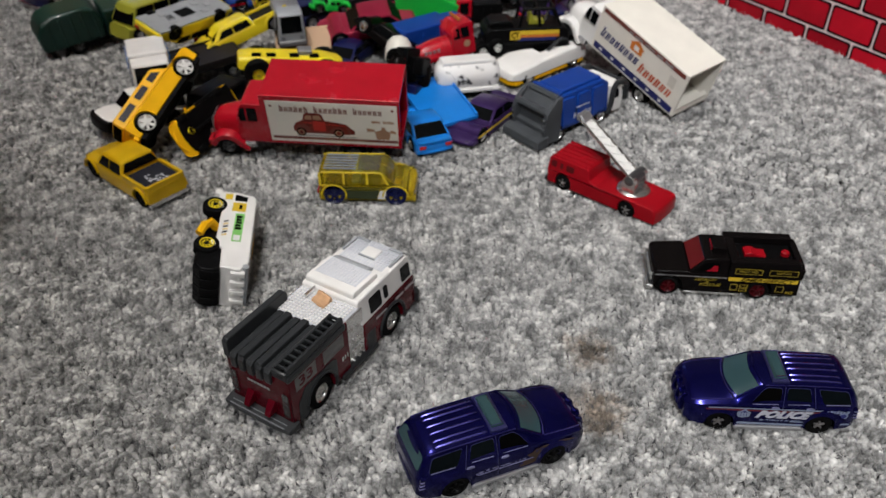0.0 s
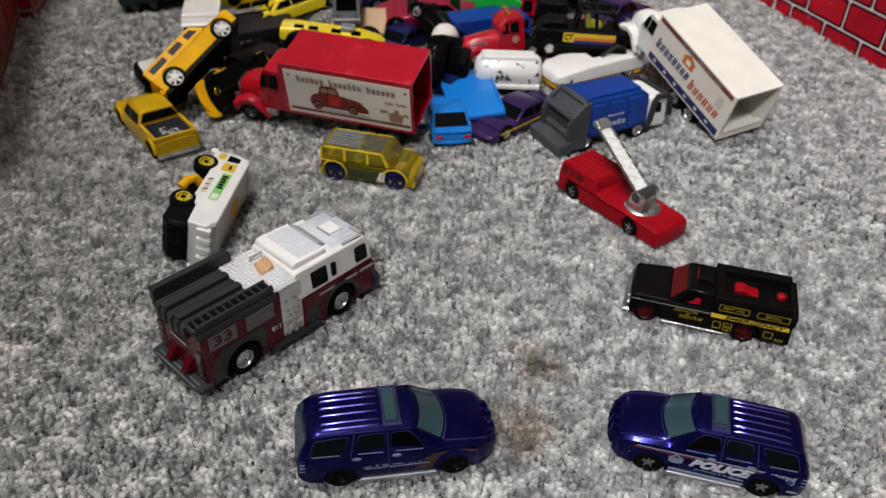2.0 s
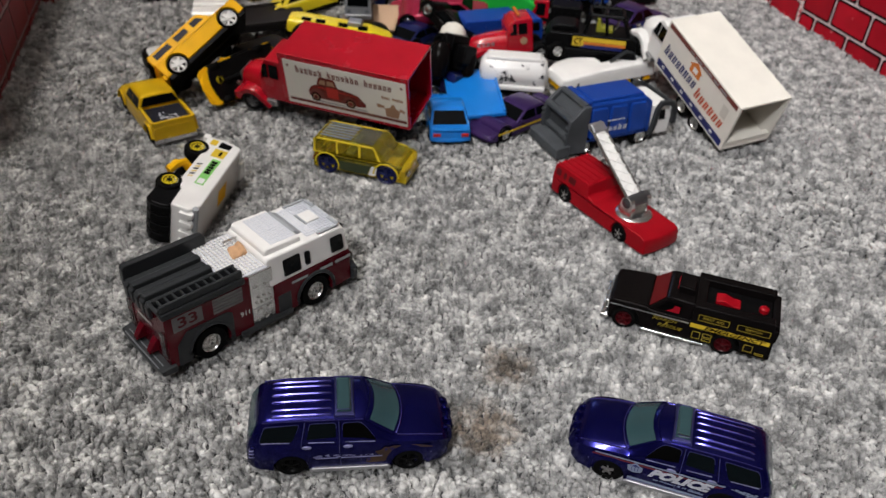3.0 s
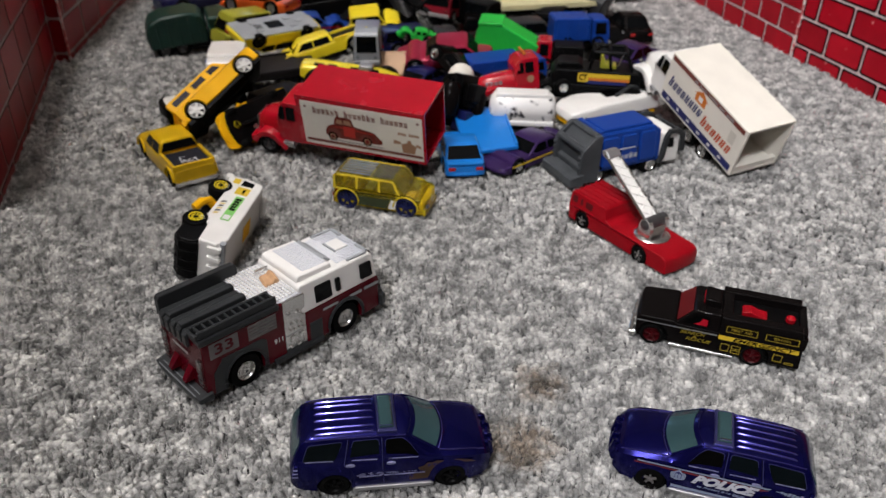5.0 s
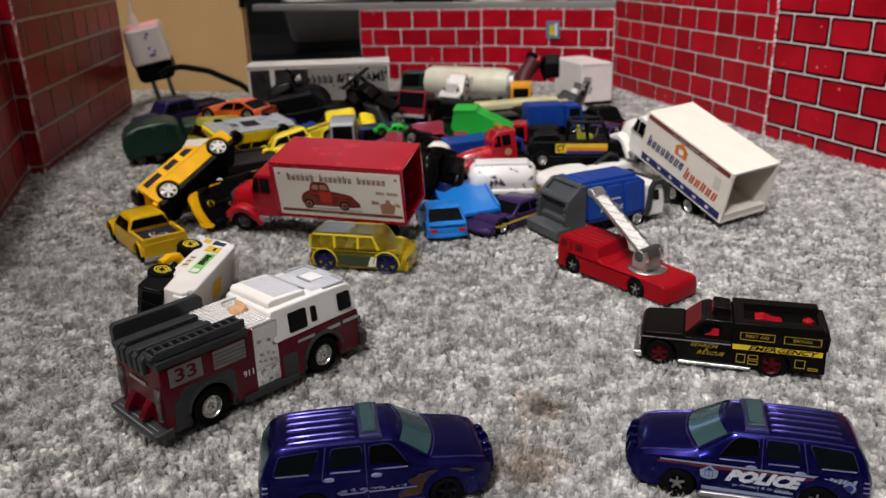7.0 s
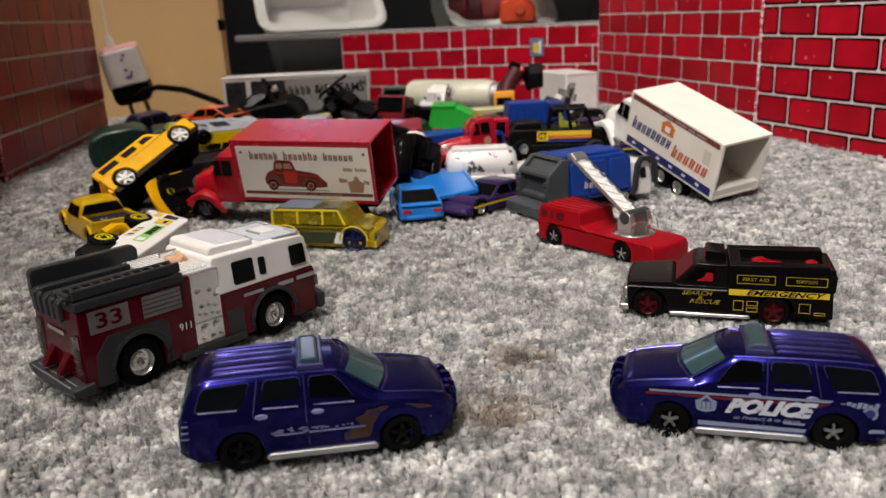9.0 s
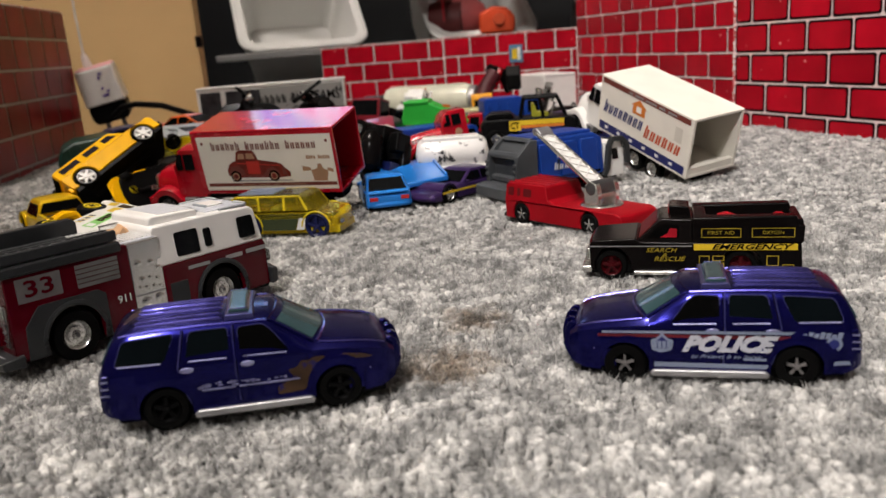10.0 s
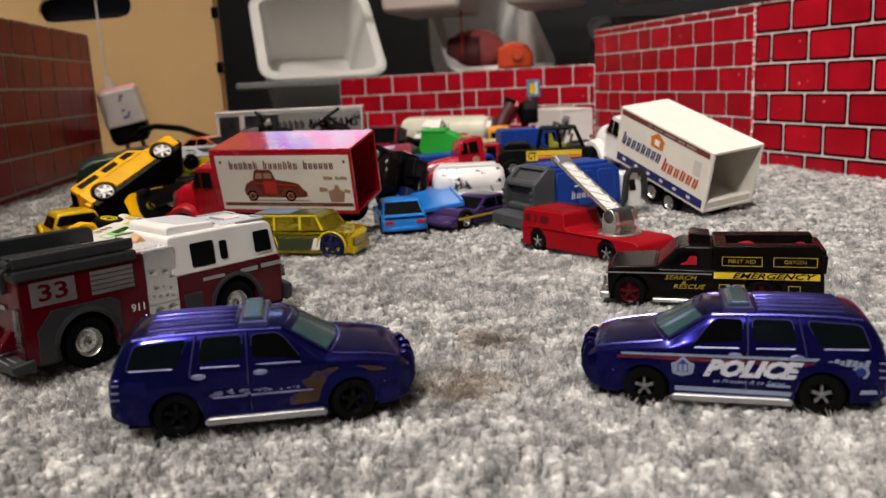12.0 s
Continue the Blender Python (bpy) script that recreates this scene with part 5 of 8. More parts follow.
    return t


rescue_truck(mm(143.6, 345.2, 0.6, 178.0))


def ladder_truck(m):
    t = thing("toy_ladder_truck", m, "red moulded ladder truck with silver turret and raised boom", "toy truck")
    w = 12.8
    deck = lower_outline([(32.5, 4), (33, 11.4), (0, 11.6), (-37.5, 11.6), (-40.2, 10.6), (-41.2, 8.4), (-41.4, 4)], 2.2, (21.7, -21.7), 5.0, 5.7)
    part("body", slab(deck, w, taper(99, -37, w, w, w, 90, 99, 2.4, 0), (-1, -0.85, -0.4, 0.4, 0.85, 1)), RED_MATT, t, bevel=0.7, seg=3)
    part("cab", slab([(33, 10.2), (32.4, 18.6), (31.0, 19.6), (6.5, 19.6), (5.4, 18.8), (4.0, 13.2), (-1.0, 11.4), (-1.0, 10.2)], w, taper(99, -99, w, w, w - 1.2, 10.2, 19.6, 0, 0.3)), RED_MATT, t, bevel=0.7)
    for i in range(6):
        y = -10 + i * 4
        part("roof_rib", box(7, 32, y - 0.3, y + 0.3, 19.6, 20.05), RED_MATT, t)
    wins = [[(30.6, 13.6), (26.8, 13.6), (26.8, 17.6), (30.6, 17.6)], [(24.4, 13.6), (22.4, 13.6), (22.4, 17.4), (24.4, 17.4)], [(20.2, 13.6), (14.8, 13.6), (14.8, 17.4), (20.2, 17.4)]]
    side_windows(t, [round_poly(q, 0.7, 3) for q in wins], w, w - 1.2, 10.2, 19.6, WINDOW_RED_DARK, 0.1)
    pane(t, [(33.0, -9, 13), (33.0, 9, 13), (32.5, 9, 17.8), (32.5, -9, 17.8)], BLACK_PLASTIC, "windshield", 0.3)
    part("front_bumper", box(32.4, 35, -12, 12, 2.2, 4.4), DARK_GREY, t, bevel=0.5)
    part("chassis", box(-39, 32, -10.6, 10.6, 1.4, 4), DARK_GREY, t)
    for s in (1, -1):
        part("headlight", lathe([(33.0, 1.4), (33.6, 1.1)], 10, "x", (0, s * 8.6, 8)), CHROME, t)
        for x in (21.7, -21.7):
            wheel(t, x, s * (w - 0.1), 5.0, 5.2, 3.6, CHROME, 5, 0.6, dark=True)
    tur = part("turret", lathe([(11.2, 9.6), (12.0, 9.8), (12.6, 9.0), (12.7, 3.0)], 28, "z", (-18.5, 0, 0)), CHROME, t, "silver turret base")
    for s in (1, -1):
        cheek = round_poly([(-22.2, 12.6), (-15.0, 12.6), (-14.2, 17.4), (-15.4, 22.0), (-18.6, 23.6), (-21.8, 22.0), (-23.0, 17.4)], 1.2, 3)
        part("cheek", slab(cheek, 1.5, lambda x, y, z, s=s: (x, y + s * 5.9, z)), CHROME, tur, bevel=0.7)
    part("axle", lathe([(-7.6, 2.6), (-7.0, 3.4), (7.0, 3.4), (7.6, 2.6)], 18, "y", (-18.6, 0, 20.0)), GUNMETAL, tur)
    # boom: two rails and a crossed web
    a, b = Vector((-17.5, 0, 20.5)), Vector((21.5, -4, 42.5))
    d = (b - a).normalized()
    up = Vector((-d.z, 0, d.x))
    boom = part("boom", tube([a + Vector((0, -5.0, 0)), b + Vector((0, -4.2, 0))], 0.8, 6), CHROME, t, "silver lattice boom reaching up")
    part("rail", tube([a + Vector((0, 5.0, 0)), b + Vector((0, 4.2, 0))], 0.8, 6), CHROME, boom)
    part("web", plate([a + Vector((0, -5, 0)), b + Vector((0, -4.2, 0)), b + Vector((0, 4.2, 0)), a + Vector((0, 5, 0))], 0.5), WHITE, boom)
    n = 7
    for i in range(n):
        p, q = a.lerp(b, i / n), a.lerp(b, (i + 1) / n)
        e = up * 0.35
        for k in (1, -1):
            part("strut", tube([p + e + Vector((0, -4.4 * k, 0)), q + e + Vector((0, 4.4 * k, 0))], 0.34, 5), WHITE, boom)
    part("boom_tip", slab([(19, 39.5), (24, 41.5), (24.6, 44.4), (21.4, 45.0), (18, 42.2)], 4.6, lambda x, y, z: (x, y - 4, z)), DULL_METAL, boom, bevel=0.8)
    return t


ladder_truck(mm(98.0, 427.0, 0, 142.0) @ Matrix.Scale(1.03, 4))


def clear_suv(m):
    t = thing("toy_clear_suv", m, "see-through yellow plastic toy wagon with dark blue wheels", "toy car")
    w = 13.0
    low = lower_outline([(31.0, 4.5), (31.4, 11.0), (30.0, 12.8), (17.5, 14.0), (-27.6, 13.2), (-28.8, 9), (-28.8, 4.5)], 3.2, (18.5, -18.5), 6.2, 7.4)
    part("body", slab(low, w, taper(28, -27, w, w, w, 90, 99, 2.0, 0)), AMBER_CLEAR, t, bevel=0.9)
    part("cabin", slab([(18.0, 13.0), (13.0, 20.8), (11.0, 21.8), (-26.2, 21.8), (-27.8, 20.4), (-28.4, 12.6)], w - 0.5, taper(99, -27, w - 0.5, w - 0.5, w - 1.8, 12.6, 21.8, 1.0, 0.4)), AMBER_CLEAR, t, bevel=0.9)
    part("interior", box(-21, 8, -8, 8, 6, 9.5), MID_GREY, t, "grey seats seen through the shell", bevel=1.0)
    part("seat", box(-8, -3, -7, 7, 9, 15), LIGHT_GREY, t, bevel=1.0)
    part("bulkhead", box(26.5, 29.6, -11.0, 11.0, 5.5, 10.5), LEMON_DULL, t, bevel=1.0)
    for i in range(6):
        y = -7.8 + i * 3.1
        part("roof_rib", box(-24.5, -5, y - 0.4, y + 0.4, 22.1, 22.9), SILVER_INK, t, bevel=0.2)
    part("roof_panel", box(-4, 9, -8.5, 8.5, 21.9, 22.4), GREY_CLEAR, t, bevel=0.3)
    for s in (1, -1):
        for x in (14.6, 2.0, -12.0, -26.4):
            part("pillar", slab([(x - 0.7, 13.4), (x + 0.7, 13.4), (x + (0.3 if x < 10 else -3.4), 21.2), (x - (0.9 if x < 10 else 4.6), 21.2)], 0.5, lambda a, b, c, s=s: (a, b + s * (flank(w - 0.5, w - 1.8, 12.6, 21.8, c) + 0.1), c)), LEMON_DULL, t, bevel=0.2)
        part("sill_line", box(-27, 16, s * (w - 0.3) - 0.3, s * (w - 0.3) + 0.3, 13.0, 13.8), LEMON_DULL, t, bevel=0.2)
        part("roof_line", box(-25.5, 10.5, s * (w - 2.0) - 0.5, s * (w - 2.0) + 0.5, 21.0, 22.0), LEMON_DULL, t, bevel=0.3)
    part("chassis", box(-27, 30.5, -11.4, 11.4, 2.2, 6), LEMON_DULL, t, bevel=0.6)
    for s in (1, -1):
        for xc in (18.5, -18.5):
            part("arch_rim", tube([(xc + 7.6 * math.cos(a * math.pi / 10), s * (w - 0.1), 6.2 + 7.6 * math.sin(a * math.pi / 10)) for a in range(11)], 0.55, 6), LEMON_DULL, t)
        sf = side_frame(s, 0, s * (w + 0.1), 0)
        a = -s
        pts = [(a * 7.6, 4.6), (a * 12.0, 4.6), (a * 13.2, 10.6), (a * 9.6, 10.6)]
        patch(t, sf, pts if a > 0 else pts[::-1], WHITE_INK, label="white slanted panel")
        pts = [(a * -10.8, 4.4), (a * 7.0, 4.4), (a * 9.0, 10.4), (a * -11.4, 10.2)]
        patch(t, sf, pts if a > 0 else pts[::-1], finish("green_grey_print", (0.035, 0.045, 0.02), rough=0.3), label="grey-green side stripe")
        part("headlight", box(30.6, 31.9, s * 9 - 1.8, s * 9 + 1.8, 7, 9.2), GREY_CLEAR, t, bevel=0.3)
        for x in (18.5, -18.5):
            wheel(t, x, s * (w - 0.1), 6.3, 6.5, 4.4, NAVY, 5, 0.8, tyre=NAVY)
    part("rear_light", box(-29, -28.3, -10, 10, 6, 8), LAMP_RED, t)
    return t


clear_suv(mm(-47.2, 420, 0, 1.0))


# ---- trucks at the edge of the heap ----
def cargo_box(parent, x0, x1, y0, y1, z0, z1, material, label, thick=1.6, ribs=False):
    """A hollow box open at its rear end."""
    ob = part("cargo_box", box(x0, x1, y0, y1, z1 - thick, z1), material, parent, label, bevel=0.5)
    e = 0.02
    part("box_side", box(x0, x1, y0, y0 + thick, z0, z1 - thick + e), material, ob, bevel=0.4)
    part("box_side", box(x0, x1, y1 - thick, y1, z0, z1 - thick + e), material, ob, bevel=0.4)
    part("box_floor", box(x0 + 0.1, x1, y0 + thick - e, y1 - thick + e, z0, z0 + thick), material, ob, bevel=0.3)
    part("bulkhead", box(x1 - thick, x1 - 0.05, y0 + thick - e, y1 - thick + e, z0 + thick - e, z1 - thick + e), material, ob)
    return ob


def bonnet_cab(parent, x, w, z0, paint_, glass=WINDOW, length=38, height=30, label="", hood_h=20.4):
    """A bonneted lorry cab: rounded hood, tall cab, fenders, grille, bumper; x is its rear face."""
    ob = part("cab", slab([(x + 19, z0 + 2), (x + 18.6, z0 + 19), (x + 14.6, z0 + height - 1.4), (x + 12.6, z0 + height), (x + 1, z0 + height), (x, z0 + height - 1), (x, z0 + 2)], w - 1.0, taper(99, -99, w - 1, w - 1, w - 2.4, z0 + 18, z0 + height, 0, 0.7)), paint_, parent, label, bevel=1.2, seg=3)
    e = x + length
    rows = ((0.8, 0.3, 3, 0.39), (0.6, 0.42, 2, 0.54), (-0.8, 0.52, 2, 0.69), (-3.4, 0.6, 2, 0.8), (-8, 0.67, 2, 0.89), (-14, 0.74, 2, 0.95))
    part("hood", bulge([(e + a, w * b, z0 + c, z0 + hood_h * d) for a, b, c, d in rows] + [(x + 17, w * 0.82, z0 + 2, z0 + hood_h)]), paint_, ob)
    f = lambda z: flank(w - 1, w - 2.4, z0 + 18, z0 + height, z)
    zb = z0 + height * 0.62
    zt_ = z0 + height - 2.6
    side_windows(ob, [[(x + 17, zb), (x + 11.8, zb), (x + 11.8, zt_), (x + 14.6, zt_)], [(x + 10.6, zb), (x + 4.4, zb), (x + 4.4, zt_), (x + 10.6, zt_)]], w - 1, w - 2.4, z0 + 18, z0 + height, glass, 0.14)
    pane(ob, [(x + 18.7, -f(zb) + 2, zb), (x + 18.7, f(zb) - 2, zb), (x + 15.2, f(zt_) - 2, zt_), (x + 15.2, -f(zt_) + 2, zt_)], glass, "windshield", 0.4)
    part("grille", slab([(x + length - 0.5, z0 + 3), (x + length + 1.2, z0 + 4), (x + length + 1.2, z0 + 12), (x + length - 0.5, z0 + 14)], w * 0.4), DULL_METAL, ob, bevel=0.4)
    part("front_bumper", box(x + length - 2, x + length + 2.4, -w, w, z0 - 1.5, z0 + 3), paint_, ob, bevel=0.6)
    xw, zw = x + length - 10.0, z0 - 2.4
    sweep = [(xw + 11.4, zw + 3.0)] + [(xw + 11.2 * math.cos(radians(a)), zw + 11.2 * math.sin(radians(a))) for a in range(24, 151, 14)] + [(xw - 13.0, zw + 2.6), (xw - 15.0, zw + 0.6)]
    for s in (1, -1):
        part("fender", slab(ribbon(sweep[::-1], 3.6), 4.4, lambda a, b, c, s=s: (a, b + s * (w - 3.4), c - 0.05 * (b * s) ** 2 if b * s > 0 else c), (-1, -0.4, 0.2, 0.6, 0.85, 1)), paint_, ob, bevel=0.5)
        part("wheel_well", lathe([(s * (w - 8.5), 8.4), (s * (w - 4.5), 8.4)], 18, "y", (xw, 0, zw)), BLACK_PLASTIC, ob)
        part("step_box", box(x + 8, x + 15.5, s * (w - 2.4) - 2.4, s * (w - 2.4) + 2.4, z0 - 2.0, z0 + 2.0), DULL_METAL, ob, bevel=0.4)
        for k in range(4):
            part("step_rib", box(x + 8.6 + k * 1.8, x + 9.4 + k * 1.8, s * w - 0.2, s * w + 0.3, z0 - 1.7, z0 + 1.7), CHROME, ob)
        part("headlight", lathe([(x + length - 2, 1.6), (x + length + 0.2, 1.4)], 10, "x", (0, s * (w - 3.5), z0 + 8)), GREY_CLEAR, ob)
        part("mirror", box(x + 15, x + 16.4, s * (w + 0.4) - 0.6, s * (w + 0.4) + 0.6, z0 + 18.5, z0 + 23), paint_, ob, bevel=0.3)
    return ob


BOX_L, BOX_W, BOX_H = 86.0, 37.7, 37.4


def ribbon(points, thick):
    """The closed outline of a strip that follows the points, with its thickness on their right."""
    inner = []
    for i, p in enumerate(points):
        a, b = points[max(i - 1, 0)], points[min(i + 1, len(points) - 1)]
        d = Vector((b[0] - a[0], b[1] - a[1])).normalized()
        inner.append((p[0] + d.y * thick, p[1] - d.x * thick))
    return list(points) + inner[::-1]


def bulge(rows, power=2.8, n=14):
    """A rounded shell lofted along x: rows are (x, half width, floor, top)."""
    bm = bmesh.new()
    rings = []
    for x, half, z0, z1 in rows:
        ring = []
        for i in range(n + 1):
            a = math.pi * i / n
            c, d = math.cos(a), math.sin(a)
            ring.append(bm.verts.new((x, math.copysign(abs(c) ** (2 / power), c) * half, z0 + (z1 - z0) * d ** (2 / power))))
        rings.append(ring)
    for a, b in zip(rings, rings[1:]):
        for i in range(n + 1):
            bm.faces.new((a[i], a[(i + 1) % (n + 1)], b[(i + 1) % (n + 1)], b[i]))
    bm.faces.new(rings[0])
    bm.faces.new(rings[-1][::-1])
    bmesh.ops.recalc_face_normals(bm, faces=bm.faces)
    return bm


def cab_and_axles(t, paint_, label, axles, z, rim, style):
    cab = bonnet_cab(t, BOX_L + 1, 15.6, z + 1.0, paint_, height=31, length=37, label=label)
    cab.matrix_basis = Matrix.Translation((0, -BOX_W / 2 * MM, 0))
    part("chassis", box(5, BOX_L + 30, -BOX_W / 2 - 8, -BOX_W / 2 + 8, z, -0.3), BLACK_PLASTIC, t, bevel=0.5)
    for x in axles:
        for s in (1, -1):
            hub = Matrix.Translation((x * MM, (-BOX_W / 2 + s * 15.2) * MM, (z - 1.5) * MM)) @ pose(0, 0, 0, 0, 0, 0 if s > 0 else 180)
            wheel(t, x, s, z - 1.5, 7.4, 5.2, rim, style, 0.6).matrix_basis = hub


def red_box_truck(m):
    """Its origin is the rear lower edge of the box on the left flank."""
    t = thing("toy_box_truck", m, "red box truck with white side panel picturing an old coupe", "toy truck")
    L, W, H = BOX_L, BOX_W, BOX_H
    cargo_box(t, 0, L, -W, 0, 0, H, RED, "red cargo box, open at the rear")
    cab_and_axles(t, RED, "red bonneted lorry cab", (16, 32, L + 28), -7.0, GUNMETAL, 5)
    sf = side_frame(1, 0, 0.06, 0)
    panel = part("side_panel", plate([(-L + 3.4, 2.4, 0.2), (-1.6, 2.4, 0.2), (-1.6, H - 3.4, 0.2), (-L + 3.4, H - 3.4, 0.2)], 0.2), CREAM, t, "white printed side panel", at=sf)
    k, ox, oz = 0.975, -42.5, -15.4

    def on(pts, mat, lift=0.28, name="decal"):
        return part(name, plate([(a * k + ox, b + oz, lift) for a, b in pts], 0.06), mat, panel)

    def at(x, z, y=0.00025):
        return Matrix.Translation(((x * k + ox) * MM, (z + oz) * MM, y))

    letter_bars([1, .7, .8, .9, .7, .95, 0, 1, .7, .7, .7, .95, .95, .7, 0, 1, .7, .7, .7, .7, .7], 5.0, 64, BROWN_INK, panel, at(0.0, 44.0), strokes=2)
    for x in (-38.0, 39.0):
        on(disc(x, 45.6, 0.9, n=10), BROWN_INK)
    rod = [(-25, 26.6), (-25.4, 29.6), (-23.6, 33.0), (-20.6, 34.8), (-19.0, 35.2), (-17.6, 40.2), (-16.0, 41.4), (-7.4, 41.2), (-6.0, 40.0), (-4.6, 35.6), (6.0, 34.0), (9.4, 33.0), (11.6, 30.4), (14.2, 28.2), (14.0, 25.6), (8.6, 25.0), (-22, 25.2)]
    on(rod[::-1], CAR_INK)
    on([(-17.4, 36.2), (-12.8, 36.2), (-12.8, 39.4), (-16.4, 39.4)], TAN_INK, 0.33)
    on([(-11.8, 36.2), (-6.4, 36.2), (-7.4, 39.4), (-11.8, 39.4)], TAN_INK, 0.33)
    on([(-25.2, 27.0), (-14.0, 26.2), (-15.0, 30.0), (-18.0, 32.4), (-22.4, 31.6)], BROWN_INK, 0.31)
    on([(-4.0, 25.6), (7.8, 25.6), (7.0, 29.0), (4.0, 31.2), (0.4, 30.4), (-2.0, 27.6)], BROWN_INK, 0.31)
    on([(9.4, 26.6), (11.8, 26.6), (11.0, 31.0), (9.2, 32.2)], BROWN_INK, 0.33)
    on([(-18.0, 33.4), (8.0, 31.8), (8.0, 32.3), (-18.0, 34.0)], RED_INK, 0.33)
    on([(-14.0, 25.4), (-3.0, 25.4), (-3.0, 26.6), (-14.0, 26.6)], BROWN_INK, 0.33)
    on([(-12.4, 27.4), (-4.6, 27.2), (-4.4, 34.6), (-12.4, 35.0)], RED_INK, 0.29)
    for x in (-20.6, 3.6):
        on(disc(x, 26.0, 3.3, n=18), BLACK, 0.36)
        on(disc(x, 26.0, 2.2, n=14), TAN_INK, 0.42)
        on(disc(x, 26.0, 1.5, n=12), CAR_INK, 0.48)
    on([(-24, 22.8), (16, 22.8), (14, 23.6), (-22, 23.8)], GREY_INK, 0.27)
    letter_bars([.9, .8, .8, .7, 0, .9, .7, .8, .8, .7], 2.4, 14, TAN_INK, panel, at(32.5, 36.6))
    on([(28, 22.6), (36, 22.6), (37.4, 28.4), (34.6, 29.8), (33.6, 32.4), (31.6, 32.4), (31.0, 30.0), (27, 28.8)], TAN_INK)
    on([(22, 28.4), (27, 28.8), (27, 30.4), (22, 31.4)], TAN_INK)
    on([(37, 28.4), (40.4, 27.4), (40.6, 29.4), (37.2, 30.4)], TAN_INK)
    on([(-39.6, 20.0), (41.4, 20.0), (41.4, 22.0), (-39.6, 22.0)], BROWN_INK)
    letter_bars([.7, .6, .7, .6, 0, .7, .6, .7, 0, .6, .7, 0, .7, .6, .7, .6, .7, .6], 1.0, 40, TAN_INK, panel, at(2, 21.0, 0.00034))
    return t


red_box_truck(mm(-28.5, 448.0, 15.7, 178.7, 0.7, -11.6))


def white_box_truck(m):
    """Its origin is the rear lower edge of the box on the left flank."""
    t = thing("toy_box_truck", m, "cream white moving truck propped nose-up on the heap", "toy truck")
    L, W, H = BOX_L, BOX_W, BOX_H
    cargo_box(t, 0, L, -W, 0, 0, H, CREAM, "cream cargo box, open at the rear", 1.8)
    part("box_step", box(0.5, 4, -W + 1.8, -1.8, 1.8, 6), CREAM, t)
    cab_and_axles(t, WHITE, "white bonneted lorry cab", (L - 53, L - 36, L + 28), -7.0, CHROME, 0)
    sf = side_frame(1, 0, 0.06, 0)
    on = lambda pts, mat, lift=0.08: patch(t, sf, pts, mat, lift=lift)
    on([(-L + 2, H - 4.6), (-2.5, H - 4.6), (-2.5, H - 1.2), (-L + 2, H - 1.2)], BROWN_INK)
    letter_bars([.8, .8, 0, .8, .8, .8, .8, 0, .8, .8, .8, .8, .8, 0, .8, .8, .8, 0, .8, .8, .8, .8], 1.6, 44, GREY_INK, t, side_frame(1, 36, 0.2, H - 2.9))
    on([(-L + 2, 1.6), (-2.5, 1.6), (-2.5, 7.0), (-L + 2, 7.0)], NAVY_INK)
    for k in range(6):
        x = -L + 8 + k * 12.5
        on([(x, 3.4), (x + 3, 3.4), (x + 3, 5.2), (x, 5.2)], WHITE_INK, 0.15)
    letter_bars([1.0, .72, .72, .72, .8, .72, .72, .72], 8.6, 39, NAVY_INK, t, side_frame(1, 61, 0.1, 18.4), 0.25, strokes=2)
    letter_bars([1.0, .72, .72, .8, .72, .72], 8.6, 33, RUST_INK, t, side_frame(1, 23.5, 0.1, 15.6), 0.25, strokes=2)
    on([(-53, 22.8), (-41.4, 22.8), (-41.4, 28.0), (-39.8, 28.0), (-47.2, 32.6), (-54.6, 28.0), (-53, 28.0)], ORANGE_INK)
    on([(-49.6, 24.4), (-45, 24.4), (-45, 28.2), (-49.6, 28.2)], WHITE_INK, 0.15)
    on([(-14, 19.5), (-7.8, 19.5), (-7.8, 28.5), (-14, 28.5)], finish("pale_print", (0.6, 0.57, 0.5), rough=0.5, bump=0))
    return t


white_box_truck(mm(154.9, 525.6, 2.3, 130.9, 17.5, -4.6))


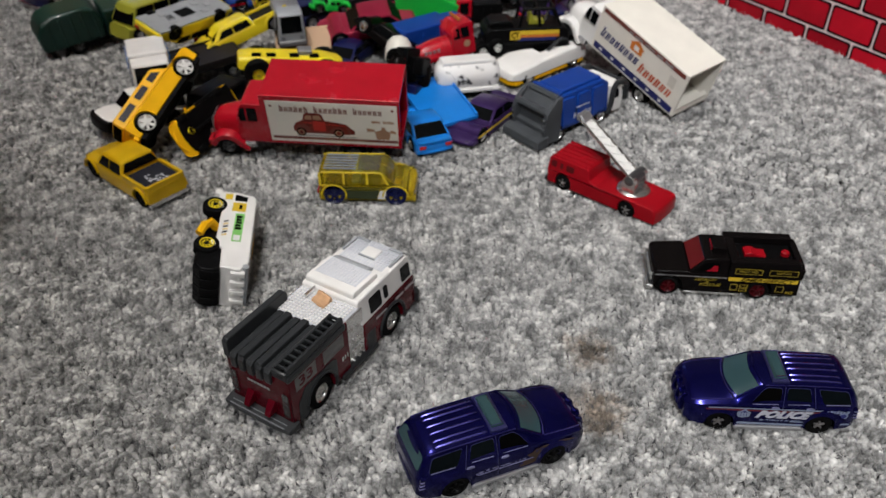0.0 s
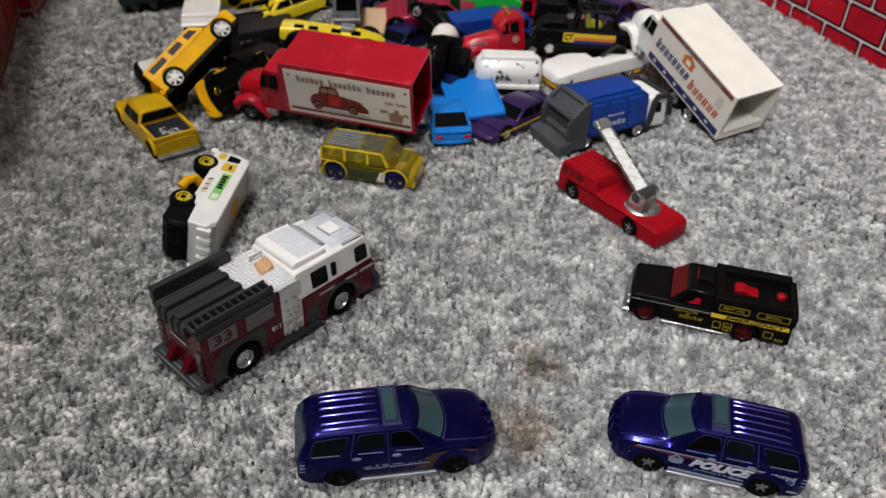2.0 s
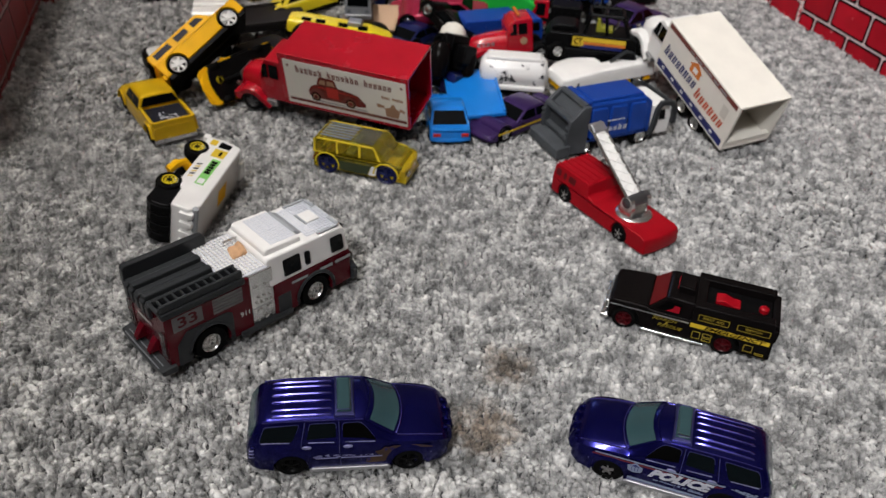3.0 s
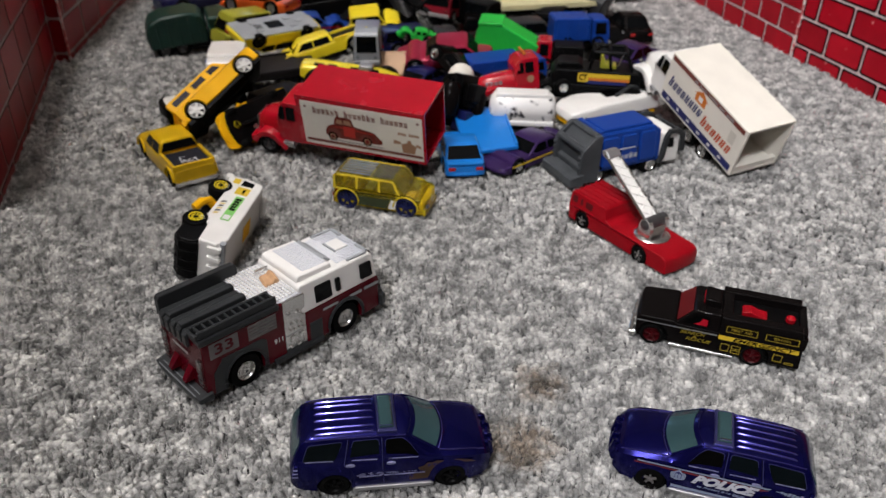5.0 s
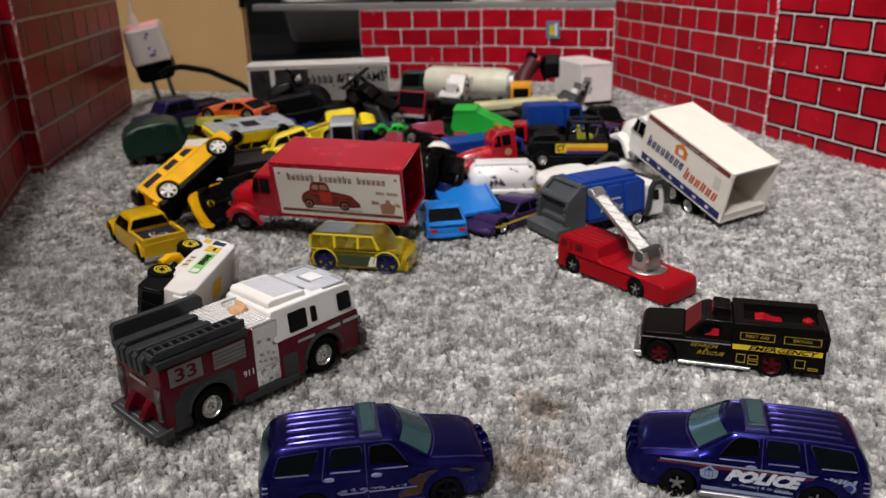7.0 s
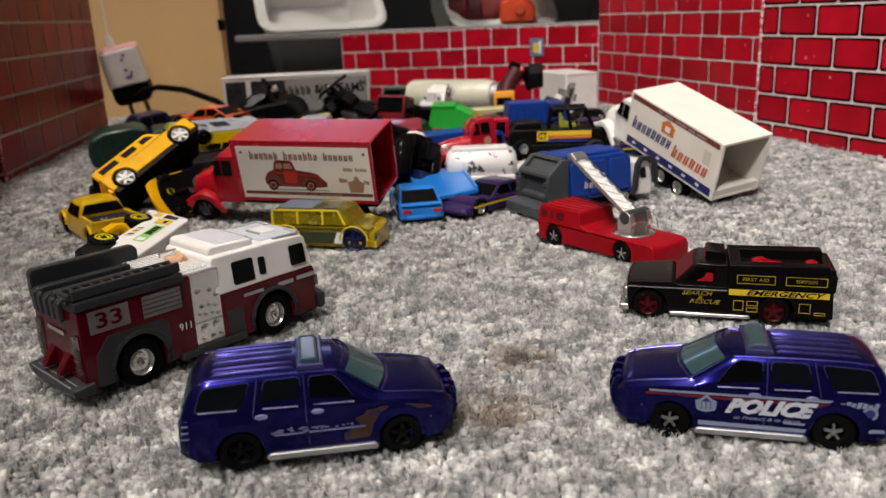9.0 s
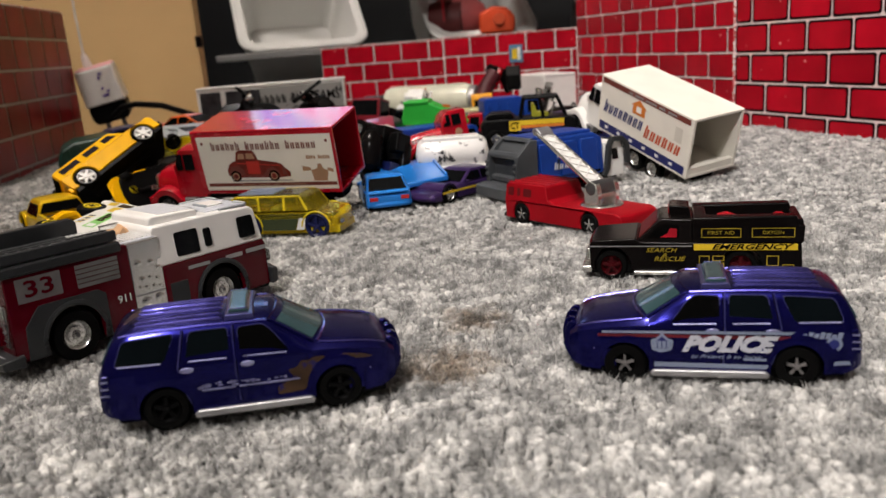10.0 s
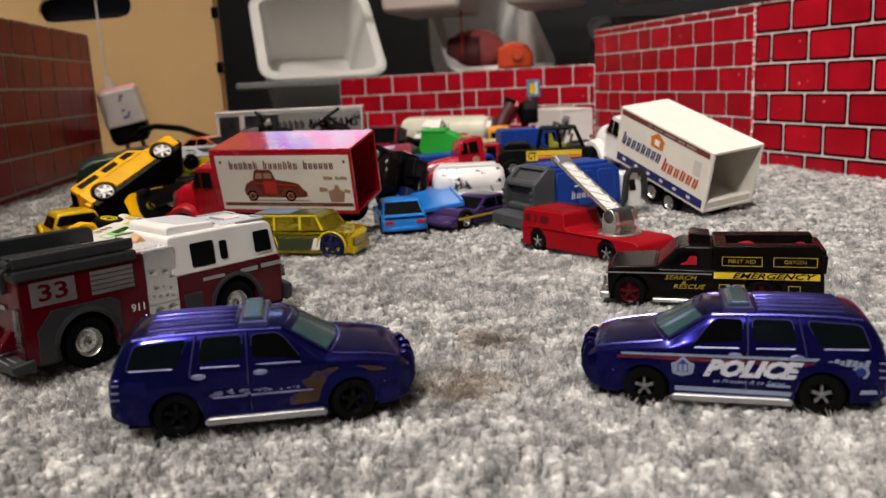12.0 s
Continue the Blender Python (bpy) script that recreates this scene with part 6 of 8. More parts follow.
def garbage_truck(m):
    t = thing("toy_garbage_truck", m, "blue plastic garbage truck with grey tailgate and white cab", "toy truck")
    w = 15.0
    part("hopper", slab([(-23, 9), (27, 9), (27, 30), (22, 33.4), (-21, 33.4), (-23, 31)], w, taper(99, -99, w, w, w - 2.2, 22, 33, 0, 0.8)), ROYAL, t, "royal blue ribbed hopper", bevel=1.0)
    for i in range(3):
        x = -13 + i * 14.5
        for s in (1, -1):
            part("side_swell", slab([(x - 6.0, 12), (x + 6.0, 12), (x + 6.0, 29), (x + 5, 31), (x - 5, 31), (x - 6.0, 29)], 1.3, lambda a, b, c, s=s: (a, b + s * (flank(w, w - 2.2, 22, 33, max(22, c)) + 0.1), c)), ROYAL, t, bevel=0.9, seg=3)
    part("roof_panel", slab([(-18, 33), (22, 33), (21, 35.6), (-17, 35.6)], w - 4.5), ROYAL, t, "raised blue roof panel", bevel=1.0, seg=3)
    part("roof_lip", box(-22, -18.4, -w + 2.6, w - 2.6, 33.4, 35.8), ROYAL, t, bevel=0.6)
    tail = part("tailgate", slab([(-21, 3), (-31.4, 3.4), (-31.4, 24.4), (-30.4, 26.2), (-23.0, 33.6), (-21.0, 33.6)], w - 1.2), TAIL_GREY, t, "dark grey loading tailgate with a hollow face", bevel=0.5)
    for s in (1, -1):
        part("tail_post", slab([(-21, 3), (-36, 3.4), (-36, 19), (-34.4, 26.2), (-25.4, 34.4), (-20.8, 34.4)], 1.5, lambda a, b, c, s=s: (a, b + s * (w - 0.5), c)), TAIL_GREY, tail, bevel=0.5)
        for z in (14.5, 18.0, 21.5):
            part("hinge_knob", box(-37.0, -35.0 + (z - 14.5) * 0.1, s * (w - 0.6) - 0.9, s * (w - 0.6) + 0.9, z - 0.9, z + 0.9), TAIL_GREY, tail, bevel=0.4)
    part("tail_ledge", slab([(-31, 24.2), (-34.8, 24.6), (-34.4, 26.4), (-32.6, 28.2), (-30.6, 27.4)], w - 1.8), TAIL_GREY, tail, bevel=0.4)
    part("top_edge", slab([(-25.6, 33.2), (-23.8, 35.2), (-21.4, 35.2), (-21.4, 33.2)], w - 1.8), TAIL_GREY, tail, bevel=0.4)
    part("inner_step", slab([(-31, 11), (-34.4, 11), (-34.4, 13.6), (-31, 14.6)], w - 1.8), TAIL_GREY, tail, bevel=0.4)
    part("rear_step", slab([(-33, 2.4), (-43, 2.6), (-43, 8.4), (-42, 9.4), (-33, 10.4)], w + 2.2), TAIL_GREY, tail, bevel=0.8)
    part("cab", slab([(28.5, 6), (42.5, 6), (43, 16), (41, 25.6), (39.6, 26.6), (28.5, 26.6)], w - 0.6, taper(99, -99, w - 0.6, w - 0.6, w - 1.6, 15, 26, 0, 0.4)), WHITE, t, "white forward-control cab", bevel=1.0)
    side_windows(t, [round_poly([(38.6, 16), (34.0, 16), (34.0, 22.6), (38.0, 22.6)], 0.8)], w - 0.6, w - 1.6, 15, 26, WINDOW, 0.12)
    pane(t, [(43.1, -10, 16.4), (43.1, 10, 16.4), (41.4, 9.6, 24.6), (41.4, -9.6, 24.6)], WINDOW, "windshield", 0.4)
    for s in (1, -1):
        y = s * (w + 0.6)
        guard = [(24.5, 8), (27.0, 12), (28.6, 25), (32, 30.0), (40, 29.6), (45, 25), (46, 13)]
        part("guard_frame", slab(ribbon(guard, 3.4), 1.4, lambda a, b, c, y=y: (a, b + y, c)), DARK_GREY, t, "dark grey guard frame over the cab", bevel=0.5)
        wheel(t, -21.5, s * (w - 0.2), 6.6, 6.9, 5, CHROME, 0, 0.6)
        wheel(t, 20.5, s * (w - 0.2), 6.6, 6.9, 5, CHROME, 0, 0.6)
        part("name_plate", box(-12.5, 9, s * w + 0.2, s * w + 1.9, 15.4, 21.4), BADGE_BLUE, t, "dark blue plate with silver lettering", bevel=0.3)
        letter_bars([1, .7, .7, .95, .7], 4.2, 18, PALE_GREY, t, side_frame(s, -1.6, s * (w + 1.95), 18.2), 0.1, strokes=2)
        letter_bars([.7, .7, .7, .7, .7, .7, .7], 1.2, 13, WHITE_INK, t, side_frame(s, -1.6, s * (w + 1.5), 23.4))
    part("guard_bar", tube([(44.4, -w, 25), (44.4, w, 25)], 1.6, 6), DARK_GREY, t)
    part("chassis", box(-30, 41, -9, 9, 4, 9), BLACK_PLASTIC, t)
    return t


garbage_truck(mm(78.8, 513.2, 0, 42.5))


def ring_wheel(t, x, y, z, r):
    """A black wheel with a thin yellow ring and yellow bolts on its face."""
    ob = wheel(t, x, y, z, r, 5.4, BLACK_PLASTIC, 8, 0.62, label="black wheel with thin yellow ring")
    bm = lathe([(0.1, r * 0.56), (0.5, r * 0.56), (0.5, r * 0.48), (0.1, r * 0.48)], 24, closed=False)
    for i in range(8):
        a = 2 * math.pi * i / 8
        lathe([(-0.4, 0.7), (0.3, 0.6)], 8, "y", (r * 0.3 * math.cos(a), 0, r * 0.3 * math.sin(a)), bm)
    part("ring", bm, LEMON, ob)
    return ob


def recycling_truck(m):
    t = thing("toy_recycling_truck", m, "white recycling truck lying on its side with yellow wheels", "toy truck")
    w = 13.4
    part("body", slab([(-19, 8), (-13, 8), (-11, 11), (13, 11), (15, 8), (31, 8), (31.4, 20), (29, 29.5), (26, 30.6), (-30, 31.6), (-36, 27), (-35, 16), (-19, 15)], w), WHITE, t, bevel=1.1)
    hop = part("hopper", slab([(-19, 2), (-33, 2), (-37, 6), (-37.6, 12), (-36, 16.4), (-19, 16.4)], w - 0.8), BLACK_PLASTIC, t, "black ribbed loading hopper", bevel=1.3)
    for i, y in enumerate((-9, -3, 3, 9)):
        part("hopper_rib", slab([(-21, 1.5), (-33.3, 1.5), (-37.4, 5.8), (-38.1, 12), (-36.6, 16.7), (-36, 16), (-37, 12), (-36, 7), (-32.6, 3)], 2.4, lambda a, b, c, y=y: (a, b + y, c)), BLACK_PLASTIC, hop, bevel=0.4)
    part("hinge", tube([(-33.5, -w, 30.0), (-33.5, w, 30.0)], 1.8, 8), LIGHT_GREY, t, "grey hinge bar")
    for y in (-8, -2, 4, 10):
        part("hinge_knuckle", box(-37.5, -33, y - 1.4, y + 1.4, 22, 30), WHITE, t, bevel=0.5)
    pane(t, [(31.6, -11, 17.5), (31.6, 11, 17.5), (29.6, 10.4, 27), (29.6, -10.4, 27)], WINDOW, "windshield", 0.4)
    side_windows(t, [[(28.8, 17.6), (22.8, 17.6), (22.8, 25), (27.4, 25)]], w, w - 0.1, 10, 30, WINDOW, 0.12)
    part("roof_pod", box(24, 30, -6, 6, 30, 33), WHITE, t, bevel=0.9)
    part("front_bumper", box(29, 33.5, -13, 13, 5, 9.4), WHITE, t, bevel=0.6)
    part("chassis", box(-30, 30, -8, 8, 3, 11), BLACK_PLASTIC, t)
    part("lift_arm", tube([(3, 8, 10), (2, 12.4, 6.4), (-2, 13, 3.2), (-7, 11, 1.0)], 2.6, 8), YELLOW, t, "bent yellow lifting arm")
    for s in (1, -1):
        for x in (17.5, -17.5):
            ring_wheel(t, x, s * (w + 0.2), 6.8, 7.4)
        sf = side_frame(s, 0, s * (w + 0.1), 0)
        k = -s
        def quad(x0, x1, z0, z1):
            a, b = sorted((k * x0, k * x1))
            return [(a, z0), (b, z0), (b, z1), (a, z1)]
        patch(t, sf, quad(-14, 11, 19.6, 25), GREEN_INK, label="pale green name stripe")
        patch(t, sf, quad(-13, -8.5, 20.4, 24.2), WHITE_INK, lift=0.14)
        letter_bars([1, .9, 1, .9, 1], 3.4, 13, BLACK, t, side_frame(s, 2.6, s * (w + 0.2), 22.2))
        for i in range(6):
            x = -10 + i * 2.4
            pts = [(k * x, 13.6), (k * (x + 1.1), 13.6), (k * (x + 2.3), 16.4), (k * (x + 1.2), 16.4)]
            patch(t, sf, pts if k > 0 else pts[::-1], BLACK if i % 2 else YELLOW_INK)
        patch(t, sf, quad(13, 21.0, 17, 25), YELLOW_INK)
        patch(t, sf, quad(15, 19, 21, 22.6), BLACK, lift=0.14)
        patch(t, sf, quad(23.4, 28.8, 11.8, 16), YELLOW_INK)
    part("roof_patch", plate([(-6, -4, 31.55), (5, -4, 31.55), (5, 6, 31.5), (-6, 6, 31.5)], 0.1), YELLOW, t)
    return t


recycling_truck(basis(-127.0, 343.5, 16.4, (-0.15, 0.985, 0.02), (0.96, 0.15, -0.2)) @ Matrix.Diagonal((0.98, 1, 0.9, 1)))


def pickup(m, name, label, col, bed=BLACK_PLASTIC, L=70.0, w=13.4, H=19.0, wb=0.62, r=5.6, rim=DULL_METAL, rust=False, group=""):
    t = thing(name, m, label, "toy truck", group)
    h2, belt = L / 2, H * 0.6
    f, b = wb * L / 2 - 1, -wb * L / 2 - 1
    top = [(h2 + 0.6, belt * 0.6), (h2 + 0.2, belt - 2.4), (h2 - 1.6, belt - 0.8), (h2 - 5, belt), (L * 0.2, belt + 0.7), (-h2 + 1, belt + 0.3), (-h2, belt - 0.8)]
    wide = [(h2 + 0.6, w * 0.72), (h2 - 0.6, w * 0.86), (h2 - 4, w * 0.96), (h2 - 9, w), (-h2 + 4, w), (-h2, w * 0.95)]
    part("body", car_shell(top, wide, [(h2 + 0.6, 4.2), (h2 - 3, 3.0), (-h2 + 2, 3.0), (-h2, 4.0)], (f, b), r, r + 1.2), col, t)
    part("hood_swell", bulge([(h2 - 2.0, w * 0.5, belt - 3, belt - 0.6), (h2 - 5, w * 0.62, belt - 3, belt + 1.0), (L * 0.26, w * 0.72, belt - 3, belt + 1.8)]), col, t)
    part("cab", slab([(L * 0.28, belt), (L * 0.19, H - 1.4), (L * 0.16, H - 0.2), (L * 0.12, H), (-L * 0.09, H), (-L * 0.125, H - 0.8), (-L * 0.145, belt)], w - 0.5, taper(99, -99, w - 0.5, w - 0.5, w - 3.2, belt, H, 0, 0.9), (-1, -0.8, -0.4, 0.4, 0.8, 1)), col, t, bevel=1.5, seg=4)
    part("bed_liner", box(-h2 + 2.4, -L * 0.16, -w + 2.2, w - 2.2, belt - 1.0, belt + 0.95), bed, t, "dark load bed")
    for s in (1, -1):
        part("bed_wall", box(-h2 + 0.6, -L * 0.15, s * (w - 1.2) - 1.1, s * (w - 1.2) + 1.1, belt - 1, belt + 3.0), col, t, bevel=0.6)
        for x in (f, b):
            wheel(t, x, s * (w - 0.1), r, r, 4.2, rim, 5, 0.6)
            part("fender", tube([(x + (r + 1.2) * math.cos(radians(a)), s * (w + 0.2), r + (r + 1.2) * math.sin(radians(a))) for a in range(0, 181, 15)], 1.0, 6), col, t)
        part("headlight", box(h2 - 1, h2 + 0.8, s * 8.5 - 2, s * 8.5 + 2, belt - 4.5, belt - 2), GREY_CLEAR, t, bevel=0.3)
    part("tailgate", box(-h2 + 0.2, -h2 + 2.2, -w + 1, w - 1, belt - 5, belt + 2.9), col, t, bevel=0.6)
    fl = lambda z: flank(w - 0.5, w - 3.2, belt, H, z)
    side_windows(t, [round_poly([(L * 0.215, belt + 1), (L * 0.06, belt + 0.8), (L * 0.06, H - 2.0), (L * 0.155, H - 2.0)], 0.6), round_poly([(L * 0.05, belt + 0.8), (-L * 0.11, belt + 0.8), (-L * 0.1, H - 2.0), (L * 0.05, H - 2.0)], 0.6)], w - 0.5, w - 3.2, belt, H, WINDOW, 0.15)
    pane(t, [(L * 0.268 + 0.3, -fl(belt) + 1.6, belt + 0.8), (L * 0.268 + 0.3, fl(belt) - 1.6, belt + 0.8), (L * 0.19 + 0.3, fl(H) - 1.0, H - 1.3), (L * 0.19 + 0.3, -fl(H) + 1.0, H - 1.3)], WINDOW, "windshield", 0.5)
    pane(t, [(-L * 0.15 - 0.1, fl(belt) - 1.6, belt + 2.6), (-L * 0.15 - 0.1, -fl(belt) + 1.6, belt + 2.6), (-L * 0.132 - 0.3, -fl(H) + 1.6, H - 1.2), (-L * 0.132 - 0.3, fl(H) - 1.6, H - 1.2)], WINDOW, "rear_window", 0.5)
    part("front_bumper", box(h2 - 1, h2 + 1.8, -w + 0.6, w - 0.6, 2.8, 6), CHROME, t, bevel=0.7)
    part("rear_bumper", box(-h2 - 1.6, -h2 + 1, -w + 0.4, w - 0.4, 2.6, 5.4), CHROME, t, bevel=0.7)
    part("chassis", box(-h2 + 3, h2 - 3, -w + 3, w - 3, 2, 5), BLACK_PLASTIC, t)
    if rust:
        bm = bmesh.new()
        rng = random.Random(4)
        for i in range(26):
            x, y = rng.uniform(-31, -20), rng.uniform(-5.5, 5.5)
            a, c = rng.uniform(0.3, 0.9), rng.uniform(0.3, 0.8)
            box(x - a, x + a, y - c, y + c, belt + 0.9, belt + 1.0 + 0.1 * rng.random(), bm)
        part("bed_print", bm, PALE_GREY, t, "silvery flaked print on the bed floor")
    return t


pickup(mm(-194.5, 424.5, 0, 143.0), "toy_pickup_truck", "mustard gold die-cast pickup with dark load bed", MUSTARD, BED_DARK, 72, 13.8, 22.4, 0.74, 6.0, BLACK_PLASTIC, True)


def boxy_suv(m):
    t = thing("toy_off_roader", m, "yellow boxy off-roader tipped on its nose against other toys, white wheels", "toy car")
    w, zb, zt = 14.2, 15.0, 24.0
    low = lower_outline([(36, 5), (36.4, 13), (34.6, 15), (16, 15.4), (-34, 15.4), (-35, 14), (-35, 5)], 4.2, (23.4, -23.4), 6.4, 7.6)
    part("body", slab(low, w), YELLOW, t, bevel=0.9)
    part("cabin", slab([(17, 15), (11, 23.4), (9, 24), (-33, 24), (-34.4, 23), (-35, 15)], w - 0.4, taper(99, -99, w - 0.4, w - 0.4, w - 2.4, zb, zt, 0, 0.2)), YELLOW, t, bevel=0.9)
    side_windows(t, [[(11.6, 17.4), (2.4, 17.4), (2.4, 21.8), (8.6, 21.8)], [(-2.0, 17.4), (-12.4, 17.4), (-12.4, 21.8), (-2.0, 21.8)], [(-17, 17.4), (-30.6, 17.4), (-30.4, 21.8), (-17, 21.8)]], w - 0.4, w - 2.4, zb, zt, finish("dark_plum_window", (0.012, 0.008, 0.012), rough=0.3, bump=0, shine=0.08), 0.14)
    pane(t, [(16.6, -11.6, 16.2), (16.6, 11.6, 16.2), (11.8, 10.6, 23), (11.8, -10.6, 23)], OPENING, "windshield", 0.5)
    pane(t, [(-35.3, 11, 16.6), (-35.3, -11, 16.6), (-34.8, -10.4, 22.4), (-34.8, 10.4, 22.4)], OPENING, "rear_window", 0.4)
    part("chassis", box(-34, 35, -w + 1, w - 1, 1.4, 6.0), BLACK_PLASTIC, t, "black moulded underside", bevel=0.6)
    part("axle_front", tube([(23.4, -12, 4), (23.4, 12, 4)], 1.6), BLACK_PLASTIC, t)
    part("axle_rear", tube([(-23.4, -12, 4), (-23.4, 12, 4)], 1.6), BLACK_PLASTIC, t)
    part("drive_shaft", tube([(-23, 0, 1.6), (22, 0, 1.6)], 1.4), BLACK_PLASTIC, t)
    part("front_bumper", box(34.5, 38, -13, 13, 4, 8), BLACK_PLASTIC, t, bevel=0.6)
    part("rear_bumper", box(-37, -34, -13, 13, 4, 8), YELLOW, t, bevel=0.6)
    for s in (1, -1):
        part("tail_lamp", lathe([(-35.6, 1.2), (-34.6, 1.4)], 10, "x", (0, s * 11, 10)), GREY_CLEAR, t)
        for x in (23.4, -23.4):
            wheel(t, x, s * (w + 0.2), 6.4, 7.0, 5.2, WHITE, 6, 0.78, label="black tyre with white spoked rim")
    return t


boxy_suv(basis(-181.5, 474, 26.5, (0.34, 0.84, 0.43), (-0.8, 0.1, 0.5)))


# ---- the heap ----
KINDS = {
    "coupe": ((0.16, -0.4), (0.0, -0.2), 0.6),
    "sedan": ((0.2, -0.36), (0.04, -0.22), 0.58),
    "wagon": ((0.22, -0.49), (0.08, -0.45), 0.56),
    "van": ((0.42, -0.49), (0.3, -0.47), 0.5),
}


def toy_car(name, m, label, col, kind="coupe", L=70.0, w=14.0, H=18.0, r=5.4, glass=WINDOW, rim=CHROME, base=BLACK_PLASTIC, style=5, stripe=None, detail_base=False, rim_r=0.64, bumper=None, base_in=1.5, bow=3.6):
    """A die-cast car: shaped lower body with arches, tapered cabin, panes, lamps, bumpers, base and four wheels."""
    t = thing(name, m, label, "toy car", "heap of toy vehicles")
    (b0, b1), (t0, t1), k = KINDS[kind]
    h2, belt = L / 2, H * k
    f, b = L * 0.3, -L * 0.3
    nose = belt * (0.72 if kind in ("coupe", "sedan") else 0.9)
    top = [(h2 + 0.6, nose * 0.72), (h2, nose - 1.6), (h2 - 1.8, nose - 0.5), (h2 - 5, nose + 0.2), (L * b0 + 4, belt), (L * b1, belt + 0.2), (-h2 + 2.4, belt - 0.7), (-h2 + 0.4, belt - 2.0), (-h2, belt - 3.2)]
    wide = [(h2 + 0.6, w * 0.66), (h2, w * 0.78), (h2 - 2.4, w * 0.9), (h2 - 7, w * 0.975), (h2 - 13, w), (-h2 + 9, w), (-h2 + 3, w * 0.96), (-h2 + 0.6, w * 0.88), (-h2, w * 0.8)]
    part("body", car_shell(top, wide, [(h2 + 0.6, 4.6), (h2 - 3, 2.8), (-h2 + 3, 2.8), (-h2, 4.2)], (f, b), r, r + 1.1), col, t)
    zb, wt = belt - 0.4, w * 0.78
    part("cabin", slab([(L * b0, zb), (L * t0 + 1.4, H - 0.7), (L * t0 - 1, H), (L * t1 + 1, H), (L * t1 - 1.2, H - 0.7), (L * b1, zb)], w - 0.7, taper(99, -99, w - 0.7, w - 0.7, wt, zb, H, 0, 0.7), (-1, -0.5, 0.5, 1)), col, t, bevel=1.1)
    fl = lambda z: flank(w - 0.7, wt, zb, H, z)
    za, zc = belt + 0.7, H - 1.3
    mid = (t0 + t1) * L / 2
    e = lambda x0, x1, z: x0 + (x1 - x0) * (z - zb) / (H - zb)
    side_windows(t, [[(e(L * b0, L * t0, za) - 1.6, za), (mid + 0.7, za), (mid + 0.7, zc), (e(L * b0, L * t0, zc) - 1.4, zc)], [(mid - 0.7, za), (e(L * b1, L * t1, za) + 1.8, za), (e(L * b1, L * t1, zc) + 1.4, zc), (mid - 0.7, zc)]], w - 0.7, wt, zb, H, glass, 0.15)
    x0, x1 = e(L * b0, L * t0, za) + 0.45, e(L * b0, L * t0, zc) + 0.9
    pane(t, [(x0, -fl(za) + 1.4, za), (x0, fl(za) - 1.4, za), (x1, fl(zc) - 1.3, zc + 0.3), (x1, -fl(zc) + 1.3, zc + 0.3)], glass, "windshield", 0.6)
    x0, x1 = e(L * b1, L * t1, za) - 0.45, e(L * b1, L * t1, zc) - 0.7
    pane(t, [(x0, fl(za) - 1.4, za), (x0, -fl(za) + 1.4, za), (x1, -fl(zc) + 1.3, zc + 0.3), (x1, fl(zc) - 1.3, zc + 0.3)], glass, "rear_window", 0.6)
    ch = part("chassis", slab([(-h2 + 1.5, 1.6), (h2 - base_in, 1.6), (h2 - base_in, 4.4), (-h2 + 1.5, 4.4)], w - 1.0, lambda a, c, z: (a - 0.7 * bow * abs(c / w) ** 2.5 if a > 0 else a, c, z), (-1, -0.8, -0.5, 0, 0.5, 0.8, 1)), base, t, bevel=0.5)
    if detail_base:
        part("base_recess", box(-8, 6, -5, 5, 1.2, 1.75), BLACK_PLASTIC, ch, "dark rectangular recess")
        for x, y in ((14, -6), (14, 6), (-18, -6), (-18, 6), (22, 0)):
            part("base_boss", box(x - 3, x + 3, y - 2, y + 2, 0.9, 1.7), base, ch, bevel=0.3)
        for i in range(3):
            part("base_mark", box(-14 - i * 2.2, -13 - i * 2.2, -3, 3, 1.3, 1.7), BLACK_PLASTIC, ch)
    for s in (1, -1):
        part("headlight", box(h2 - 2.6, h2 - 0.6, s * (w - 5) - 2.2, s * (w - 5) + 2.2, nose - 3, nose - 1), GREY_CLEAR, t, bevel=0.3)
        part("taillight", box(-h2 - 0.2, -h2 + 1.2, s * (w - 4.5) - 2.4, s * (w - 4.5) + 2.4, belt - 4.2, belt - 2.0), LAMP_RED, t, bevel=0.3)
        for x in (f, b):
            wheel(t, x, s * (w - 0.1), r, r, 4.2, rim, style, rim_r)
        if stripe:
            part("side_stripe", box(-h2 + 4, h2 - 8, s * w - 0.15, s * w + 0.15, belt * 0.62, belt * 0.62 + 1.2), stripe, t)
        part("mirror", box(L * b0 - 5, L * b0 - 3, s * (w + 0.5) - 1.0, s * (w + 0.5) + 1.0, belt + 0.2, belt + 1.8), col, t, bevel=0.4)
    across = (-1, -0.8, -0.45, 0, 0.45, 0.8, 1)
    if kind == "coupe":
        part("boot_lip", slab([(-h2 + 4.4, belt - 0.6), (-h2 - 0.2, belt - 0.2), (-h2 - 0.4, belt + 0.5), (-h2 + 4.4, belt + 0.1)], w * 0.86, lambda a, c, z: (a + 1.6 * abs(c / w) ** 3, c, z), across), col, t, bevel=0.3)
    part("front_bumper", slab([(h2 - 3, 2.8), (h2 + 0.8, 3.0), (h2 + 1.4, 4.4), (h2 + 0.8, 5.8), (h2 - 3, 6.0)], w * 0.96, lambda a, c, z: (a - bow * abs(c / w) ** 2.5, c, z), across), bumper or col, t, bevel=0.5)
